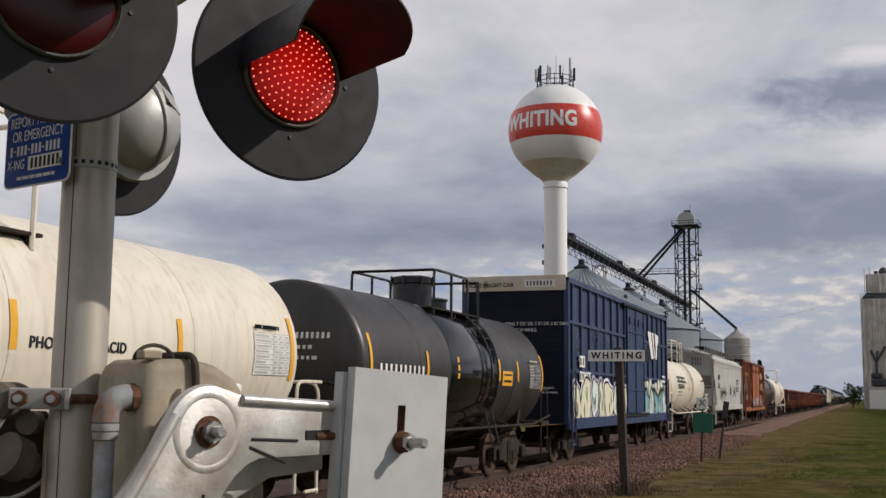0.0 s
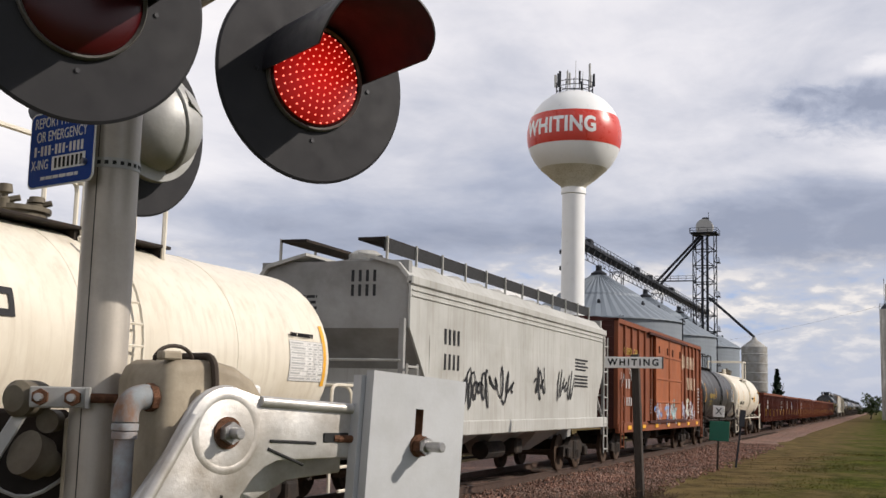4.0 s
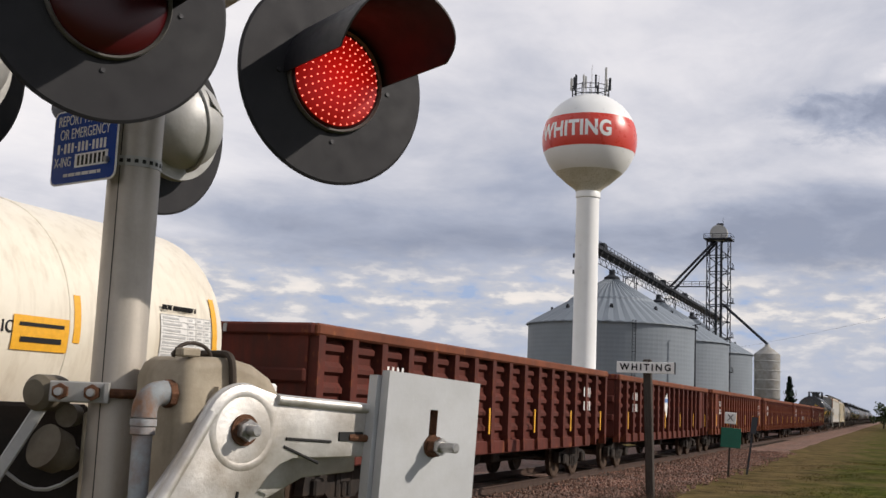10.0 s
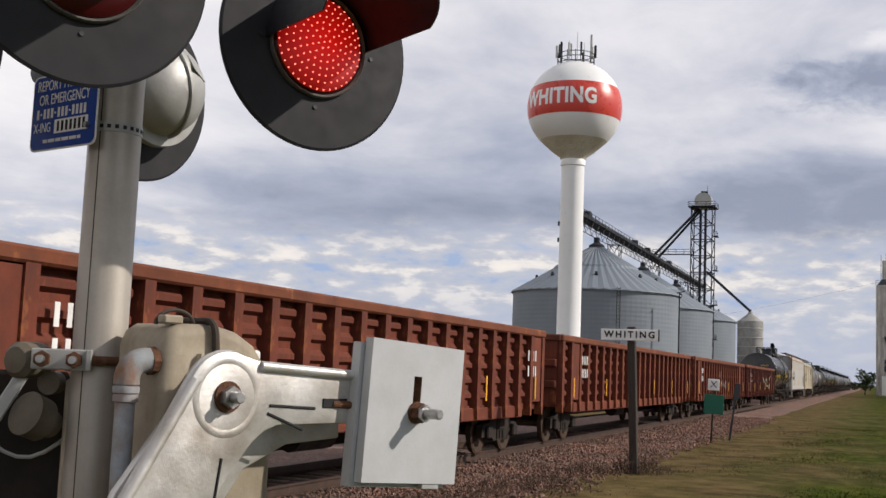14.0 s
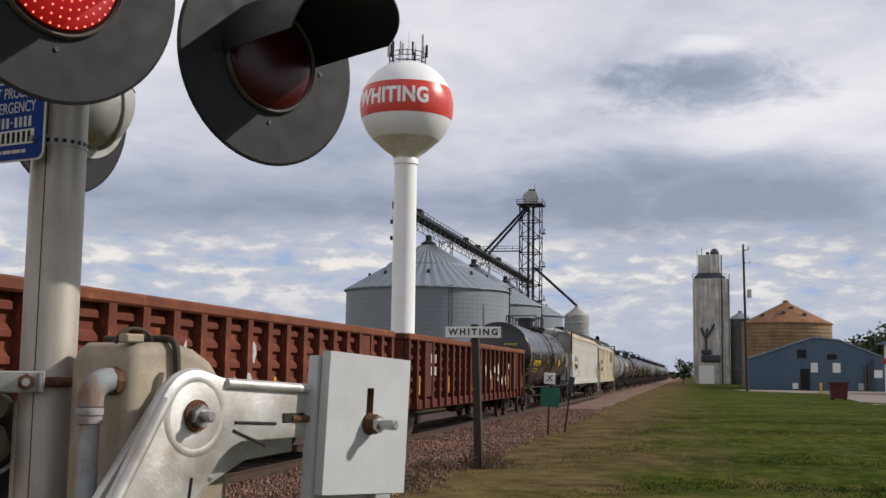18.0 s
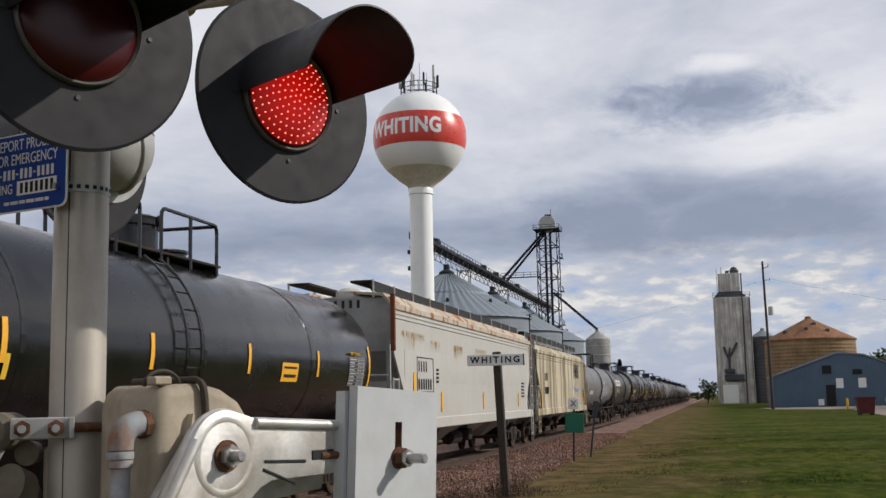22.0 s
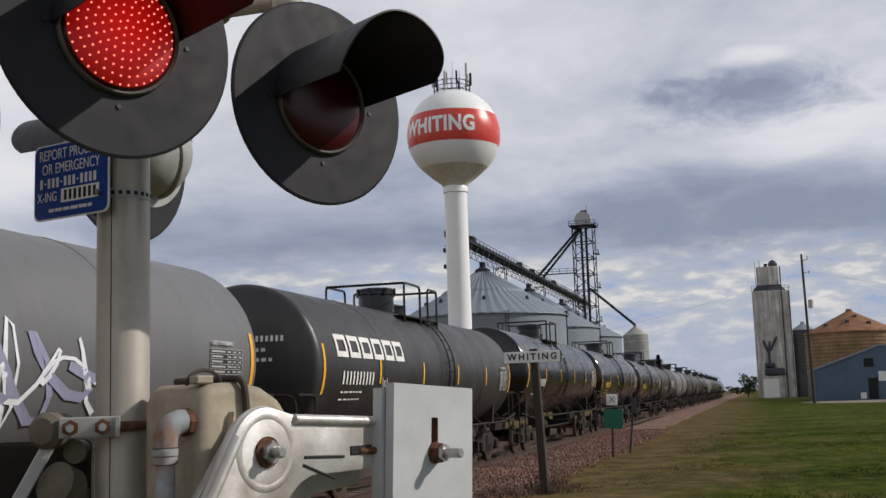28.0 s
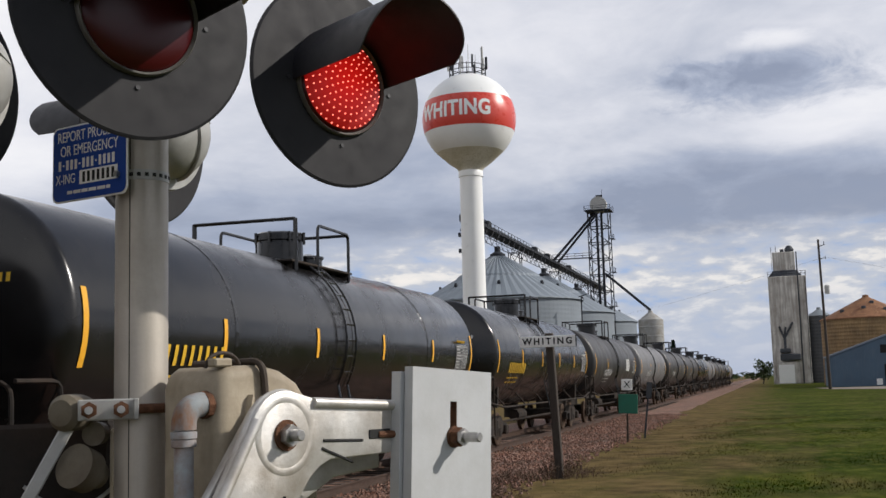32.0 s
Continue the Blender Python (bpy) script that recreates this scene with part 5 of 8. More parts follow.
def truck(th, y):
    """A two-axle truck; its parts share their meshes from car to car."""
    base = None
    if "frame" not in TRUCK:
        bm = B()
        for s in (-1, 1):
            poly = [(-1.25, 0.36), (-1.2, 0.62), (-0.75, 0.66), (-0.45, 0.86), (0.45, 0.86), (0.75, 0.66), (1.2, 0.62), (1.25, 0.36), (0.95, 0.36), (0.8, 0.5), (0.42, 0.26), (-0.42, 0.26), (-0.8, 0.5), (-0.95, 0.36)]
            prism(bm, poly, s * 0.98 - 0.07, s * 0.98 + 0.07, SIDE)
            for k in (-0.2, 0, 0.2):
                rod(bm, (s * 1.02, k, 0.3), (s * 1.02, k, 0.74), 0.075, 8)
            for k in (-0.89, 0.89):
                box(bm, (s * 1.06, k, 0.46), (0.16, 0.3, 0.26), bevel=0.03)
        box(bm, (0, 0, 0.62), (2.2, 0.4, 0.3), bevel=0.04)
        TRUCK["frame"] = part("truck", bm, M_CAR_DARK, th, "dark cast side frames and springs", pos=pose(0, y, 0))
        base = TRUCK["frame"]
        bm = B()
        for s in (-1, 1):
            lathe(bm, [(0.1, -0.07), (0.16, -0.05), (0.3, -0.02), (0.4, -0.05), (0.45, -0.06), (0.46, 0.04), (0.49, 0.06), (0.44, 0.08), (0.1, 0.05)], 20, Matrix.Translation((s * 0.78, 0, 0.455)) @ pose(0, 0, 0, 0, 90 * s, 0))
        rod(bm, (-0.9, 0, 0.455), (0.9, 0, 0.455), 0.08, 8)
        TRUCK["wheels"] = part("wheelset", bm, M_WHEEL, base, pos=pose(0, -0.89, 0))
        again(TRUCK["wheels"], pose(0, 0.89, 0), base)
    else:
        base = again(TRUCK["frame"], pose(0, y, 0), th)
        for k in (-0.89, 0.89):
            again(TRUCK["wheels"], pose(0, k, 0), base)
    return base


def coupler(th, y, s):
    bm = box(B(), (0, y + s * 0.35, 0.86), (0.2, 0.75, 0.22), bevel=0.03)
    box(bm, (0, y + s * 0.78, 0.86), (0.3, 0.2, 0.3), bevel=0.05)
    rod(bm, (0.3, y + s * 0.2, 0.75), (0.25, y + s * 0.75, 0.45), 0.03, 6)
    part("coupler", bm, M_CAR_DARK, th)


def car(name, F, R, label, category):
    """A car between its ends F and R along the line at the start."""
    yc = (F + R) / 2
    th = thing(name, pose(XT, yc, RAIL), label, category, "cars of the freight train")
    TRAIN.append((th, yc))
    return th, (R - F) / 2


def brake_gear(th, h, zb=0.75):
    bm = B()
    box(bm, (0, 0, zb), (0.35, 2 * h * 0.8, 0.3))
    rod(bm, (0.7, -1.2, zb - 0.05), (0.7, 0.0, zb - 0.05), 0.2, 10)
    rod(bm, (0.55, -h * 0.7, zb - 0.2), (0.55, h * 0.7, zb - 0.2), 0.03, 5)
    box(bm, (0.8, 0.7, zb), (0.4, 0.5, 0.35), bevel=0.04)
    part("brake_gear", bm, M_CAR_DARK, th)


def near_side(x):
    """Pose of a lettering plane on the side that faces the road: writing runs along +y."""
    return Matrix(((0, 0, 1, x), (1, 0, 0, 0), (0, 1, 0, 0), (0, 0, 0, 1)))


def end_face(y):
    """Pose of a lettering plane on the leading end."""
    return Matrix(((1, 0, 0, 0), (0, 0, -1, y), (0, 1, 0, 0), (0, 0, 0, 1)))


def tank_car(F, R, mat, r=1.5, zc=2.55, label="black tank car", rail_mat=None, stripes=5, dome=True, saddle=False, word=None, number=None,
             panel=True, tags=None, name="tank_car", stripe_mat=None, frame_mat=None, end_number=True, head=0.42, hatch_mat=None, far=False, letter_mat=None, ladder=True, placard=None, band=None, fittings=(0.95, -1.37, -1.33, -0.55, 0.75, 0.56, -0.8, 0.05)):
    th, h = car(name, F, R, label, "tank car")
    rail_mat, stripe_mat, frame_mat = rail_mat or M_TANKBLACK, stripe_mat or M_YELLOW, frame_mat or M_CAR_DARK
    # a shallow dished head with a tight knuckle
    kn, dish = 0.13, head - 0.15

    def on_head(x, z, lift=0.006):
        rho = math.hypot(x, z - zc)
        return Vector((x, -h + dish * min(rho / (r - kn), 1.0) ** 2 - lift, z))

    prof = [((r - kn) * i / 9, -h + dish * (i / 9) ** 2) for i in range(10)]
    for i in range(1, 7):
        a = radians(25 + 65 * i / 6)
        prof.append((r - kn + kn * (math.sin(a) - 0.4226) / 0.5774, -h + dish + (head - dish) * (0.9063 - math.cos(a)) / 0.9063))
    prof += [(r2, -y2) for r2, y2 in prof[::-1]]
    seg = 28 if far else 56
    tank = part("tank", lathe(B(), prof, seg, Matrix.Translation((0, 0, zc)) @ ENDS, caps=False), mat, th, smooth=True)
    bmesh_fix(tank)
    L = h - head
    # weld rings
    for k in ((-0.55, 0, 0.55) if not far else (0,)):
        part("shell_ring", lathe(B(), [(r, L * k - 0.05), (r + 0.009, L * k - 0.04), (r + 0.009, L * k + 0.04), (r, L * k + 0.05)], 48, Matrix.Translation((0, 0, zc)) @ ENDS, caps=False), mat, tank)

    def on_shell(p, lift=0.012):
        a = (p.y - zc) / r
        return Vector(((r + lift) * math.cos(a), p.x, zc + (r + lift) * math.sin(a)))

    def patch(bm, y, z, w, hh, lift=0.012, n=6):
        vs = []
        for i in range(n + 1):
            zz = z - hh / 2 + hh * i / n
            vs.append([bm.verts.new(on_shell(Vector((y + s * w / 2, zz, 0)), lift)) for s in (-1, 1)])
        for a, b in zip(vs, vs[1:]):
            bm.faces.new((a[0], a[1], b[1], b[0]))
        return bm

    ident = Matrix.Identity(4)
    zs = zc + 0.1 if zc < 2.4 else zc - 0.07
    if band:
        part("spill_band", lathe(B(), [(r + 0.001, band[0]), (r + 0.013, band[0] + 0.03), (r + 0.013, band[1] - 0.03), (r + 0.001, band[1])], 56, Matrix.Translation((0, 0, zc)) @ ENDS, caps=False), M_OILWET, tank, "glossy oil-wet band round the middle", True)
    if stripes:
        places = stripes if isinstance(stripes, tuple) else [(L - 0.12) * (2 * i / (stripes - 1) - 1) for i in range(stripes)]
        for y in places:
            part("marker_stripe", patch(B(), y, zs, 0.10, 0.88 if y in (places[0], places[-1]) else 0.47), stripe_mat, tank)
    lm = letter_mat or M_LETTER
    rng = random.Random(int(F * 7))
    if panel and not far:
        yp, zp = L * 0.88, zs - 0.1
        part("data_panel", patch(B(), yp, zp, 0.98, 0.56, 0.006, 8), M_LETTER if mat is M_CREAM else M_LETTER_DARK, tank, "data panel ruled in rows")
        bm = B()
        for j in range(9):
            patch(bm, yp, zp - 0.276 + 0.069 * j, 0.98, 0.007, 0.012, 1)
        for k in (-0.485, 0.02, 0.18, 0.34, 0.485):
            patch(bm, yp + k, zp, 0.007, 0.56, 0.012, 8)
        for j in range(8):
            for a, b in ((-0.45, 0.43), (0.045, 0.11), (0.205, 0.11), (0.365, 0.10)):
                w = b * rng.uniform(0.6, 1.0)
                patch(bm, yp + a + w / 2, zp - 0.242 + 0.069 * j, w, 0.024, 0.012, 1)
        part("data_print", bm, M_GREYBAR, tank)
        letters("DOT 111A100W-1", 0.08, lm, tank, Matrix.Translation((r * 0.003 + 0.02, 0, 0)) @ near_side(on_shell(Vector((0, zp + 0.35, 0))).x) @ pose(yp - 0.15, zp + 0.35, 0, 0, 0, 0), "lettering", 0.012)
    if word:
        n, y, z, w, hh, wm = word
        for i in range(n):
            part("owner_mark", glyph_wrap(B(), 1, y + w / n * i, z, w / n, hh, on_shell, True), wm, tank, "large plain letter-sized frame")
    if number:
        n, y, z, w, hh, wm = number
        bm = B()
        glyph_wrap(bm, n, y, z, w, hh, on_shell)
        for j in range(2):
            y0 = y
            while y0 < y + w * 0.62:
                q = rng.uniform(0.06, 0.2)
                patch(bm, y0 + q / 2, z - hh * 0.5 - 0.14 - 0.14 * j, q, 0.03, 0.014, 2)
                y0 += q + 0.06
        part_each("car_number", bm, wm, tank)
    if placard is not None:
        pl = part("placard", patch(B(), placard, zs - 0.18, 0.75, 0.32, 0.012), M_YELLOW, tank, "orange-yellow rectangular placard")
        part_each("placard_bar", patch(patch(B(), placard, zs - 0.1, 0.6, 0.035, 0.018, 1), placard, zs - 0.24, 0.55, 0.05, 0.018, 1), M_INK, pl)
    if end_number and not far:
        bm = B()
        for j, (w, hh) in enumerate(((0.52, 0.10), (0.26, 0.06), (0.32, 0.06))):
            x = 0.32
            while x < 0.32 + w:
                bw = 0.045 if j == 0 else rng.uniform(0.04, 0.1)
                z = zc + 0.42 - 0.17 * j
                bm.faces.new([bm.verts.new(on_head(p, q)) for p, q in ((x, z), (x + bw, z), (x + bw, z + hh), (x, z + hh))])
                x += bw + 0.04
        part_each("end_number", bm, lm, tank)
    if tags:
        for (tm, y, z, w, hh, loops, st) in tags:
            part("sprayed_tag", scrawl(B(), rng, y, z, w, hh, ident, st, loops, wrap=lambda p: on_shell(p, 0.016)), tm, tank, "looping sprayed tag")
    # walkway, dome and rails on top: (half width, front, end of the first rail, start of the second, rear, rise, ladder, dome)
    sw, ya, yb, yc, yd, rh, lad, dy0 = fittings
    top = zc + r
    foot = zc + math.sqrt(r * r - sw * sw)
    for s in (-1, 1):
        bm = box(B(), (s * (sw - 0.2), (ya + yd) / 2, foot + 0.16), (0.42, yd - ya + 0.3, 0.04), bevel=0.008)
        for y in (ya, (ya + yd) / 2, yd):
            box(bm, (s * (sw - 0.22), y, foot + 0.07), (0.36, 0.06, 0.16))
        part("top_platform", bm, M_CAR_DARK, th)
    bm = B()
    if dome:
        lathe(bm, [(0.42, top - 0.05), (0.42, top + rh - 0.2), (0.455, top + rh - 0.18), (0.455, top + rh - 0.06), (0.40, top + rh - 0.03), (0.0, top + rh - 0.01)], 24, Matrix.Translation((0, dy0, 0)))
        for k in range(8):
            a = math.pi * k / 4
            rod(bm, (0.47 * math.cos(a), dy0 + 0.47 * math.sin(a), top + rh - 0.22), (0.47 * math.cos(a), dy0 + 0.47 * math.sin(a), top + rh - 0.04), 0.025, 6)
        part("dome", bm, hatch_mat or rail_mat, th, smooth=True)
        part("manway", lathe(B(), [(0.28, top - 0.05), (0.28, top + 0.14), (0.31, top + 0.16), (0.31, top + 0.20), (0.05, top + 0.26)], 18, Matrix.Translation((0.05, dy0 + 1.15, 0))), hatch_mat or rail_mat, th, smooth=True)
    else:
        lathe(bm, [(0.34, top - 0.05), (0.34, top + 0.1), (0.38, top + 0.12), (0.38, top + 0.17), (0.1, top + 0.2)], 18, Matrix.Translation((0, dy0, 0)))
        for k, (x, hh, rr) in enumerate(((0.12, 0.26, 0.07), (-0.15, 0.22, 0.055), (0.2, 0.18, 0.08), (-0.05, 0.2, 0.05))):
            lathe(bm, [(rr, 0), (rr, 0.1), (rr * 0.5, 0.12), (rr * 0.5, hh * 0.6), (rr * 1.2, hh * 0.65), (rr, hh)], 10, Matrix.Translation((x, dy0 - 0.3 + 0.2 * k, top + 0.12)))
            rod(bm, (x, dy0 - 0.3 + 0.2 * k, top + 0.2), (x + 0.14, dy0 - 0.22 + 0.2 * k, top + 0.24), 0.035, 6)
        part("valve_cluster", bm, hatch_mat or M_HUB, th, smooth=True)
        part("relief_valve", lathe(B(), [(0.11, top - 0.05), (0.11, top + 0.16), (0.07, top + 0.18), (0.07, top + 0.22), (0.11, top + 0.24), (0.09, top + 0.30)], 12, Matrix.Translation((0.05, dy0 - 0.85, 0))), rail_mat, th, smooth=True)
    q = 0.030
    for s in (-1, 1):
        for a, b in ((ya, yb), (yc, yd)):
            if b - a < 0.3:
                bm = pipe(B(), [(s * sw, a, foot), (s * sw, a, top + rh)], q, 6)
                pipe(bm, [(s * sw, b, foot), (s * sw, b, top + rh)], q, 6)
            else:
                bm = pipe(B(), bend([(s * sw, a, foot), (s * sw, a, top + rh), (s * sw, b, top + rh), (s * sw, b, foot)], 3, 0.13), q, 6)
                if b - a > 1.6:
                    rod(bm, (s * sw, (a + b) / 2, foot), (s * sw, (a + b) / 2, top + rh), q, 6)
            part("hand_rail", bm, rail_mat, th)
    for y in (ya, yd):
        part("end_rail", pipe(B(), [(-sw, y, top + rh - 0.01), (sw, y, top + rh - 0.01)], q, 6), rail_mat, th)
    # ladder down the near side
    if ladder:
        bm = B()
        for dy in (-0.22, 0.22):
            pts = [on_shell(Vector((dy + lad, zc + r * a, 0)), 0.1) for a in [0.95 - 0.13 * i for i in range(12)]]
            pipe(bm, pts + [Vector((r + 0.12, dy + lad, 0.75))], 0.022, 5)
        for i in range(8):
            p = on_shell(Vector((lad, zc + r * (0.85 - 0.17 * i), 0)), 0.1)
            rod(bm, p + Vector((0, -0.22, 0)), p + Vector((0, 0.22, 0)), 0.016, 5)
        part("ladder", bm, rail_mat, th)
    # sills, steps and running gear
    for s in (-1, 1):
        bm = B()
        box(bm, (0, s * (h - 0.5), 0.98), (0.8, 2.4, 0.42))
        box(bm, (0, s * (h + 0.12), 1.12), (2.7, 0.75, 0.1))
        prism(bm, [(-1.15, 1.1), (1.15, 1.1), (1.2, zc - 0.65), (0.7, zc - r + 0.12), (-0.7, zc - r + 0.12), (-1.2, zc - 0.65)], s * (h - 1.6) - 0.09, s * (h - 1.6) + 0.09, ENDS)
        part("sill", bm, frame_mat, th)
    for s in (-1, 1):
        bm = pipe(B(), bend([(s * 1.38, -h - 0.4, 1.3), (s * 1.42, -h + 1.2, 1.12), (s * 1.42, h - 1.2, 1.12), (s * 1.38, h + 0.4, 1.3)], 3, 0.3), 0.03, 6)
        for k in range(6):
            y = -h + 1.4 + (2 * h - 2.8) * k / 5
            rod(bm, (s * 1.42, y, 1.12), (s * 1.1, y, zc - r * 0.72), 0.022, 5)
        part("side_rail", bm, rail_mat if rail_mat is not M_TANKBLACK else M_CAR_DARK, th)
    for s in (-1, 1):
        bm = B()
        y = s * (h + 0.4)
        pipe(bm, bend([(1.32, y, 0.35), (1.32, y, 1.95), (-1.32, y, 1.95), (-1.32, y, 0.35)], 4, 0.2), 0.026, 6)
        pipe(bm, bend([(1.36, y - s * 0.75, 0.4), (1.36, y - s * 0.75, 1.95), (1.36, y, 1.95)], 3, 0.15), 0.026, 6)
        for z in (0.4, 0.75):
            rod(bm, (1.34, y, z), (1.36, y - s * 0.45, z), 0.024, 5)
        part("step_rail", bm, rail_mat if rail_mat is not M_TANKBLACK else M_CAR_DARK, th)
        coupler(th, s * (h + 0.45), s)
        truck(th, s * (h - 1.9))
    part("outlet_valve", rod(B(), (0, 0.2, zc - r - 0.45), (0, 0.2, zc - r + 0.1), 0.25, 12), frame_mat, th)
    part("brake_cylinder", rod(B(), (0.5, -1.6, 0.75), (0.5, -0.4, 0.75), 0.18, 10), frame_mat, th)
    part("brake_rod", rod(B(), (0.6, -h * 0.75, 0.62), (0.6, h * 0.75, 0.62), 0.035, 5), frame_mat, th)
    return th


def bmesh_fix(ob):
    bm = B()
    bm.from_mesh(ob.data)
    bmesh.ops.recalc_face_normals(bm, faces=bm.faces)
    bm.to_mesh(ob.data)
    bm.free()
    ob.data.shade_smooth()


def glyph_wrap(bm, n, y, z, w, h, wrap, hollow=False):
    """Letter-sized blocks laid on a curved shell."""
    tmp = B()
    glyphs(tmp, n, y, z, w, h, Matrix.Identity(4), 0.001, hollow)
    bmesh.ops.delete(tmp, geom=[f for f in tmp.faces if f.normal.z < 0.5], context="FACES_ONLY")
    es = [e for e in tmp.edges if abs(e.verts[0].co.y - e.verts[1].co.y) > h * 0.5]
    bmesh.ops.subdivide_edges(tmp, edges=es, cuts=3)
    idx = {}
    for v in tmp.verts:
        idx[v] = bm.verts.new(wrap(v.co, 0.014))
    for f in tmp.faces:
        bm.faces.new([idx[v] for v in f.verts])
    tmp.free()
    return bm


def box_car(F, R, top, side, door, endm, label, ribs, doors, name="box_car", half=1.5, floor=1.05, extras=None, crown=0.12):
    """ribs: posts along the side; doors: (middle, half width)."""
    th, h = car(name, F, R, label, "boxcar")
    body = part("body", box(B(), (0, 0, (floor + top) / 2), (2 * half - 0.12, 2 * h - 0.16, top - floor)), side, th)
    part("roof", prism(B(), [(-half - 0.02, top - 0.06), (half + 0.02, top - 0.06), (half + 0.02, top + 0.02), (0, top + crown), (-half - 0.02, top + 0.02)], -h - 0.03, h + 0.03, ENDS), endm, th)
    dm, dw = doors
    r0 = None
    for s in (-1, 1):
        for y in ribs:
            m = pose(s * (half - 0.035), y, 0)
            if r0 is None:
                bm = box(B(), (0, 0, (floor + top) / 2), (0.09, 0.11, top - floor - 0.1), bevel=0.012)
                r0 = part("side_post", bm, side, th, pos=m)
            else:
                again(r0, m)
        part("top_chord", box(B(), (s * (half - 0.02), 0, top - 0.06), (0.1, 2 * h - 0.02, 0.14), bevel=0.01), side, th)
        part("side_sill", box(B(), (s * (half - 0.02), 0, floor), (0.12, 2 * h - 0.02, 0.3), bevel=0.01), side, th)
        for k in (-1, 1):
            d = part("door", box(B(), (s * (half + 0.01), dm + k * dw / 2, (floor + top) / 2 + 0.02), (0.07, dw - 0.04, top - floor - 0.35), bevel=0.012), door, th)
            bm = B()
            for q in range(1, 4):
                box(bm, (s * (half + 0.05), dm + k * dw / 2, floor + (top - floor) * q / 4), (0.05, dw - 0.12, 0.07), bevel=0.01)
            for e in (-1, 1):
                box(bm, (s * (half + 0.05), dm + k * dw / 2 + e * (dw / 2 - 0.05), (floor + top) / 2), (0.05, 0.06, top - floor - 0.4))
            part("door_brace", bm, door, d)
            bm = B()
            for e in (-0.3, 0.3):
                rod(bm, (s * (half + 0.09), dm + k * dw / 2 + e * dw, top - 0.75), (s * (half + 0.09), dm + k * dw / 2 + e * dw, top - 0.5), 0.025, 5)
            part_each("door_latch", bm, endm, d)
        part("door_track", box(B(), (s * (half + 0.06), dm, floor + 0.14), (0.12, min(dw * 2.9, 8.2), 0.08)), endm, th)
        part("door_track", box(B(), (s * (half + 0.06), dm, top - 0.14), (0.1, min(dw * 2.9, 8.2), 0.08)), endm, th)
    for s in (-1, 1):
        n = 9
        for i in range(n):
            z = floor + 0.25 + (top - floor - 0.5) * i / (n - 1)
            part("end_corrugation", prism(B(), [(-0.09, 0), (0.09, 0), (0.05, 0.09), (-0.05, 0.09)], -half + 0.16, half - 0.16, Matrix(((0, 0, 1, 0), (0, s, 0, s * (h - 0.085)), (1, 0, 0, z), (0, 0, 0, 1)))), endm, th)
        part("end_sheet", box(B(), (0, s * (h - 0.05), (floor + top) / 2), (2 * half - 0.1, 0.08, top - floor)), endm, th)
        for e in (-1, 1):
            part("corner_post", box(B(), (e * (half - 0.05), s * (h - 0.04), (floor + top) / 2), (0.14, 0.14, top - floor + 0.02), bevel=0.015), side, th)
        bm = B()
        for e in (0.0, 0.42):
            rod(bm, (half + 0.07, s * (h - 0.12 - e), 0.45), (half + 0.07, s * (h - 0.12 - e), 2.5), 0.022, 5)
        for i in range(6):
            rod(bm, (half + 0.07, s * (h - 0.12), 0.5 + 0.37 * i), (half + 0.07, s * (h - 0.54), 0.5 + 0.37 * i), 0.02, 5)
        part("corner_ladder", bm, side, th)
        coupler(th, s * h, s)
        truck(th, s * (h - 1.9))
    brake_gear(th, h)
    if extras:
        extras(th, body, h, half, floor, top)
    return th


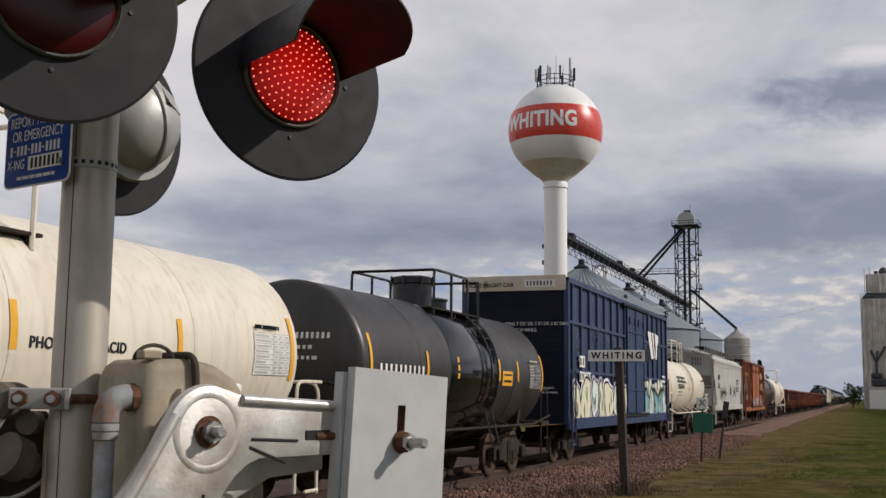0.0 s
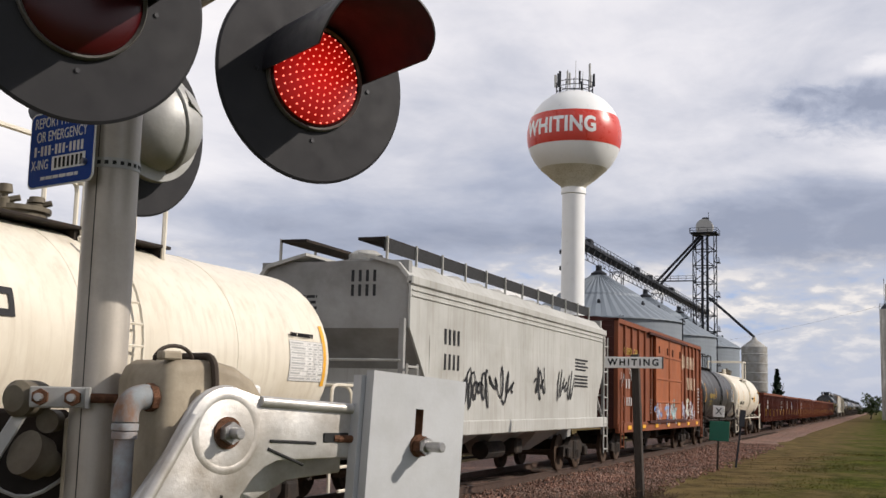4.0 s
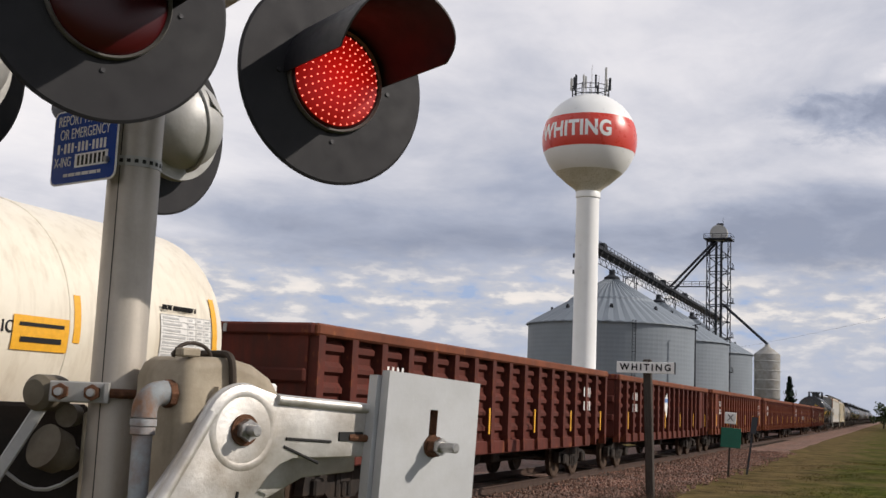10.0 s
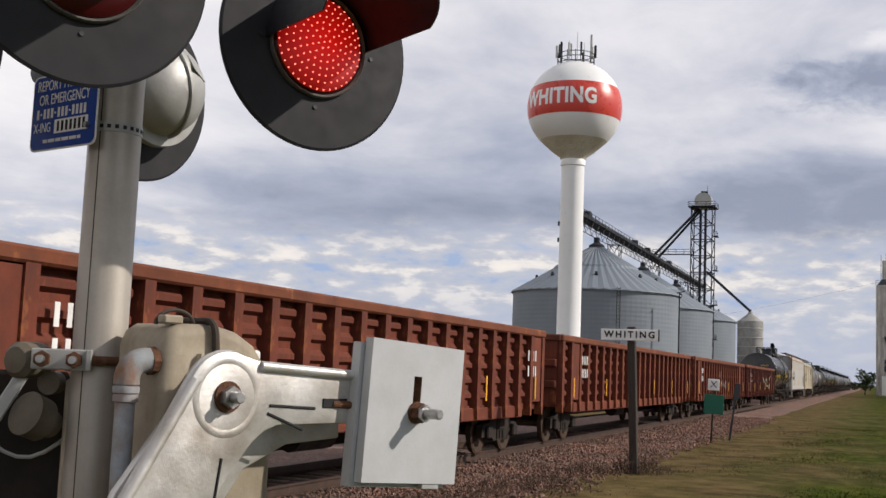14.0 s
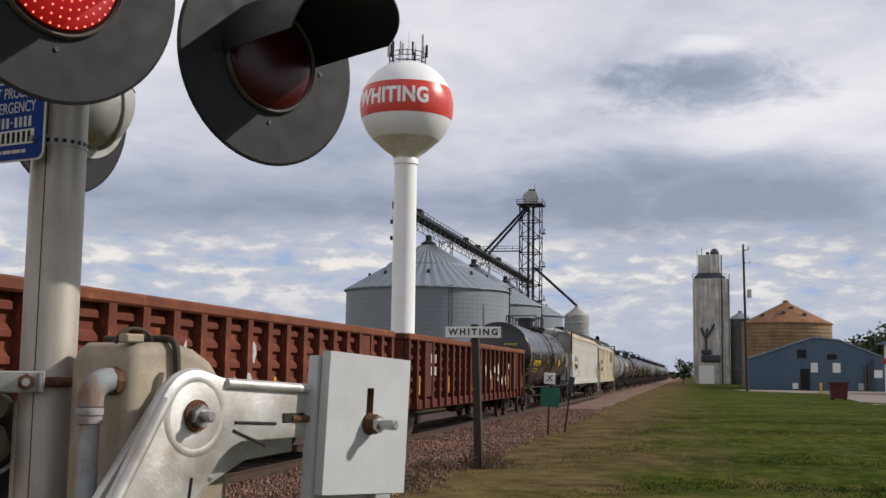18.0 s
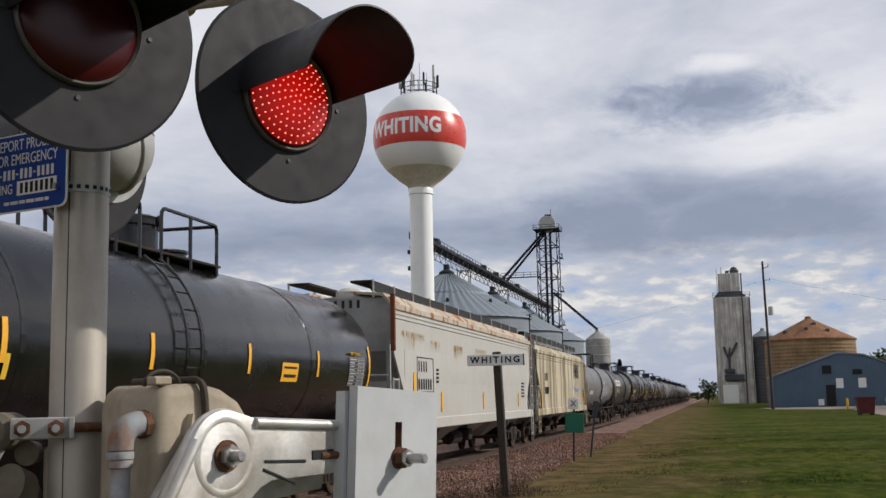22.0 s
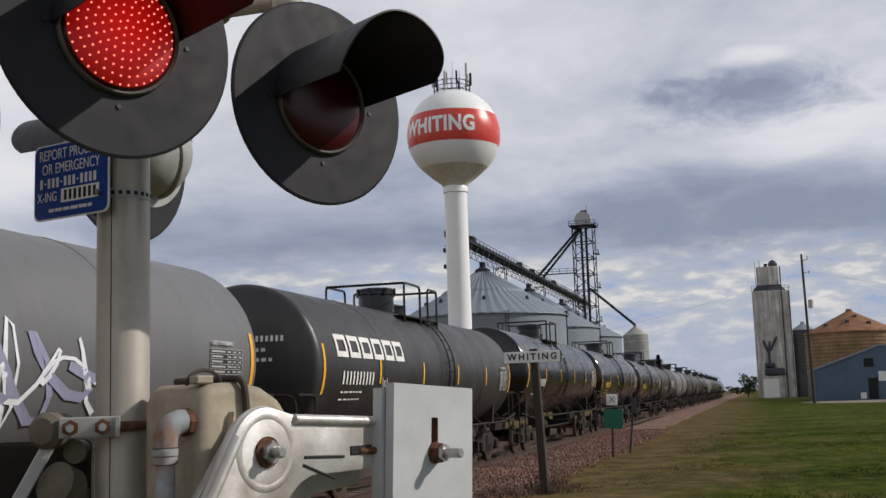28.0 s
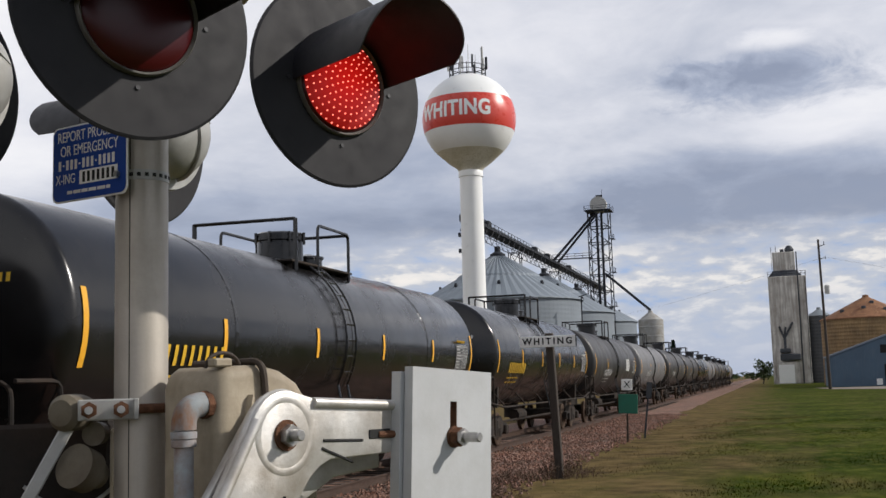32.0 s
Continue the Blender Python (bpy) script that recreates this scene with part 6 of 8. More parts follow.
def hopper_car(F, R, mat, endm, label, half=1.52, eave=3.75, peak=4.45, rust_roof=None, extras=None, bays=3, bracket=None):
    """A covered hopper: rounded side, sloped end sheets with open platforms, hatches and a running board."""
    th, h = car("covered_hopper", F, R, label, "hopper car")
    floor, zb = 1.35, 0.75
    n = 10
    sect = [(half - 0.12, floor)] + [(half - 0.10 * (2 * t / n - 1) ** 2, floor + (eave - floor) * t / n) for t in range(1, n)] + [(half - 0.1, eave), (half - 0.25, eave + 0.28), (0.55, peak - 0.06), (0, peak)]
    full = sect + [(-x, z) for x, z in sect[-2::-1]]
    body = part("body", prism(B(), full, -h + 0.9, h - 0.9, ENDS), mat, th, smooth=True)
    # the side sheets run to the ends and slope in below
    for s in (-1, 1):
        poly = [(-h, eave), (h, eave), (h, 2.95), (h - 0.95, 1.9), (h - 1.0, floor), (-h + 1.0, floor), (-h + 0.95, 1.9), (-h, 2.95)]
        part("side_sheet", prism(B(), poly, s * (half - 0.03) - 0.02, s * (half - 0.03) + 0.02, SIDE), mat, th)
        part("roof_chord", box(B(), (s * (half - 0.03), 0, eave + 0.02), (0.12, 2 * h, 0.16), bevel=0.02), rust_roof or mat, th)
        part("side_sill", box(B(), (s * (half - 0.06), 0, floor - 0.1), (0.16, 2 * h + 0.4, 0.28), bevel=0.02), mat, th)
        bm = B()
        prism(bm, [(s * (half - 0.05), eave + 0.1), (s * (half - 0.25), eave + 0.33), (s * 0.5, peak), (s * 0.5, peak - 0.05), (s * (half - 0.27), eave + 0.26), (s * (half - 0.1), eave + 0.06)][::s], -h, h, ENDS)
        part("roof", bm, rust_roof or mat, th)
    for s in (-1, 1):
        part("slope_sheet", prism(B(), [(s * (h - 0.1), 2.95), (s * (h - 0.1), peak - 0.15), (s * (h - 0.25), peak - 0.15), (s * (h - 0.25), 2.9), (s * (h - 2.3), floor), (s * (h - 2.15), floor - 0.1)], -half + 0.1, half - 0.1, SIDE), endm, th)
        bm = B()
        for e in (-1, 1):
            box(bm, (e * (half - 0.1), s * (h + 0.1), 2.0), (0.09, 0.09, 2.2))
            rod(bm, (e * (half - 0.1), s * (h + 0.1), 1.3), (e * (half - 0.1), s * (h - 1.2), 2.3), 0.04, 5)
        box(bm, (0, s * (h - 0.3), 1.2), (2.6, 1.3, 0.1))
        box(bm, (0, s * (h - 0.5), 0.95), (0.7, 2.2, 0.45))
        part("end_frame", bm, endm, th)
        bm = B()
        for e in (0.0, 0.45):
            rod(bm, (half + 0.02, s * (h + 0.14 - e), 0.4), (half + 0.02, s * (h + 0.14 - e), eave - 0.1 if s > 0 else 2.35), 0.024, 5)
        for i in range(9 if s > 0 else 6):
            rod(bm, (half + 0.02, s * (h + 0.14), 0.5 + 0.36 * i), (half + 0.02, s * (h - 0.31), 0.5 + 0.36 * i), 0.02, 5)
        for z in (1.6, 2.0, 2.4):
            rod(bm, (-half + 0.1, s * (h + 0.15), z), (half - 0.1, s * (h + 0.15), z), 0.024, 5)
        part("end_ladder", bm, mat, th)
        coupler(th, s * (h + 0.3), s)
        truck(th, s * (h - 1.55))
    bm = B()
    for i in range(bays):
        c = (i - (bays - 1) / 2) * (2 * h - 4.6) / bays
        w = (2 * h - 4.8) / bays * 0.5
        lo, hi = [(-0.35, c - 0.35, 0.55), (0.35, c - 0.35, 0.55), (0.35, c + 0.35, 0.55), (-0.35, c + 0.35, 0.55)], [(-1.35, c - w, floor), (1.35, c - w, floor), (1.35, c + w, floor), (-1.35, c + w, floor)]
        a, b = [bm.verts.new(p) for p in lo], [bm.verts.new(p) for p in hi]
        bm.faces.new(a[::-1])
        for k in range(4):
            bm.faces.new((a[k], a[(k + 1) % 4], b[(k + 1) % 4], b[k]))
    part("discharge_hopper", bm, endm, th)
    bm = box(B(), (0.75, 0, peak + 0.22), (0.5, 2 * h, 0.05))
    box(bm, (-0.75, 0, peak + 0.22), (0.5, 2 * h, 0.05))
    part("running_board", bm, M_CAR_DARK, th)
    for s in (-1, 1):
        for dz in (0.14, 0.24):
            part("eave_moulding", box(B(), (s * (half - 0.005), 0, eave - dz), (0.035, 2 * h - 0.1, 0.035), bevel=0.008), mat, th)
    s0 = None
    for i in range(12):
        y = -h + 0.05 + (2 * h - 0.1) * i / 11
        if s0 is None:
            s0 = part("board_bracket", box(B(), (0, 0, 0), (0.04, 0.035, 0.42)), bracket or mat, th, pos=pose(1.03, y, peak + 0.05))
        else:
            again(s0, pose(1.03, y, peak + 0.05))
        again(s0, pose(-1.03, y, peak + 0.05))
    part("board_edge", box(B(), (1.0, 0, peak + 0.11), (0.03, 2 * h, 0.22)), M_BLACK, th)
    hatch = part("hatch", lathe(B(), [(0.32, -0.02), (0.32, 0.12), (0.2, 0.2)], 12), mat, th, pos=pose(0, -h + 1.4, peak))
    for i in range(1, 9):
        again(hatch, pose(0, -h + 1.4 + (2 * h - 2.8) * i / 8, peak))
    brake_gear(th, h * 0.4)
    if extras:
        extras(th, body, h, half, floor, eave)
    return th


def gondola(F, R, mat, label, panels, top=2.67, half=1.5, big_panel=None, extras=None):
    """A high-sided gondola with stamped side posts."""
    th, h = car("gondola_car", F, R, label, "gondola car")
    floor = 1.0
    body = part("floor_pan", box(B(), (0, 0, floor), (2 * half - 0.3, 2 * h - 0.1, 0.14)), mat, th)
    for s in (-1, 1):
        part("side_sheet", box(B(), (s * (half - 0.2), 0, (floor + top) / 2), (0.04, 2 * h - 0.1, top - floor)), mat, th)
        part("top_chord", box(B(), (s * (half - 0.08), 0, top), (0.2, 2 * h, 0.17), bevel=0.03), M_GONTOP, th, "orange-rusted top edge")
        part("side_sill", box(B(), (s * (half - 0.12), 0, floor - 0.1), (0.1, 2 * h - 3.0, 0.26), bevel=0.02), mat, th)
        part("end_wall", box(B(), (0, s * (h - 0.06), (floor + top) / 2), (2 * half - 0.3, 0.1, top - floor)), mat, th)
        part("end_chord", box(B(), (0, s * (h - 0.06), top), (2 * half - 0.1, 0.22, 0.17), bevel=0.03), mat, th)
        for q in (0.3, 0.62):
            part("end_rib", box(B(), (0, s * (h + 0.01), floor + (top - floor) * q), (2 * half - 0.3, 0.1, 0.2), bevel=0.03), mat, th)
        coupler(th, s * h, s)
        truck(th, s * (h - 1.9))
    # side posts taper to the sill; between them the sheet is stamped with short bosses
    pitch = 2 * (h - 0.15) / panels
    post = boss = None
    for i in range(panels + 1):
        y = -h + 0.15 + pitch * i
        if post is None:
            bm = prism(B(), [(-0.04, floor - 0.2), (0.04, floor - 0.2), (0.1, floor + 0.12), (0.1, top - 0.06), (-0.1, top - 0.06), (-0.1, floor + 0.12)], half - 0.18, half + 0.0, SIDE)
            post = part("side_post", bm, mat, th, pos=pose(0, y, 0))
        else:
            again(post, pose(0, y, 0))
        again(post, pose(0, y, 0, 0, 0, 180))
    for i in range(panels):
        y = -h + 0.15 + pitch * (i + 0.5)
        if big_panel and i in big_panel:
            continue
        if boss is None:
            bm = B()
            wd = pitch - 0.32
            for k in range(5):
                z = floor + 0.28 + (top - floor - 0.5) * k / 4
                prism(bm, [(-0.10, 0), (0.10, 0), (0.02, 0.075), (-0.05, 0.075)], -wd / 2, wd / 2, Matrix(((0, 1, 0, half - 0.182), (0, 0, 1, 0), (1, 0, 0, z), (0, 0, 0, 1))))
            boss = part("stamped_panel", bm, mat, th, pos=pose(0, y, 0))
        else:
            again(boss, pose(0, y, 0))
    for i in big_panel or ():
        y = -h + 0.15 + pitch * (i + 0.5)
        part("flat_panel", box(B(), (half - 0.06, y, (floor + top) / 2), (0.06, pitch * 0.98, top - floor - 0.2), bevel=0.01), mat, th)
    for k in range(6):
        y = -h + 1.0 + (2 * h - 2.0) * k / 5
        part("marker_stripe", box(B(), (half + 0.012, y + 0.2, 1.42), (0.012, 0.08, 0.5)), M_YELLOW, th)
    brake_gear(th, h, 0.7)
    if extras:
        extras(th, body, h, half, floor, top)
    return th


# -- what is painted on single cars --
def blue_extras(th, body, h, half, floor, top):
    rng = random.Random(12)
    m = near_side(half + 0.012)
    for z in (floor + (top - floor) * 0.36, floor + (top - floor) * 0.70):
        part("side_stiffener", box(B(), (half - 0.03, 0, z), (0.07, 2 * h - 0.1, 0.09), bevel=0.01), M_BLUEBOX, th)
    # the white emblem on the rear half and stencilled blocks on the front half
    bm = B()
    mk = m @ pose(3.74, 3.2, 0)
    prism(bm, [(0, 0.98), (0.66, 0.98), (1.22, 0), (0.70, 0)], 0, 0.008, mk)
    prism(bm, [(0.86, 0.98), (1.16, 0.98), (1.52, 0.12), (1.40, 0)], 0, 0.008, mk)
    prism(bm, [(1.42, 0.98), (2.30, 0.92), (2.18, 0.62), (2.0, 0.55), (1.86, 0), (1.62, 0), (1.70, 0.5)], 0, 0.008, mk)
    part("white_emblem", bm, M_LETTER, th, "slanted white emblem shape")
    bm = B()
    for x, z, w, hh in ((-h + 1.24, 2.75, 0.6, 0.32), (-h + 1.24, 2.33, 0.58, 0.28), (-h + 2.0, 2.33, 0.56, 0.28)):
        box(bm, (x + w / 2, z, 0), (w, hh, 0.01), m)
    part_each("stencil_block", bm, M_LETTER, th)
    bm = B()
    for x, z, n in ((-h + 1.3, 2.75, 2), (-h + 1.28, 2.33, 3), (-h + 2.04, 2.33, 3)):
        glyphs(bm, n, x, z, 0.56, 0.2, m @ pose(0, 0, 0.006), 0.004)
    part_each("stencil_number", bm, M_INK, th)
    bm = B()
    bars(bm, [(-h + 9.3, 2.3 + 0.16 * j, 0.5) for j in range(4)] + [(-h + 8.4, 1.75 + 0.2 * j, 0.3) for j in range(8)] + [(h - 1.3, 1.5 + 0.18 * j, 0.7) for j in range(7)], m, 0.08, 0.5, 0.004, rng)
    part_each("stencil_row", bm, M_LETTER, th)
    # chalk heads along the upper panels, sprayed letters below
    for k, y in enumerate((-h + 1.0, -h + 3.2, -h + 4.2, -h + 5.0, -h + 6.0, -h + 7.0, -h + 9.6, h - 5.2, h - 4.6)):
        z, rr = rng.uniform(3.1, 3.5), rng.uniform(0.2, 0.28)
        for dx, dz, ra, rb in ((0, 0, rr, rr * 1.45), (-0.3 * rr, -0.2 * rr, rr * 0.28, rr * 0.34), (0.4 * rr, -0.2 * rr, rr * 0.28, rr * 0.34), (0, 0.75 * rr, rr * 0.95, rr * 0.3)):
            ring = [m @ Vector((y + dx + ra * math.cos(2 * math.pi * q / 20), z + dz + rb * math.sin(2 * math.pi * q / 20), 0)) for q in range(20)]
            part("chalk_loop", pipe(B(), ring, 0.007, 4), M_CHALK, th, "thin chalk loop")
    def blob(w, hh, tilt, spikes, grow, depth, mk):
        """One sprayed letter shape: a wavering upright block."""
        bm, vs = B(), []
        for q in range(28):
            a = 2 * math.pi * q / 28
            c, sn = math.cos(a), math.sin(a)
            k = (abs(c) ** 3.2 + abs(sn) ** 3.2) ** (-1 / 3.2) * (1 + spikes * math.sin(3 * a + tilt * 9) + 0.5 * spikes * math.sin(7 * a + tilt * 5))
            vs.append(bm.verts.new(mk @ Vector(((w / 2 + grow) * k * c + tilt * sn * 0.3, max((hh / 2 + grow) * k * sn, -0.70), depth))))
        bm.faces.new(vs)
        return bm

    def stroke(mk, pts, w, depth):
        """A straight-sided brush stroke through the points."""
        bm, vs = B(), []
        for q, p in enumerate(pts):
            d = (Vector(pts[min(q + 1, len(pts) - 1)]) - Vector(pts[max(q - 1, 0)])).normalized()
            k = w * (0.6 if q in (0, len(pts) - 1) else 1.0) / 2
            vs.append([bm.verts.new(mk @ Vector((p[0] + e * k * d.y, p[1] - e * k * d.x, depth))) for e in (-1, 1)])
        for a, b in zip(vs, vs[1:]):
            bm.faces.new((a[0], a[1], b[1], b[0]))
        return bm

    def sprayed_letter(y, z, w, hh, tilt, halo, fill, spikes):
        mk = m @ pose(y, z, 0)
        part("sprayed_halo", blob(w, hh, tilt, spikes, 0.13, 0.004, mk), halo, th, "soft sprayed halo")
        part("sprayed_outline", blob(w, hh, tilt, spikes, 0.055, 0.007, mk), M_INK, th, "black sprayed outline")
        part("sprayed_fill", blob(w, hh, tilt, spikes, -0.01, 0.010, mk), fill, th, "pale sprayed letter shape")
        for q in range(3):
            x0 = w * rng.uniform(-0.32, 0.32)
            z0 = hh * rng.uniform(-0.1, 0.36)
            pts = [(x0, z0), (x0 + rng.uniform(-0.06, 0.06), z0 - 0.16 * hh), (x0 + rng.uniform(-0.12, 0.12), z0 - rng.uniform(0.28, 0.42) * hh)]
            part("sprayed_line", stroke(mk, pts, rng.uniform(0.04, 0.10), 0.013), M_INK, th, "black spray stroke")
        drip = w * rng.uniform(-0.3, 0.3)
        part("paint_drip", stroke(mk, [(drip, -0.1), (drip + 0.01, -hh * 0.5)], 0.03, 0.014), fill, th, "run of pale paint")

    for k, (y, w) in enumerate(((-h + 0.9, 0.7), (-h + 1.95, 1.15), (-h + 3.1, 0.8), (-h + 3.95, 0.55), (-h + 5.0, 1.2), (-h + 6.4, 1.3), (-h + 7.45, 0.6))):
        sprayed_letter(y, 1.62 + 0.06 * (k % 3), w, 1.0 + 0.14 * (k % 2), (-0.5, 0.4, 0.15, -0.35)[k % 4], (M_SCRAWL_LILAC, M_SCRAWL_WHITE, M_SCRAWL_LILAC)[k % 3], (M_SCRAWL_CREAM, M_SCRAWL_CREAM, M_SCRAWL_PALE)[k % 3], 0.09)
    for k in range(9):
        y = h - 5.75 + 0.6 * k
        mk = m @ pose(y, 0, 0)
        hi = 2.3 + rng.uniform(-0.1, 0.18)
        part("sprayed_crown", stroke(mk, [(0, hi), (0.02, 2.0), (0, 1.7)], 0.62, 0.004), (M_SCRAWL_CREAM, M_SCRAWL_PALE)[k % 2], th, "pale sprayed crown behind the letters")
    for k in range(6):
        y = h - 5.6 + 0.92 * k
        sprayed_letter(y, 1.55, 0.72, 0.9, (0.5, -0.4, 0.3, -0.5)[k % 4], (M_SCRAWL_WHITE, M_SCRAWL_TEAL)[k % 2], (M_SCRAWL_TEAL, M_SCRAWL_TEAL, M_SCRAWL_PALE)[k % 3], 0.13)
        mk = m @ pose(y, 1.5, 0)
        part("sprayed_line", stroke(mk, [(-0.42, 0.25), (-0.2, 0.62), (0.0, 0.3), (0.22, 0.7), (0.45, 0.2)], 0.07, 0.016), M_INK, th, "black jagged spray stroke")
        part("sprayed_line", stroke(mk, [(-0.3, -0.25), (0.05, 0.12), (0.1, -0.3), (0.4, 0.05)], 0.05, 0.017), M_SCRAWL_WHITE, th, "white jagged spray stroke")
    part("yellow_stripe", box(B(), (half + 0.012, -h + 0.62, 1.65), (0.012, 0.1, 0.95)), M_YELLOW, th)
    letters("SPRG 7 OC D5 7 IC D5 2 IC D6A", 0.125, M_LETTER, th, end_face(-h - 0.02) @ pose(0.62, 3.72, 0), "lettering", 0.012)
    letters("36 INCH WHLS", 0.125, M_LETTER, th, end_face(-h - 0.02) @ pose(0.2, 3.55, 0), "lettering", 0.012)
    bm = B()
    bars(bm, [(0.1, 2.0, 1.0), (0.1, 1.88, 1.1)], end_face(-h - 0.02), 0.05, 0.5, 0.02, rng)
    part_each("end_lettering", bm, M_GREYBAR, th)
    letters("EXCESS HEIGHT CAR", 0.15, M_INK, th, end_face(-h - 0.056) @ pose(-0.72, top - 0.17, 0), "lettering", 0.003, bold=0.004)
    pl = part("white_plate", box(B(), (0.72, -h - 0.056, top - 0.13), (0.85, 0.012, 0.2)), M_LETTER, th, "white plate with dark bars")
    part_each("plate_bar", glyphs(B(), 8, 0.36, top - 0.13, 0.76, 0.12, end_face(-h - 0.064), 0.003), M_INK, pl)
    part("end_header", box(B(), (0, -h - 0.02, top - 0.12), (2 * half - 0.1, 0.06, 0.42), bevel=0.01), M_HEADER, th, "pale rust-stained header over the end")


def brown_extras(th, body, h, half, floor, top):
    rng = random.Random(31)
    m = near_side(half - 0.02)
    letters("CUSHION-CAR", 0.31, M_FADEDYELLOW, th, m @ pose(-h + 1.98, 3.4, 0.004), "lettering")
    for n, x, z, w in ((8, 3.45, 3.5, 3.3), (7, 4.3, 2.65, 2.6)):
        for i in range(n):
            part("owner_mark", glyphs(B(), 1, x + w / n * i, z, w / n * 1.15, 0.62 if i == 0 else 0.5, m @ pose(0, 0, 0.006)), M_WORNLETTER, th, "large worn cream letter block")
    bm = B()
    glyphs(bm, 2, -h + 1.2, 2.4, 0.8, 0.3, m @ pose(0, 0, 0.006))
    glyphs(bm, 6, -h + 1.0, 1.85, 1.9, 0.26, m @ pose(0, 0, 0.006))
    bars(bm, [(-h + 5.3, 1.5 + 0.11 * j, 0.3) for j in range(5)] + [(h - 0.8, 1.5 + 0.14 * j, 0.4) for j in range(8)], m, 0.06, 0.5, 0.006, rng)
    part_each("car_number", bm, M_GREYBAR, th)
    for y, z, w in ((-h + 0.5, 2.5, 0.5), (-h + 1.8, 2.7, 0.7), (-h + 1.6, 3.0, 0.6)):
        part("chalk_scrawl", scrawl(B(), rng, y, z, w, 0.5, m, 0.02, 4, 0.006), M_GREYBAR, th, "chalk scribble")
    for y, mt in ((-0.6, M_SCRAWL_BLUE), (-2.6, M_SCRAWL_BLUE), (3.2, M_SCRAWL_VIOLET), (4.3, M_SCRAWL_CREAM), (5.4, M_SCRAWL_VIOLET), (0.6, M_SCRAWL_TEAL)):
        part("sprayed_bubble", scrawl(B(), rng, y, 1.55, 1.0, 1.0, near_side(half + 0.055 if -2.7 < y < 3.0 else half - 0.012), 0.085, 2, 0.004), mt, th, "sprayed looping letter")
        part("sprayed_line", scrawl(B(), rng, y, 1.5, 1.0, 0.9, near_side(half + 0.06 if -2.7 < y < 3.0 else half - 0.008), 0.03, 3, 0.004), M_SCRAWL_WHITE, th, "pale spray line")
    for k in range(7):
        part("sill_marker", box(B(), (half + 0.05, -h + 1.5 + (2 * h - 3) * k / 6, floor), (0.02, 0.5, 0.12)), M_YELLOW, th)
    bm = B()
    bars(bm, [(-0.2, top - 0.2, 1.2)], end_face(-h - 0.02), 0.14, 0.3, 0.02, rng)
    part_each("end_number", bm, M_GREYBAR, th)


def grey_hopper_extras(th, body, h, half, floor, top):
    rng = random.Random(5)
    m = near_side(half + 0.004)
    bm = B()
    bars(bm, [(3.76, 2.88 - 0.085 * j, 1.3 - 0.25 * (j % 2)) for j in range(4)] + [(3.7, 2.46 - 0.085 * j, 1.35) for j in range(4)], m, 0.045, 0.4, 0.004, rng)
    glyphs(bm, 4, -h + 1.6, 2.9, 0.9, 0.28, m)
    glyphs(bm, 4, -h + 1.6, 2.45, 0.9, 0.28, m)
    part_each("car_number", bm, M_LETTER_DARK, th)
    for y, z, w, s in ((-h + 2.6, 2.0, 1.5, 0.05), (-h + 4.2, 2.1, 1.6, 0.05), (0.15, 2.2, 0.8, 0.05), (2.0, 2.2, 1.5, 0.045)):
        part("sprayed_tag", scrawl(B(), rng, y, z, w, 0.8, m, s, 5, 0.005), M_LETTER_DARK, th, "black sprayed tag")
    bm = B()
    glyphs(bm, 4, 0.35, 3.85, 0.55, 0.2, end_face(-h + 0.1))
    glyphs(bm, 4, 0.35, 3.6, 0.55, 0.2, end_face(-h + 0.1))
    bars(bm, [(-1.0, 3.5 - 0.1 * j, 0.7) for j in range(3)], end_face(-h + 0.1), 0.05, 0.4, 0.004, rng)
    part_each("end_number", bm, M_LETTER_DARK, th)


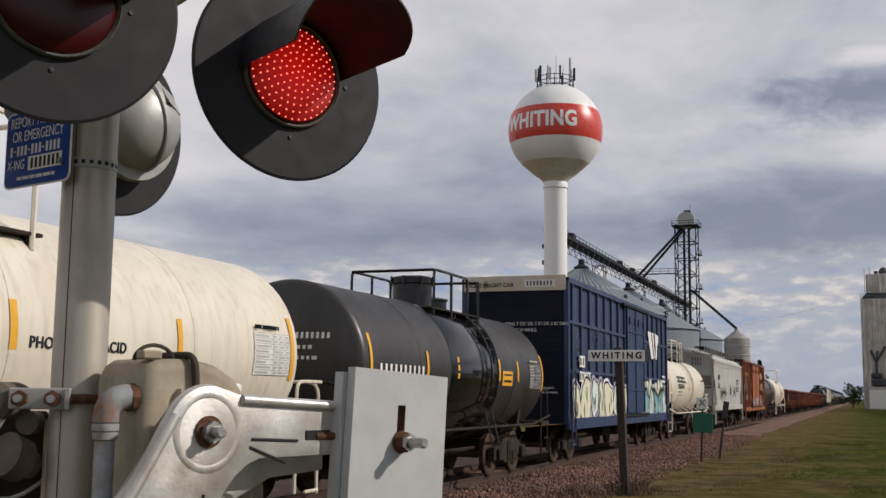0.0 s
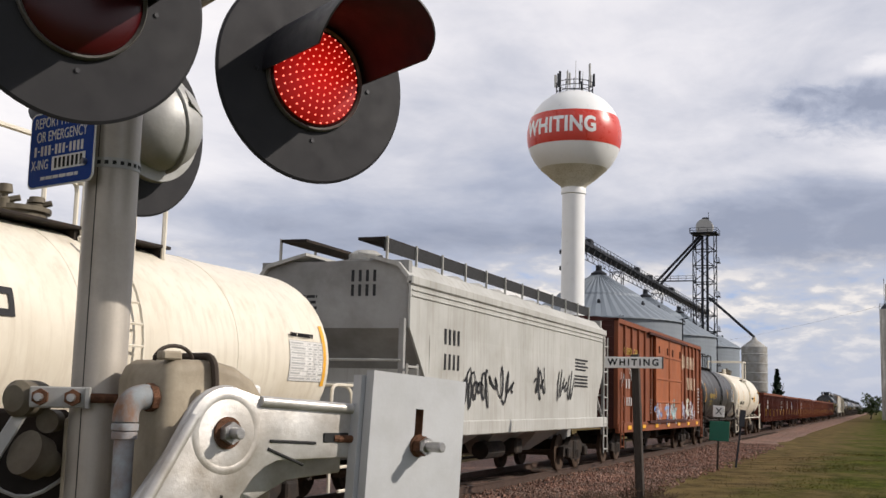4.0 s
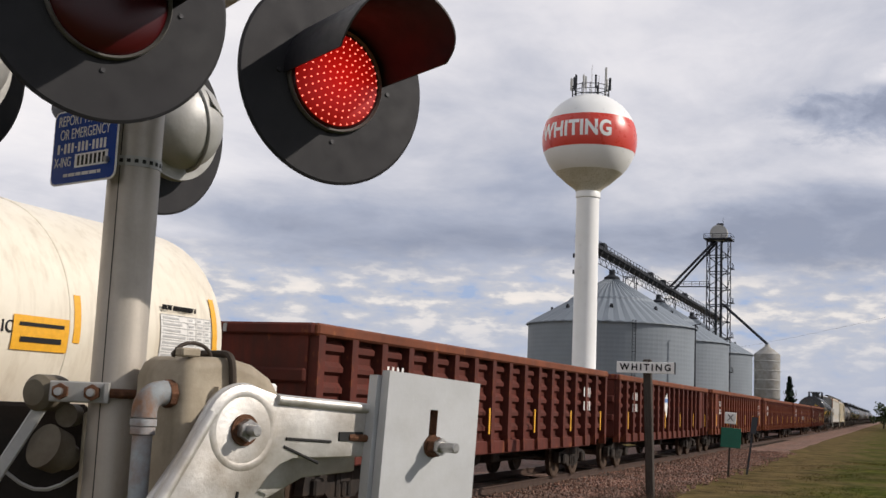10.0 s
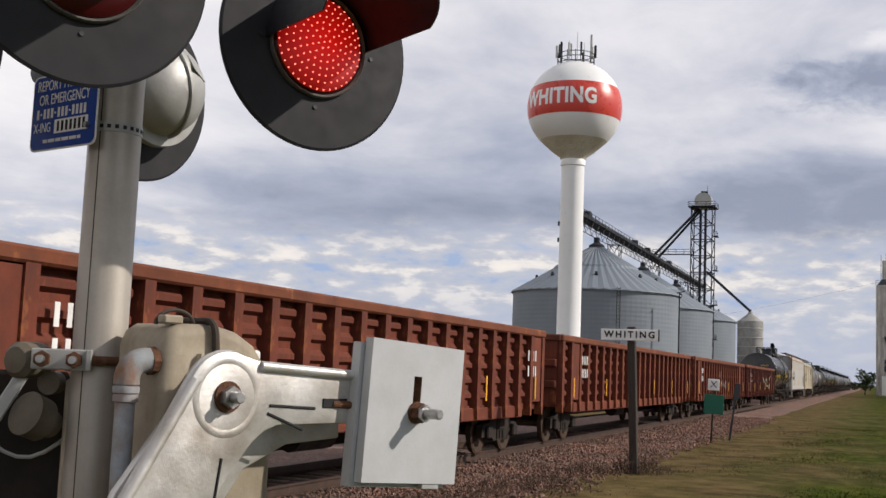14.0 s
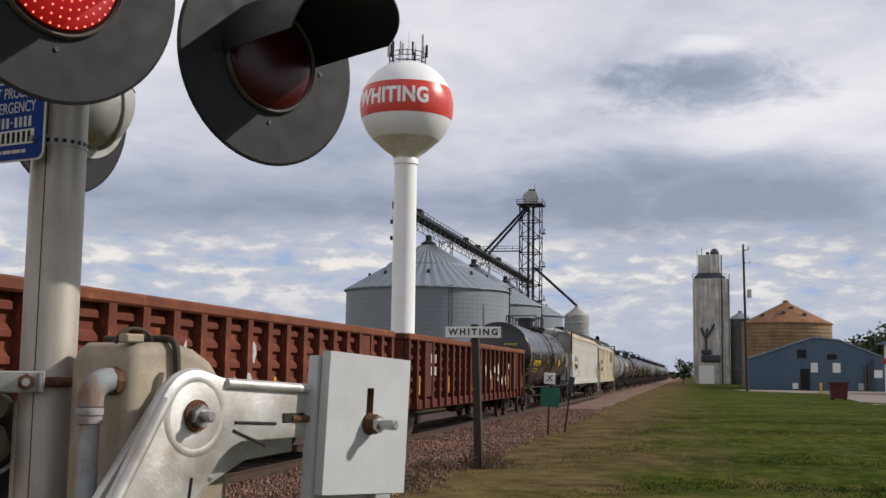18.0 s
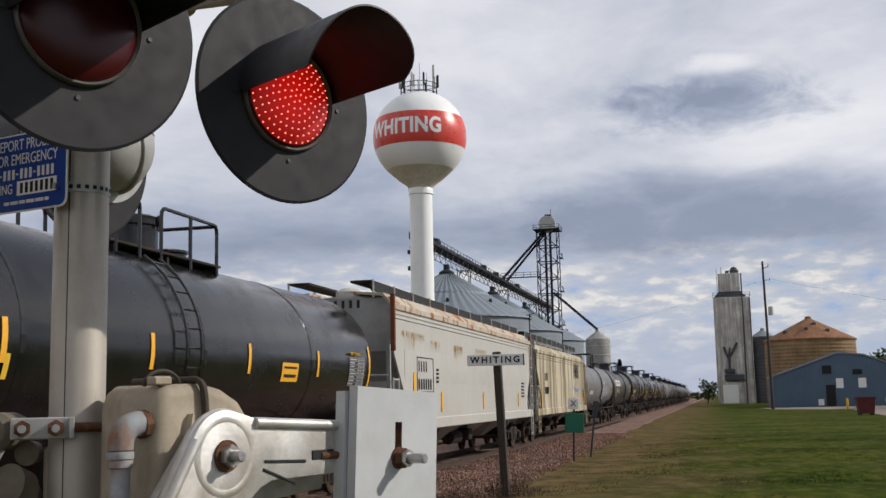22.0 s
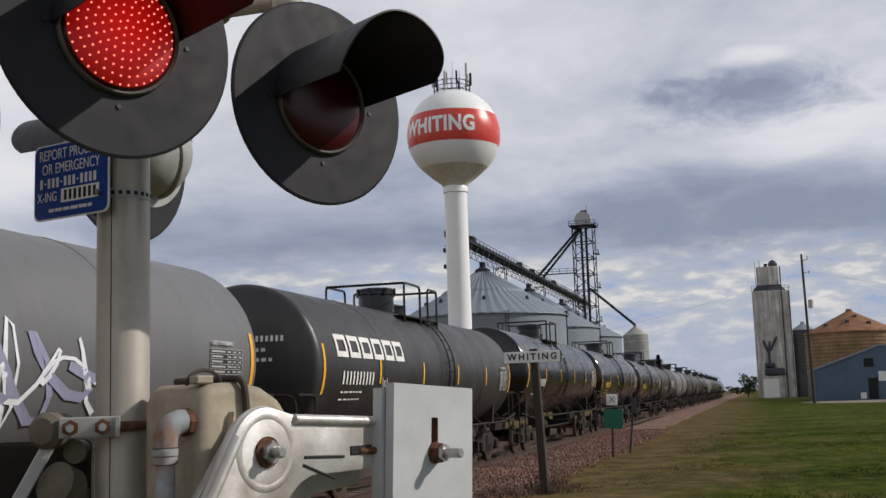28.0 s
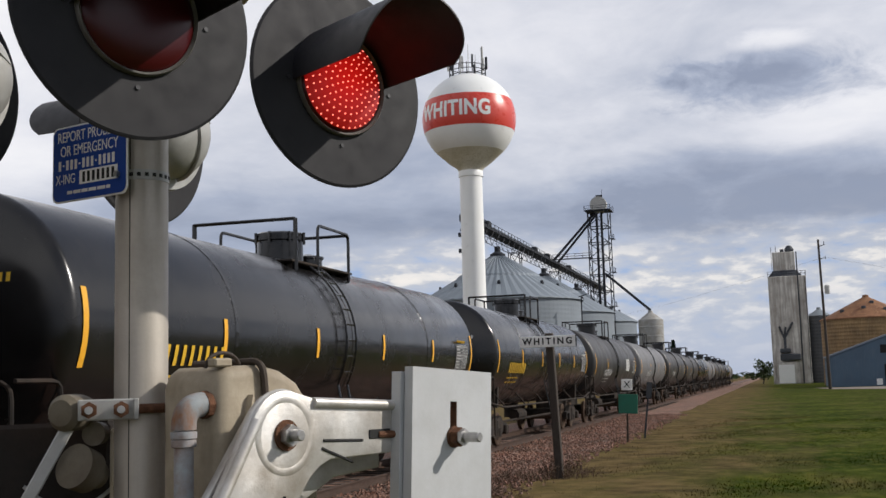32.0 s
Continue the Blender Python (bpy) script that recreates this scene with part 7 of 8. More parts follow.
def white_hopper_extras(th, body, h, half, floor, top):
    rng = random.Random(6)
    m = near_side(half + 0.004)
    bm = B()
    for y0, y1, z0, z1 in ((-h + 2.0, -h + 3.63, 2.02, 2.88),):
        for a, b, c, d in ((y0, y1, z0, z0 + 0.022), (y0, y1, z1 - 0.022, z1), (y0, y0 + 0.028, z0, z1), (y1 - 0.028, y1, z0, z1)):
            box(bm, ((a + b) / 2, (c + d) / 2, 0), (b - a, d - c, 0.008), m)
    glyphs(bm, 4, -h + 2.15, 2.65, 0.95, 0.26, m)
    glyphs(bm, 6, -h + 2.15, 2.22, 1.38, 0.26, m)
    bars(bm, [(-h + 3.95, 2.3 + 0.1 * j, 0.25) for j in range(4)] + [(-h + 3.0, 1.62, 0.5)] + [(h - 2.3, 1.9 + 0.12 * j, 0.6) for j in range(5)], m, 0.06, 0.4, 0.004, rng)
    part_each("car_number", bm, M_LETTER_DARK, th)
    for k, y in enumerate((-h + 1.75, -h + 4.5, 0.3, h - 3.0)):
        part("marker_stripe", box(B(), (half + 0.006, y, 2.24 if k == 0 else 1.78), (0.012, 0.22 if k == 0 else 0.14, 0.5)), M_YELLOW, th)
    bm = B()
    glyphs(bm, 6, -0.3, 4.05, 1.1, 0.18, end_face(-h + 0.1))
    part_each("end_number", bm, M_LETTER_DARK, th)
    # rust runs that start in rows under the eave
    for y0, n, z0 in ((-9.0, 11, 3.42), (-6.2, 5, 3.3), (-3.6, 6, 3.3), (-0.6, 8, 3.32), (2.2, 6, 3.34), (4.4, 19, 3.36)):
        for i in range(n):
            y, w, ln = y0 + 0.2 * i + rng.uniform(-0.04, 0.04), rng.uniform(0.025, 0.06), rng.uniform(0.15, 0.5)
            bm = B()
            bm.faces.new([bm.verts.new(near_side(half + 0.008) @ Vector(p)) for p in ((y - w, z0, 0), (y - w * 0.3, z0 - ln * 0.6, 0), (y, z0 - ln, 0), (y + w * 0.4, z0 - ln * 0.5, 0), (y + w, z0, 0), (y, z0 + 0.06, 0))])
            part("rust_run", bm, M_HOPRUN, th, "pale orange rust run")
    for s in (-1, 1):
        part("end_post", box(B(), (half - 0.02, s * (h - 0.03), 3.6), (0.1, 0.1, 1.3), bevel=0.01), M_GONTOP, th, "rust-brown corner post")


def tan_hopper_extras(th, body, h, half, floor, top):
    rng = random.Random(7)
    m = near_side(half + 0.004)
    # three dark letter-sized shapes over a blue sweep
    for k in range(3):
        bm = B()
        for dx, w, dz, hh in ((0.0, 0.12, 0, 0.74), (0.42, 0.12, 0, 0.74), (0.21, 0.3, 0, 0.07)):
            box(bm, (3.62 + 0.74 * k + dx, 3.17 + dz, 0), (w, hh, 0.008), m)
        part("owner_mark", bm, M_LETTER_DARK, th, "pair of dark bars")
    bm = B()
    pts = [(3.1 + 0.13 * i, 2.52 - 0.34 * math.sin(math.pi * (0.12 + 0.72 * i / 22))) for i in range(23)]
    vs = [[bm.verts.new(m @ Vector((p, q + s * 0.065 * math.sin(math.pi * (i + 1) / 24), 0.006))) for s in (-1, 1)] for i, (p, q) in enumerate(pts)]
    for a, b in zip(vs, vs[1:]):
        bm.faces.new((a[0], a[1], b[1], b[0]))
    part("blue_sweep", bm, M_SCRAWL_BLUE, th, "blue curved sweep under the letters")
    bm = B()
    glyphs(bm, 4, -h + 2.05, 2.72, 0.9, 0.3, m)
    glyphs(bm, 6, -h + 2.0, 2.15, 1.2, 0.3, m)
    bars(bm, [(h - 1.5, 1.9 + 0.12 * j, 0.5) for j in range(4)], m, 0.06, 0.4, 0.004, rng)
    part_each("car_number", bm, M_LETTER_DARK, th)
    for y in (-h + 1.0, h - 0.6):
        part("marker_stripe", box(B(), (half + 0.006, y, 1.9), (0.012, 0.12, 0.7)), M_YELLOW, th)


def gon_extras(seed, number_at, tag=None, emblem=None, end_digits=True):
    def f(th, body, h, half, floor, top):
        rng = random.Random(seed)
        bm = B()
        for y in number_at:
            glyphs(bm, 4, y, 2.15, 0.75, 0.24, near_side(half - 0.02))
            glyphs(bm, 4, y, 1.8, 0.75, 0.24, near_side(half - 0.02))
        part_each("car_number", bm, M_LETTER, th)
        if end_digits:
            bm = B()
            glyphs(bm, 4, -0.4, top, 0.55, 0.12, end_face(-h - 0.055))
            part_each("end_number", bm, M_GREYBAR, th)
        for y, mt in tag or ():
            for k in range(9):
                yy = y + 0.42 * k + rng.uniform(-0.1, 0.1)
                part("paint_blotch", bubble(B(), yy, rng.uniform(1.4, 2.1), rng.uniform(0.05, 0.11), rng.uniform(0.08, 0.22), near_side(half + 0.004 if k % 2 else half - 0.1), 0.004, 14), mt, th, "blotch of sprayed paint over the side posts")
        if emblem is not None:
            part("shield_emblem", bubble(B(), emblem, 1.95, 0.3, 0.36, near_side(half - 0.02), 0.004), M_LETTER, th, "worn white shield shape")
            part("shield_band", box(B(), (half - 0.012, emblem, 2.1), (0.006, 0.5, 0.14)), M_SCRAWL_BLUE, th)
    return f


def plate_mark(th, y, z, x):
    """A small framed clearance mark."""
    m = near_side(x)
    bm = B()
    for dx, dz, w, hh in ((0, 0.2, 0.3, 0.02), (0, -0.2, 0.3, 0.02), (-0.14, 0, 0.02, 0.4), (0.14, 0, 0.02, 0.4)):
        box(bm, (y + dx, z + dz, 0), (w, hh, 0.012), m)
    part("clearance_frame", bm, M_LETTER, th, "small white outlined box")
    letters("PLATE", 0.075, M_LETTER, th, m @ pose(y, z + 0.09, 0), "lettering", 0.006)
    letters("C", 0.2, M_LETTER, th, m @ pose(y, z - 0.07, 0), "lettering", 0.006)


def make_train():
    K = tank_car
    ACID = (1.05, -1.28, -1.22, -0.66, 0.55, 0.81, -0.8, -0.8)
    cream = dict(rail_mat=M_CREAM, letter_mat=M_LETTER_DARK)
    t = K(2.5, 14.6, M_CREAM, 1.37, 2.3, "cream tank car for phosphoric acid", number=(8, -4.85, 2.0, 1.95, 0.2, M_LETTER_DARK), stripes=5, dome=False, ladder=False, fittings=ACID, **cream)
    letters("PHOSPHORIC ACID", 0.16, M_LETTER_DARK, t, near_side(1.372) @ pose(0.98, 2.24, 0), "lettering", 0.006, bold=0.003, space=1.1)
    K(16.08, 27.42, M_TANKBLACK2, 1.42, 2.24, "dusty black tank car with a railed top platform", number=(10, -4.75, 2.18, 2.1, 0.22, M_LETTER), stripes=(-5.09, -2.56, -0.89, 1.77, 3.16, 5.25), placard=2.35, band=(-1.3, 1.75), fittings=(0.9, -0.95, 1.07, 1.72, 1.8, 0.61, 1.15, 0.12))
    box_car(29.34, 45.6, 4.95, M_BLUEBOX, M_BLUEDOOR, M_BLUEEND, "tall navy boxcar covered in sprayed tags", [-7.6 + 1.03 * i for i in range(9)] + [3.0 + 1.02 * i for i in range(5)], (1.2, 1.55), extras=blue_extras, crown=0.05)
    K(47.25, 58.83, M_CREAM, 1.31, 2.26, "short cream tank car with worn lettering", number=(8, -3.3, 2.28, 1.9, 0.22, M_LETTER_DARK), word=(6, -3.4, 2.58, 2.45, 0.28, M_LETTER_DARK), stripes=3, dome=False, fittings=(0.68, -1.0, 0.6, 1.5, 2.1, 0.83, 0.6, 0.3), **cream)
    hopper_car(60.96, 75.35, M_HOPGREY, M_SHADEGREY, "weathered light grey covered hopper with black tags", eave=3.74, peak=4.26, extras=grey_hopper_extras, bays=3)
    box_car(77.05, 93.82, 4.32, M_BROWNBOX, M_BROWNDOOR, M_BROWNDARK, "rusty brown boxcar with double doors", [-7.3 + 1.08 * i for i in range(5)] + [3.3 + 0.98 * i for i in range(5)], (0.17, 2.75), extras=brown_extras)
    K(95.6, 107.1, M_TANKBLACK2, 1.40, 2.29, "dusty black tank car with faded yellow writing", number=(8, -3.98, 2.25, 1.8, 0.22, M_FADEDYELLOW), stripes=(-5.2, -1.85, 0.17, 2.61, 5.05), dome=False, fittings=(0.72, -1.45, -0.7, 0.0, 1.4, 0.62, -0.4, -0.8))
    t = K(108.63, 121.03, M_CREAM, 1.37, 2.32, "cream tank car with black lettering", placard=2.75, number=(8, -4.53, 2.0, 1.95, 0.2, M_LETTER_DARK), stripes=(-5.63, -2.98, 0.38, 3.24, 5.65), dome=False, fittings=(1.05, -0.96, -0.9, -0.34, 0.87, 0.81, -0.48, -0.48), **cream)
    letters("PHOSPHORIC ACID", 0.16, M_LETTER_DARK, t, near_side(1.372) @ pose(2.1, 2.28, 0), "lettering", 0.006, space=1.1)
    gondola(122.8, 139.73, M_GON1, "dark maroon gondola with stamped sides", 16, extras=gon_extras(1, (-6.1, 6.0)), top=2.68)
    gondola(141.16, 157.85, M_GON1, "maroon gondola with rust streaks", 17, extras=gon_extras(2, (-6.4,), emblem=-1.0), top=2.66, big_panel=(15,))
    gondola(159.2, 178.65, M_GON2, "rust-red gondola with yellow marker stripes", 21, extras=gon_extras(3, (-7.4, 8.4)), top=2.68, big_panel=(1, 20))
    gondola(180.25, 201.28, M_GON2, "long rust-red gondola with a numbered panel", 23, extras=gon_extras(4, (-8.4,)), top=2.67, big_panel=(1,))
    gondola(202.66, 222.78, M_GON2, "long rust-red gondola with pale tags", 22, extras=gon_extras(5, (-8.0,), tag=((-2.0, M_GREYBAR),)), top=2.67, big_panel=(1, 19))
    gondola(224.17, 244.7, M_GON1, "long red-brown gondola with sprayed side posts", 22, extras=gon_extras(6, (-7.6,), tag=((0.5, M_SCRAWL_CREAM), (3.0, M_SCRAWL_CREAM))), top=2.68, big_panel=(2, 19))
    K(246.42, 263.1, M_TANKBLACK, 1.5, 2.59, "glossy black tank car with yellow writing", number=(10, -6.72, 2.25, 2.3, 0.27, M_YELLOWPAINT), stripes=6, letter_mat=M_YELLOWPAINT, placard=3.3, fittings=(0.75, -1.23, -0.58, 0.06, 1.95, 0.62, -0.55, 0.5))
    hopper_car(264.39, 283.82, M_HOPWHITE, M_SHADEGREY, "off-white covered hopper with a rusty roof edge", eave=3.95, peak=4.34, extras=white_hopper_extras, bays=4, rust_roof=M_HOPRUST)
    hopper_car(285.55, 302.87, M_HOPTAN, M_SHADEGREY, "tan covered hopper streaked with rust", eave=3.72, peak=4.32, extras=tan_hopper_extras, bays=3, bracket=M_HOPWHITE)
    K(304.4, 321.1, M_TANKGREY, 1.46, 2.49, "grey tank car with white and violet tags", number=(10, -6.68, 2.08, 2.05, 0.24, M_LETTER), stripes=6, dome=False, fittings=(0.93, -1.1, -0.97, -0.2, 0.45, 0.62, -0.55, 0.2),
      tags=((M_SCRAWL_VIOLET, 0.7, 2.2, 3.2, 1.1, 4, 0.08), (M_SCRAWL_WHITE, 0.5, 2.25, 3.4, 1.3, 6, 0.05), (M_SCRAWL_WHITE, 3.9, 2.1, 0.9, 0.6, 4, 0.03), (M_GREYBAR, -2.2, 2.1, 0.9, 0.6, 4, 0.03)))
    K(322.9, 339.0, M_TANKBLACK2, 1.46, 2.46, "matt black tank car with a large white mark", number=(10, -6.6, 2.25, 1.78, 0.24, M_LETTER), word=(6, -6.87, 2.83, 4.05, 0.42, M_LETTER), stripes=6, fittings=(0.95, -1.2, 0.05, 0.7, 1.5, 0.57, 0.6, -0.4))
    plate_mark(TRAIN[-1][0], -4.2, 2.22, 1.44)
    K(340.8, 357.8, M_TANKBLACK, 1.5, 2.62, "glossy black tank car with white numbers", number=(10, -6.9, 2.27, 2.13, 0.26, M_LETTER), stripes=6)
    K(359.0, 376.2, M_TANKBLACK, 1.52, 2.59, "glossy black tank car with yellow numbers", fittings=(0.95, -1.2, -1.15, -0.2, 1.3, 0.56, -0.35, 0.3), number=(10, -6.75, 2.25, 2.0, 0.26, M_YELLOWPAINT), stripes=6, letter_mat=M_YELLOWPAINT)
    K(378.2, 394.4, M_TANKBLACK, 1.5, 2.58, "black tank car with yellow writing", number=(10, -6.2, 2.2, 2.2, 0.3, M_YELLOWPAINT), stripes=6)
    K(396.0, 411.5, M_TANKBLACK2, 1.48, 2.55, "dusty black tank car with pale marks", number=(8, -4.4, 2.1, 2.4, 0.3, M_GREYBAR), word=(4, 3.0, 2.5, 1.4, 0.6, M_GREYBAR), stripes=5)
    y = 413.6
    for i in range(9):
        K(y, y + 16.2, (M_TANKGREY, M_TANKBLACK2, M_TANKBLACK2, M_TANKBLACK)[i % 4], 1.48, 2.55, "dull dark tank car far back in the train", stripes=4, far=i > 1, number=(8, -4.4, 2.1, 2.4, 0.3, M_GREYBAR) if i < 3 else None)
        y += 18.45


make_train()


# ---- crossing signal ----
AIM, DIP = radians(58.6), radians(-0.8)
NRM = Vector((math.sin(AIM) * math.cos(DIP), -math.cos(AIM) * math.cos(DIP), -math.sin(DIP)))
MAST = Vector((-1.431, 2.302, 0))
FOOT = -0.25
LED_BOARDS = []


def facing(c, nrm):
    """A pose at c whose z looks along nrm, y up."""
    x = Vector((0, 0, 1)).cross(nrm).normalized()
    y = nrm.cross(x)
    return Matrix(((x.x, y.x, nrm.x, c[0]), (x.y, y.y, nrm.y, c[1]), (x.z, y.z, nrm.z, c[2]), (0, 0, 0, 1)))


def lamp(th, c, nrm, led=None):
    m = facing(c, nrm)
    R = 0.254
    bm = lathe(B(), [(0.120, -0.004), (R - 0.006, -0.004), (R, -0.002), (R, 0.002), (R - 0.006, 0.005), (0.120, 0.005)], 72, caps=False)
    disc = part("lamp_background", bm, M_DISC, th, "round black lamp background", pos=m)
    hp = [(0.13 * math.sin(radians(a)), -0.082 - 0.105 * math.cos(radians(a))) for a in range(0, 91, 9)]
    part("lamp_housing", lathe(B(), hp + [(0.13, -0.079), (0.160, -0.076), (0.163, -0.058), (0.145, -0.054)], 56, caps=False), M_GALV, disc, "pale grey domed lamp housing", True)
    part("housing_neck", lathe(B(), [(0.145, -0.054), (0.13, -0.048), (0.125, -0.004)], 40, caps=False), M_HOOD, disc, "dark neck behind the background", True)
    bm = B()
    pipe(bm, [Vector((0.131 * math.sin(radians(a)) * 0.25, 0.131 * math.sin(radians(a)), -0.082 - 0.107 * math.cos(radians(a)))) for a in range(-88, 89, 8)], 0.006, 6)
    part("housing_seam", bm, M_GALV, disc, smooth=True)
    part("housing_label", box(B(), (0, 0, 0), (0.075, 0.055, 0.004), bevel=0.0015), M_GALV, disc, "small embossed plate", pos=pose(0.0, 0, -0.082) @ pose(0, 0, 0, 36, 0, 0) @ pose(0, 0, 0, 0, 24, 0) @ pose(0, 0, -0.109))
    part("lens_rim", lathe(B(), [(0.121, 0.004), (0.130, 0.006), (0.130, 0.014), (0.127, 0.018), (0.121, 0.012)], 56, caps=False), M_RIM, disc, "worn grey lens rim", True)
    dome = [(0.124 * math.sin(a), 0.004 + 0.03 * math.cos(a)) for a in [math.pi / 2 * i / 8 for i in range(8, -1, -1)]]
    part("lens", lathe(B(), dome, 48, caps=False), M_LENS, disc, "dark red glossy lens", True)
    # visor: a cut-away tube over the lens
    bm = B()
    n, k = 36, 5
    outer, inner = [], []
    for i in range(n + 1):
        a = radians(-94 + 180 * i / n)
        ln = 0.322 - (0.07 * (-a / radians(94)) ** 2.4 if a < 0 else 0.06 * (a / radians(86)) ** 6)
        outer.append([bm.verts.new((0.139 * math.sin(a) * (1 + 0.01 * j / k), 0.139 * math.cos(a) * (1 + 0.01 * j / k), 0.004 + ln * j / k)) for j in range(k + 1)])
        inner.append([bm.verts.new((0.135 * math.sin(a) * (1 + 0.01 * j / k), 0.135 * math.cos(a) * (1 + 0.01 * j / k), 0.004 + ln * j / k)) for j in range(k + 1)])
    for i in range(n):
        for j in range(k):
            bm.faces.new((outer[i][j], outer[i + 1][j], outer[i + 1][j + 1], outer[i][j + 1]))
            bm.faces.new((inner[i][j], inner[i][j + 1], inner[i + 1][j + 1], inner[i + 1][j]))
        bm.faces.new((outer[i][k], outer[i + 1][k], inner[i + 1][k], inner[i][k]))
    for i in (0, n):
        for j in range(k):
            bm.faces.new((outer[i][j], outer[i][j + 1], inner[i][j + 1], inner[i][j]))
    part("visor", bm, M_HOOD, disc, "black cut-away visor", True)
    for a in (0, 92, 180, 268):
        x, y = 0.152 * math.sin(radians(a)), 0.152 * math.cos(radians(a))
        part("visor_screw", rod(B(), (x, y, 0.004), (x, y, 0.008), 0.005, 8), M_HOOD, disc)
    if led is not None:
        bm = B()
        dome2 = [(r * 0.975, z + 0.0022) for r, z in dome]
        lathe(bm, dome2, 48, caps=False)
        board = part("led_board", bm, M_LEDGLOW, disc, "lit red diode board", True)
        bm = B()
        for ring in range(0, 8):
            q = 0.0158 * ring
            cnt = 1 if ring == 0 else round(2 * math.pi * q / 0.0178)
            for i in range(cnt):
                a = 2 * math.pi * i / cnt + 0.3 * ring
                rr = min(0.99, q / 0.121)
                z = 0.0065 + 0.03 * math.sqrt(max(0, 1 - rr * rr))
                bmesh.ops.create_icosphere(bm, subdivisions=1, radius=0.0024, matrix=Matrix.Translation((q * math.cos(a), q * math.sin(a), z)))
        part("diode", bm, M_LEDDOT, board, "bright red diodes")
        LED_BOARDS.append((board, led == "left"))
    return disc


def crossing_signal():
    th = thing("crossing_signal", Matrix.Identity(4), "aluminium railway crossing mast with red flashing lamps", "crossing signal")
    mast = part("mast", lathe(B(), [(0.062, FOOT), (0.062, 4.4), (0.05, 4.45), (0, 4.47)], 48, Matrix.Translation(MAST)), M_MAST, th, smooth=True)
    part("mast_seam", box(B(), (0, -0.0617, 2.0), (0.0022, 0.002, 4.4), Matrix.Translation(MAST) @ pose(0, 0, 0, 0, 0, 5)), M_BLACK, mast)
    part("base_flange", lathe(B(), [(0.16, FOOT), (0.16, FOOT + 0.03), (0.09, FOOT + 0.05), (0.075, FOOT + 0.2), (0.062, FOOT + 0.22)], 24, Matrix.Translation(MAST)), M_CAST, th, smooth=True)
    fr, fl = Vector((-0.966, 2.427, 2.452)), Vector((-1.153, 1.820, 2.462))
    lamp(th, fr, NRM, "right")
    lamp(th, fl, NRM, "left")
    back = Vector((math.sin(radians(260)), -math.cos(radians(260)), 0))
    br, bl = Vector((-1.65, 2.681, 2.44)), Vector((-1.787, 1.994, 2.44))
    lamp(th, br, back)
    lamp(th, bl, back)
    zc = 2.775
    top = MAST + Vector((0, 0, zc))
    for c, o in ((fr, br), (fl, bl)):
        e = (c + o) / 2
        e.z = zc
        d = (e - top).normalized()
        bm = rod(B(), top, e + d * 0.03, 0.03, 14)
        for q in (c - NRM * 0.13, o - back * 0.13):
            q.z = zc - 0.02
            rod(bm, e, q, 0.024, 12)
            rod(bm, q, (q.x, q.y, zc - 0.2), 0.03, 12)
            lathe(bm, [(0.034, -0.05), (0.04, -0.04), (0.04, 0.04), (0.034, 0.05)], 14, Matrix.Translation(q))
        part("crossarm", bm, M_MAST, th, "grey pipe crossarm", True)
    part("arm_hub", lathe(B(), [(0.064, zc - 0.09), (0.085, zc - 0.07), (0.085, zc + 0.07), (0.064, zc + 0.09)], 28, Matrix.Translation(MAST), caps=False), M_CAST, th, smooth=True)
    # perforated strap that holds the notice
    zb = 2.235
    part("strap", lathe(B(), [(0.0622, zb - 0.012), (0.064, zb - 0.012), (0.064, zb + 0.012), (0.0622, zb + 0.012)], 48, Matrix.Translation(MAST), caps=False), M_GALV, th, smooth=True)
    for i in range(22):
        a = 2 * math.pi * i / 22
        part("strap_slot", box(B(), (0.0641, 0, zb), (0.0012, 0.009, 0.009), Matrix.Translation(MAST) @ pose(0, 0, 0, 0, 0, math.degrees(a))), M_BLACK, th)
    return th


crossing_signal()


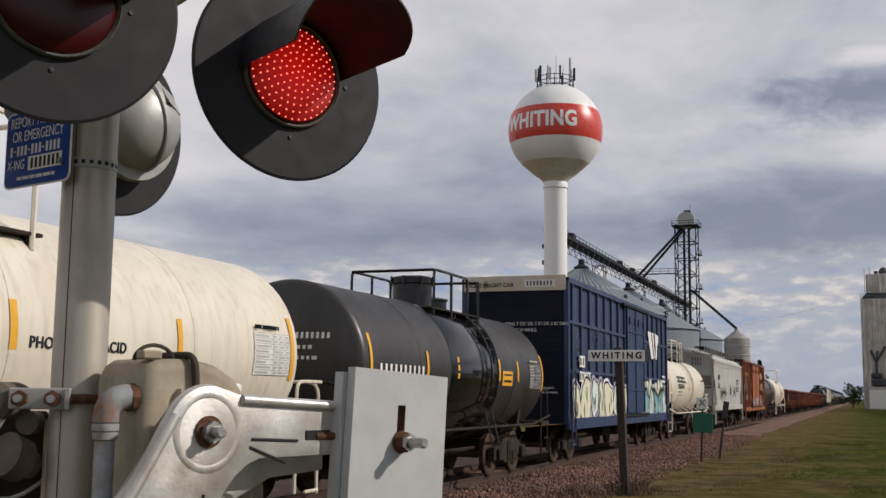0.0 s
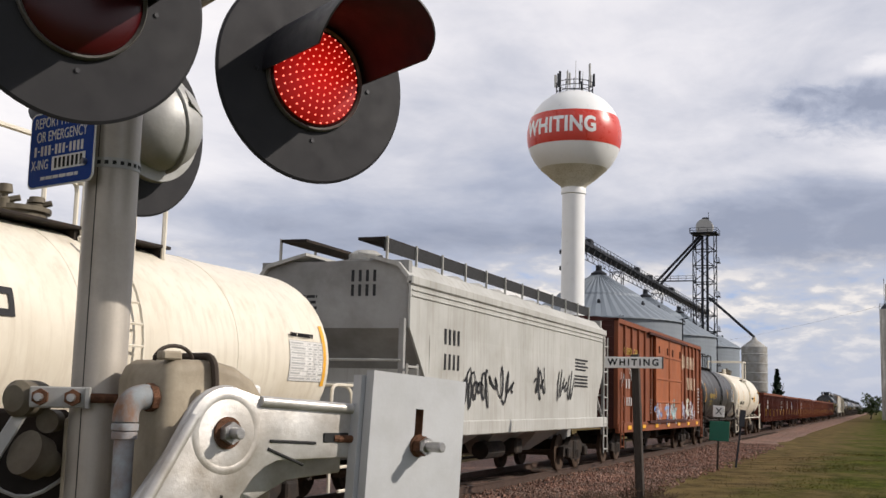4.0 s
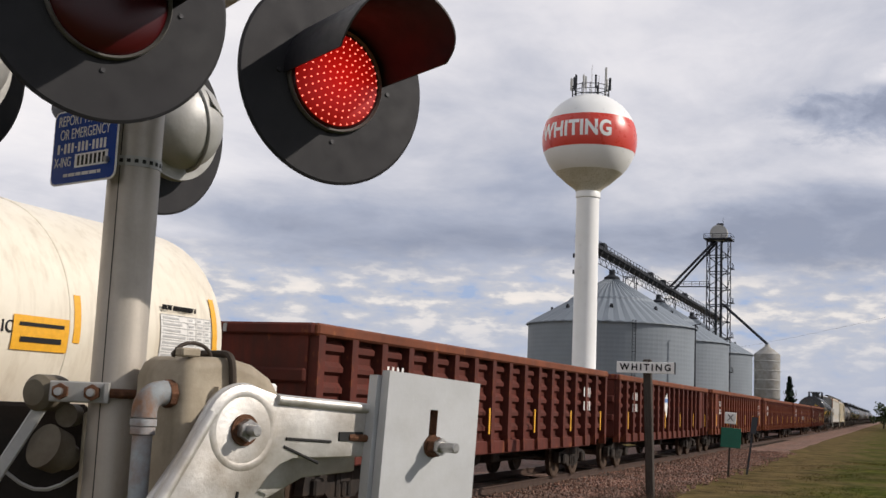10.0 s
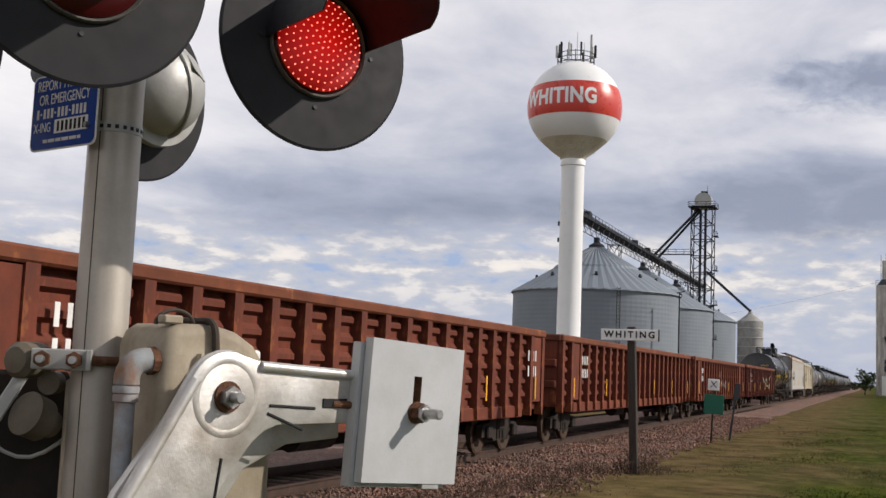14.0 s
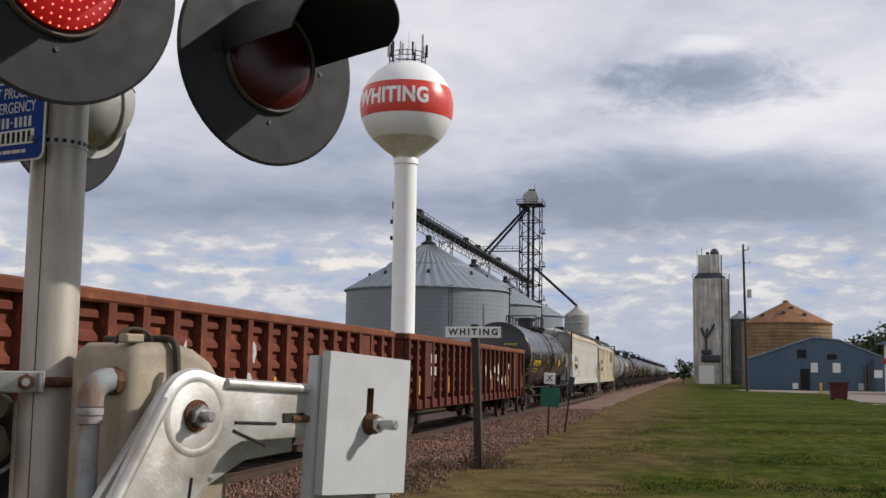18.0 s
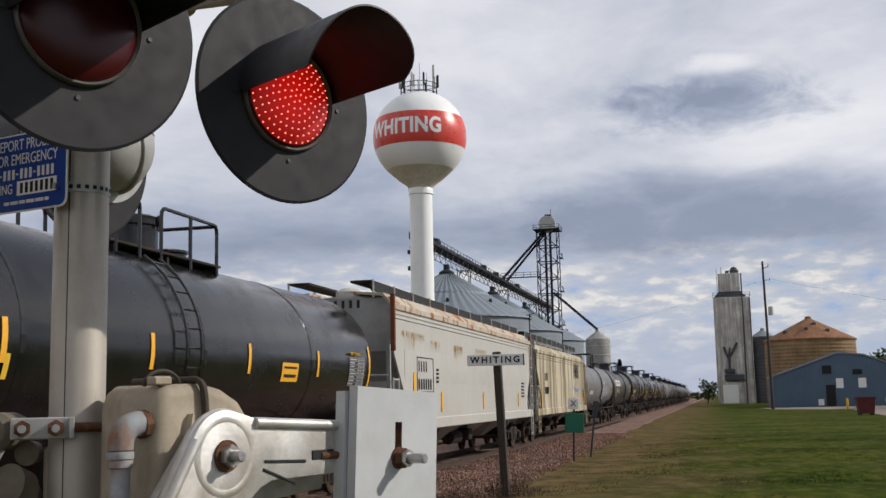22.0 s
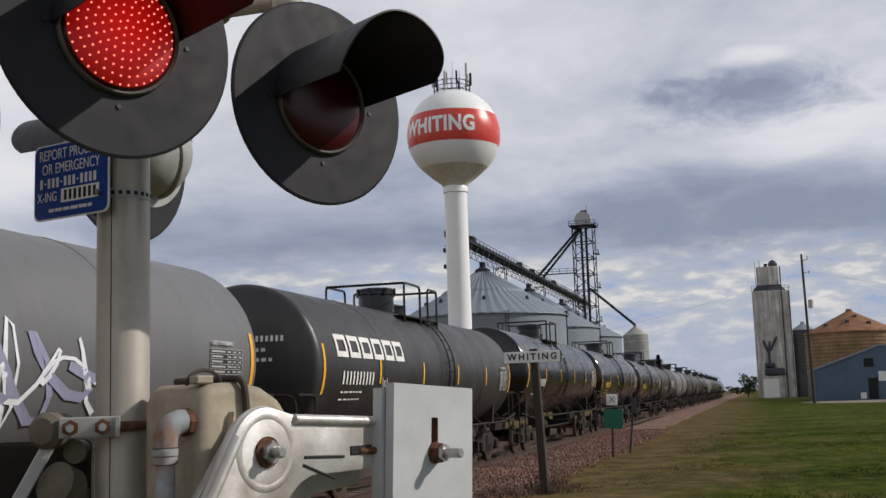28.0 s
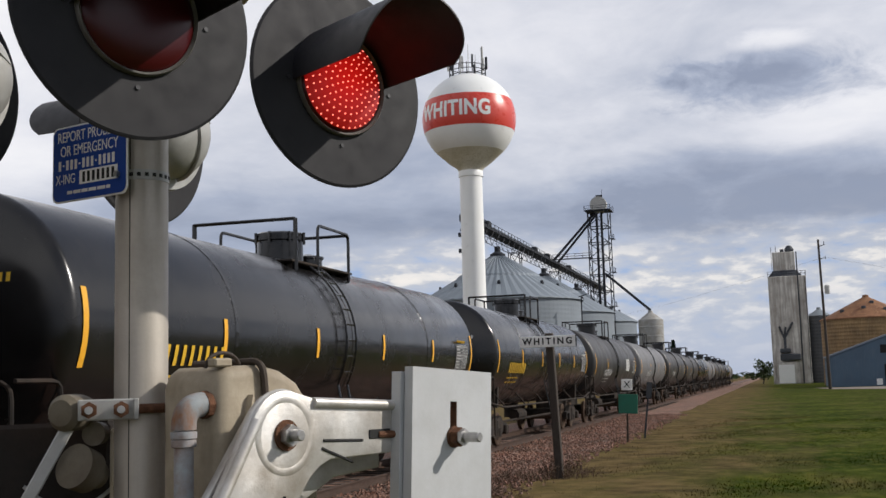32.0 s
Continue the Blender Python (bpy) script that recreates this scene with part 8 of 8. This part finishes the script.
def emergency_notice():
    d = Vector((0.963, -0.27, 0)).normalized()
    nrm = Vector((d.y, -d.x, 0))
    w, h = 0.262, 0.188
    m = Matrix(((d.x, 0, nrm.x, -1.539), (d.y, 0, nrm.y, 2.247), (0, 1, 0, 2.279), (0, 0, 0, 1)))
    th = thing("emergency_notice", m, "small blue emergency notice strapped to the mast", "sign")
    slim = Matrix.Diagonal((0.74, 1, 1, 1))

    def plate(w, h, z0, z1, r=0.018):
        pts = []
        for sx, sy, a0 in ((1, 1, 0), (-1, 1, 90), (-1, -1, 180), (1, -1, 270)):
            for k in range(5):
                q = radians(a0 + 22.5 * k)
                pts.append((sx * (w / 2 - r) + r * math.cos(q), sy * (h / 2 - r) + r * math.sin(q)))
        return prism(B(), pts, z0, z1)

    part("backing", plate(w, h, 0, 0.003), M_WHITE, th)
    part("face", plate(w - 0.008, h - 0.008, 0.003, 0.0042), M_BLUESIGN, th)
    for text, x, y, size in (("REPORT PROBLEM", 0, 0.066, 0.037), ("OR EMERGENCY", 0, 0.031, 0.037), ("X-ING", -0.082, -0.038, 0.034)):
        letters(text, size, M_LETTER, th, pose(x, y, 0.0045) @ slim, "lettering", 0.0004)
    bm = B()
    x = -0.108
    for n in (1, 3, 3, 4):
        for _ in range(n):
            box(bm, (x + 0.005, -0.003, 0.0045), (0.0085, 0.024, 0.0008))
            x += 0.0152
        if n < 4:
            box(bm, (x + 0.003, -0.003, 0.0045), (0.006, 0.004, 0.0008))
        x += 0.012
    part_each("number_bar", bm, M_LETTER, th, "plain white bar")
    part("white_field", box(B(), (0.034, -0.038, 0.0046), (0.132, 0.034, 0.0008)), M_WHITE, th)
    bm = B()
    for i in range(7):
        box(bm, (-0.016 + 0.0168 * i, -0.038, 0.0054), (0.0088, 0.025, 0.0006))
    part_each("field_bar", bm, M_INK, th)
    part_each("small_bar", bars(B(), [(-0.075, -0.071, 0.15)], pose(0, 0, 0.0045), 0.008, 0.5, 0.0004), M_LETTER, th)
    part("bolt", rod(B(), (0.102, -0.046, 0.003), (0.102, -0.046, 0.014), 0.007, 8), M_STEEL, th)


emergency_notice()


# ---- gate mechanism ----
TH = radians(22.5)
GATE = Matrix(((math.sin(TH), -math.cos(TH), 0, -1.0338), (math.cos(TH), math.sin(TH), 0, 2.2208), (0, 0, 1, 1.62), (0, 0, 0, 1)))
XZ = Matrix(((1, 0, 0, 0), (0, 0, 1, 0), (0, 1, 0, 0), (0, 0, 0, 1)))   # polygons (x, z) drawn along y


def bevelled(bm, off, seg=3, angle=30):
    es = [e for e in bm.edges if len(e.link_faces) == 2 and e.calc_face_angle(0) > radians(angle)]
    bmesh.ops.bevel(bm, geom=es, offset=off, segments=seg, profile=0.5, affect="EDGES", clamp_overlap=True)
    return bm


def arc(cx, cz, r, a0, a1, n=10):
    return [(cx + r * math.cos(radians(a0 + (a1 - a0) * i / n)), cz + r * math.sin(radians(a0 + (a1 - a0) * i / n))) for i in range(n + 1)]


def hexnut(bm, c, r, h, axis=(0, -1, 0)):
    a = Vector(c)
    return rod(bm, a, a + Vector(axis) * h, r, 6)


def gate():
    th = thing("gate_mechanism", GATE, "weathered crossing gate machine with a cast counterweight arm", "crossing gate")
    # cast arm that carries the counterweight
    poly = [(0.40, 0.062), (0.08, 0.080)] + arc(0, 0, 0.098, 78, 150, 8) + [(-0.13, -0.03), (-0.235, -0.21), (-0.40, -0.50), (-0.40, -0.62), (-0.12, -0.62), (-0.06, -0.33), (0.0, -0.19), (0.075, -0.098), (0.105, -0.075), (0.14, -0.062), (0.40, -0.058)]
    arm = part("counterweight_arm", bevelled(prism(B(), poly, -0.012, 0.02, XZ), 0.006, 2), M_CAST, th, "cast aluminium arm with a dished boss", True)
    rim = B()
    for a, b in (((0.085, 0.068), (0.40, 0.052)), ((-0.082, 0.035), (-0.235, -0.215)), ((-0.24, -0.22), (-0.40, -0.5))):
        rod(rim, (a[0], -0.012, a[1]), (b[0], -0.012, b[1]), 0.012, 10)
    part("arm_rim", rim, M_CAST, arm, smooth=True)
    low = [(0.40, 0.05), (0.0, 0.07), (-0.2, -0.2), (-0.34, -0.5), (-0.34, -0.62), (-0.04, -0.62), (0.02, -0.30), (0.12, -0.165), (0.24, -0.112), (0.40, -0.10)]
    part("rear_flange", bevelled(prism(B(), low, 0.075, 0.10, XZ), 0.005, 2), M_CAST, arm, smooth=True)
    part("web", box(B(), (0.2, 0.05, 0.052), (0.42, 0.075, 0.016), pose(0, 0, 0, 0, 3, 0), bevel=0.003), M_CAST, arm)
    part("boss", lathe(B(), [(0.034, 0.001), (0.048, 0.002), (0.058, 0.006), (0.067, 0.011), (0.077, 0.0135), (0.088, 0.012), (0.096, 0.006), (0.101, -0.002), (0.0, -0.006)], 48, pose(0, 0, 0, 90), caps=False), M_CAST, arm, smooth=True)
    # Black half-sunk rods in place of cut grooves, their shade put in as colour.
    for a, b in (((0.115, -0.018), (0.245, -0.024)), ((0.11, -0.035), (0.21, -0.072)), ((-0.006, -0.13), (-0.02, -0.23))):
        part("casting_groove", rod(B(), (a[0], -0.0125, a[1]), (b[0], -0.0125, b[1]), 0.0035, 6), M_BLACK, arm)
    # Black block on the face stands in for an open slot.
    slot = part("adjusting_slot", box(B(), (0.305, -0.013, -0.012), (0.075, 0.004, 0.022), bevel=0.0015), M_BLACK, arm)
    part("slot_bolt", rod(B(), (0.30, -0.01, -0.014), (0.36, -0.02, -0.016), 0.009, 8), M_RUSTBOLT, slot)
    nut = part("pivot_washer", rod(B(), (0, -0.004, 0), (0, -0.018, 0), 0.034, 24), M_RUSTBOLT, arm, "rusted washer")
    part("pivot_nut", hexnut(B(), (0, -0.018, 0), 0.024, 0.018), M_STEEL, nut)
    part("pivot_bolt", bevelled(rod(B(), (0, -0.03, 0), (0, -0.062, 0), 0.0125, 16), 0.002, 1), M_STEEL, nut)
    # counterweight plates on their stud
    pm = pose(0.519, 0.033, -0.031, 0, 3.4, 0)
    x0, x1, z0, z1 = -0.160, 0.159, -0.170, 0.168

    def slab(y, t, dx, dz, name, mt, lab):
        bm = B()
        for cx, cz, sx, sz in (((x0 - 0.0135) / 2, (z0 + z1) / 2, -0.0135 - x0, z1 - z0), ((x1 + 0.0135) / 2, (z0 + z1) / 2, x1 - 0.0135, z1 - z0), (0, (0.088 + z1) / 2, 0.027, z1 - 0.088), (0, (z0 - 0.02) / 2, 0.027, -0.02 - z0)):
            box(bm, (cx + dx, y, cz + dz), (sx, t, sz))
        bmesh.ops.remove_doubles(bm, verts=bm.verts, dist=0.0002)
        return part(name, bm, mt, th, lab, pos=pm)

    slab(-0.088, 0.026, 0, 0, "counterweight_plate", M_PLATE, "light grey steel counterweight plate with a slot")
    # Liner added in dark rust, so the slot's shade is in its colour.
    part("slot_liner", box(B(), (0.0127, -0.088, 0.034), (0.0012, 0.025, 0.107)), M_RUSTBOLT, th, "rusty liner added to darken the slot's inner edge", pos=pm)
    # Black plate added behind the slot in place of the shade there.
    part("slot_shadow_plate", box(B(), (0, -0.072, 0.03), (0.03, 0.003, 0.14)), M_BLACK, th, "black plate painted as the shade behind the slot", pos=pm)
    slab(-0.058, 0.028, -0.012, -0.012, "counterweight_plate", M_PLATE, "light grey steel counterweight plate with a slot")
    part("counterweight_spacer", box(B(), (0.0, -0.022, 0.0), (0.12, 0.04, 0.10), bevel=0.004), M_CAST, th, pos=pm)
    stud = part("stud_washer", rod(B(), (0, -0.101, 0), (0, -0.107, 0), 0.027, 20), M_RUSTBOLT, th, pos=pm)
    part("stud_nut", hexnut(B(), (0, -0.107, 0), 0.024, 0.02), M_RUSTBOLT, stud)
    part("stud_locknut", hexnut(B(), (0, -0.127, 0), 0.021, 0.012), M_STEEL, stud)
    part("stud", bevelled(rod(B(), (0, -0.12, 0), (0, -0.185, 0), 0.0125, 18), 0.002, 1), M_STEEL, stud)
    part("bottom_cleat", box(B(), (0.075, -0.088, -0.177), (0.06, 0.022, 0.014), bevel=0.002), M_GALV, th, pos=pm)
    # machine housing
    poly = [(-0.082, -1.7), (-0.082, 0.11), (-0.068, 0.14), (-0.045, 0.155), (0.05, 0.158), (0.11, 0.145), (0.165, 0.115), (0.205, 0.065), (0.225, 0.0), (0.23, -0.1), (0.23, -1.7)]
    hs = part("housing", bevelled(prism(B(), poly, 0.11, 0.32, XZ), 0.028, 4, 40), M_TANBOX, th, "weathered tan machine housing", True)
    bm = B()
    pts = [(0.035, 0.34, 0.165), (0.035, 0.10, 0.165), (0.042, 0.098, 0.1), (0.045, 0.098, -0.05)]
    pipe(bm, bend(pts, 5, 0.03), 0.0085, 8)
    part("cover_strap", bm, M_STRAP, hs, "dark brown cover gasket strap", True)
    bm = B()
    pipe(bm, [Vector((-0.03 + 0.05 * math.cos(radians(180 - 18 * i)), 0.16, 0.152 + 0.034 * math.sin(radians(18 * i)))) for i in range(11)], 0.0045, 8)
    part("lifting_eye", bm, M_STRAP, hs, smooth=True)
    part("hinge_lug", box(B(), (-0.055, 0.14, 0.163), (0.05, 0.03, 0.02), bevel=0.004), M_TANBOX, hs)
    part("side_fin", prism(B(), [(-0.02, 0.0), (0.0, 0.09), (0.006, 0.0)], 0.092, 0.112, XZ), M_TANBOX, hs)
    part("junction_cover", box(B(), (0.225, 0.28, 0.02), (0.09, 0.1, 0.17), bevel=0.006), M_WHITE, th, "white cover plate")
    # lowered arm
    part("gate_arm", box(B(), (-0.55, 0.36, -0.385), (0.9, 0.035, 0.07), bevel=0.008), M_GALV, th, "pale grey lowered gate arm tube")
    # conduit
    bm = B()
    pipe(bm, bend([(-0.148, 0.150, -1.7), (-0.148, 0.150, 0.065), (-0.07, 0.150, 0.072)], 6, 0.04), 0.0215, 16)
    cd = part("conduit", bm, M_CONDUIT, th, "painted grey steel conduit", True)
    bm = lathe(B(), [(0.0215, -0.02), (0.027, -0.018), (0.027, -0.004), (0.0245, -0.002), (0.0285, 0.0), (0.0285, 0.014), (0.022, 0.016)], 20, pose(-0.148, 0.150, 0.0))
    part("coupling", bm, M_CONDUIT, cd, smooth=True)
    part("locknut", rod(B(), (-0.100, 0.15, 0.07), (-0.083, 0.15, 0.071), 0.031, 8), M_RUSTBOLT, cd)
    part("elbow", pipe(B(), bend([(-0.148, 0.150, 0.018), (-0.148, 0.150, 0.068), (-0.098, 0.150, 0.072)], 8, 0.042), 0.0275, 18), M_ELBOW, cd, "conduit elbow with flaking rust", True)
    return th


gate()


def mast_clamp():
    """Bracket, threaded rods and gear on the far side of the mast."""
    th = thing("mast_clamp", Matrix.Translation((MAST.x, MAST.y, 1.685)) @ pose(0, 0, 0, 0, 0, 32), "galvanised clamp with rusty bolts round the mast", "clamp")
    part("clamp_bar", box(B(), (-0.075, -0.072, 0), (0.13, 0.012, 0.048), bevel=0.003), M_GALV, th)
    part("clamp_ear", box(B(), (-0.012, -0.085, 0.0), (0.012, 0.03, 0.048), bevel=0.002), M_GALV, th)
    for x in (-0.115, -0.045):
        part("clamp_nut", hexnut(B(), (x, -0.078, 0), 0.019, 0.02), M_RUSTBOLT, th)
        part("clamp_stud", rod(B(), (x, -0.07, 0), (x, -0.125, 0), 0.009, 10), M_STEEL, th)
    part("clamp_rod", rod(B(), (-0.012, -0.082, 0), (0.085, -0.05, 0.0), 0.011, 10), M_RUSTBOLT, th)
    gear = part("brake_arm_hub", lathe(B(), [(0.0, -0.05), (0.038, -0.048), (0.042, -0.03), (0.042, 0.03), (0.03, 0.045), (0.0, 0.05)], 24, pose(-0.155, -0.02, -0.005, 90, 0, -30)), M_HUB, th, "round dark tan hub", True)
    part("hub_cap", lathe(B(), [(0.0, -0.02), (0.026, -0.018), (0.028, 0.02), (0.0, 0.024)], 18, pose(-0.10, 0.0, -0.055, 90, 0, -20)), M_HUB, gear, smooth=True)
    part("lower_hub", lathe(B(), [(0.0, -0.06), (0.03, -0.058), (0.036, -0.03), (0.05, -0.02), (0.052, 0.03), (0.0, 0.04)], 24, pose(-0.13, -0.02, -0.135, 70, 0, -40)), M_HUB, th, "lower dark tan hub", True)
    part("strut", bevelled(box(B(), (0, 0, 0), (0.03, 0.012, 0.34)), 0.003, 1), M_GALV, th, pos=pose(-0.225, -0.03, -0.155, 0, 28, 0))
    part("mounting_channel", box(B(), (-0.045, 0.02, -0.42), (0.05, 0.06, 0.75), bevel=0.006), M_TANBOX, th)
    part("hanging_cable", pipe(B(), [Vector((-0.26 + 0.03 * i, 0.02, -0.17 - 0.06 * math.sin(math.pi * i / 7))) for i in range(8)], 0.005, 6), M_GALV, th)
    # lowered gate arm below
    part("dark_bracket", box(B(), (-0.25, 0.08, -0.28), (0.36, 0.02, 0.5), bevel=0.01), M_CAR_DARK, th, "dark steel arm bracket")


mast_clamp()


# ---- what moves ----
def motions():
    for th, yc in TRAIN:
        walk(th, [(0.0, pose(XT, yc, RAIL)), (32.0, pose(XT, yc - SPEED * 32.0, RAIL))])
    # the two lamps flash in turn: the lit diode board sits at the lens or draws back behind it
    period, off_edge = 1.107, 5.63
    for board, flip in LED_BOARDS:
        rows, state = [], None
        for i in range(0, 32 * 50 + 1):
            t = i * 0.02
            on = ((t - off_edge) % period) > period / 2
            on = on != flip
            out, back = pose(0, 0, 0), pose(0, 0, -0.02)
            if state is None:
                rows.append((0.0, out if on else back))
            elif on != state and t < 31.9:
                rows.append((t - 0.04, out if state else back))
                rows.append((t, out if on else back))
            state = on
        rows.append((32.0, out if state else back))
        walk(board, rows)


motions()
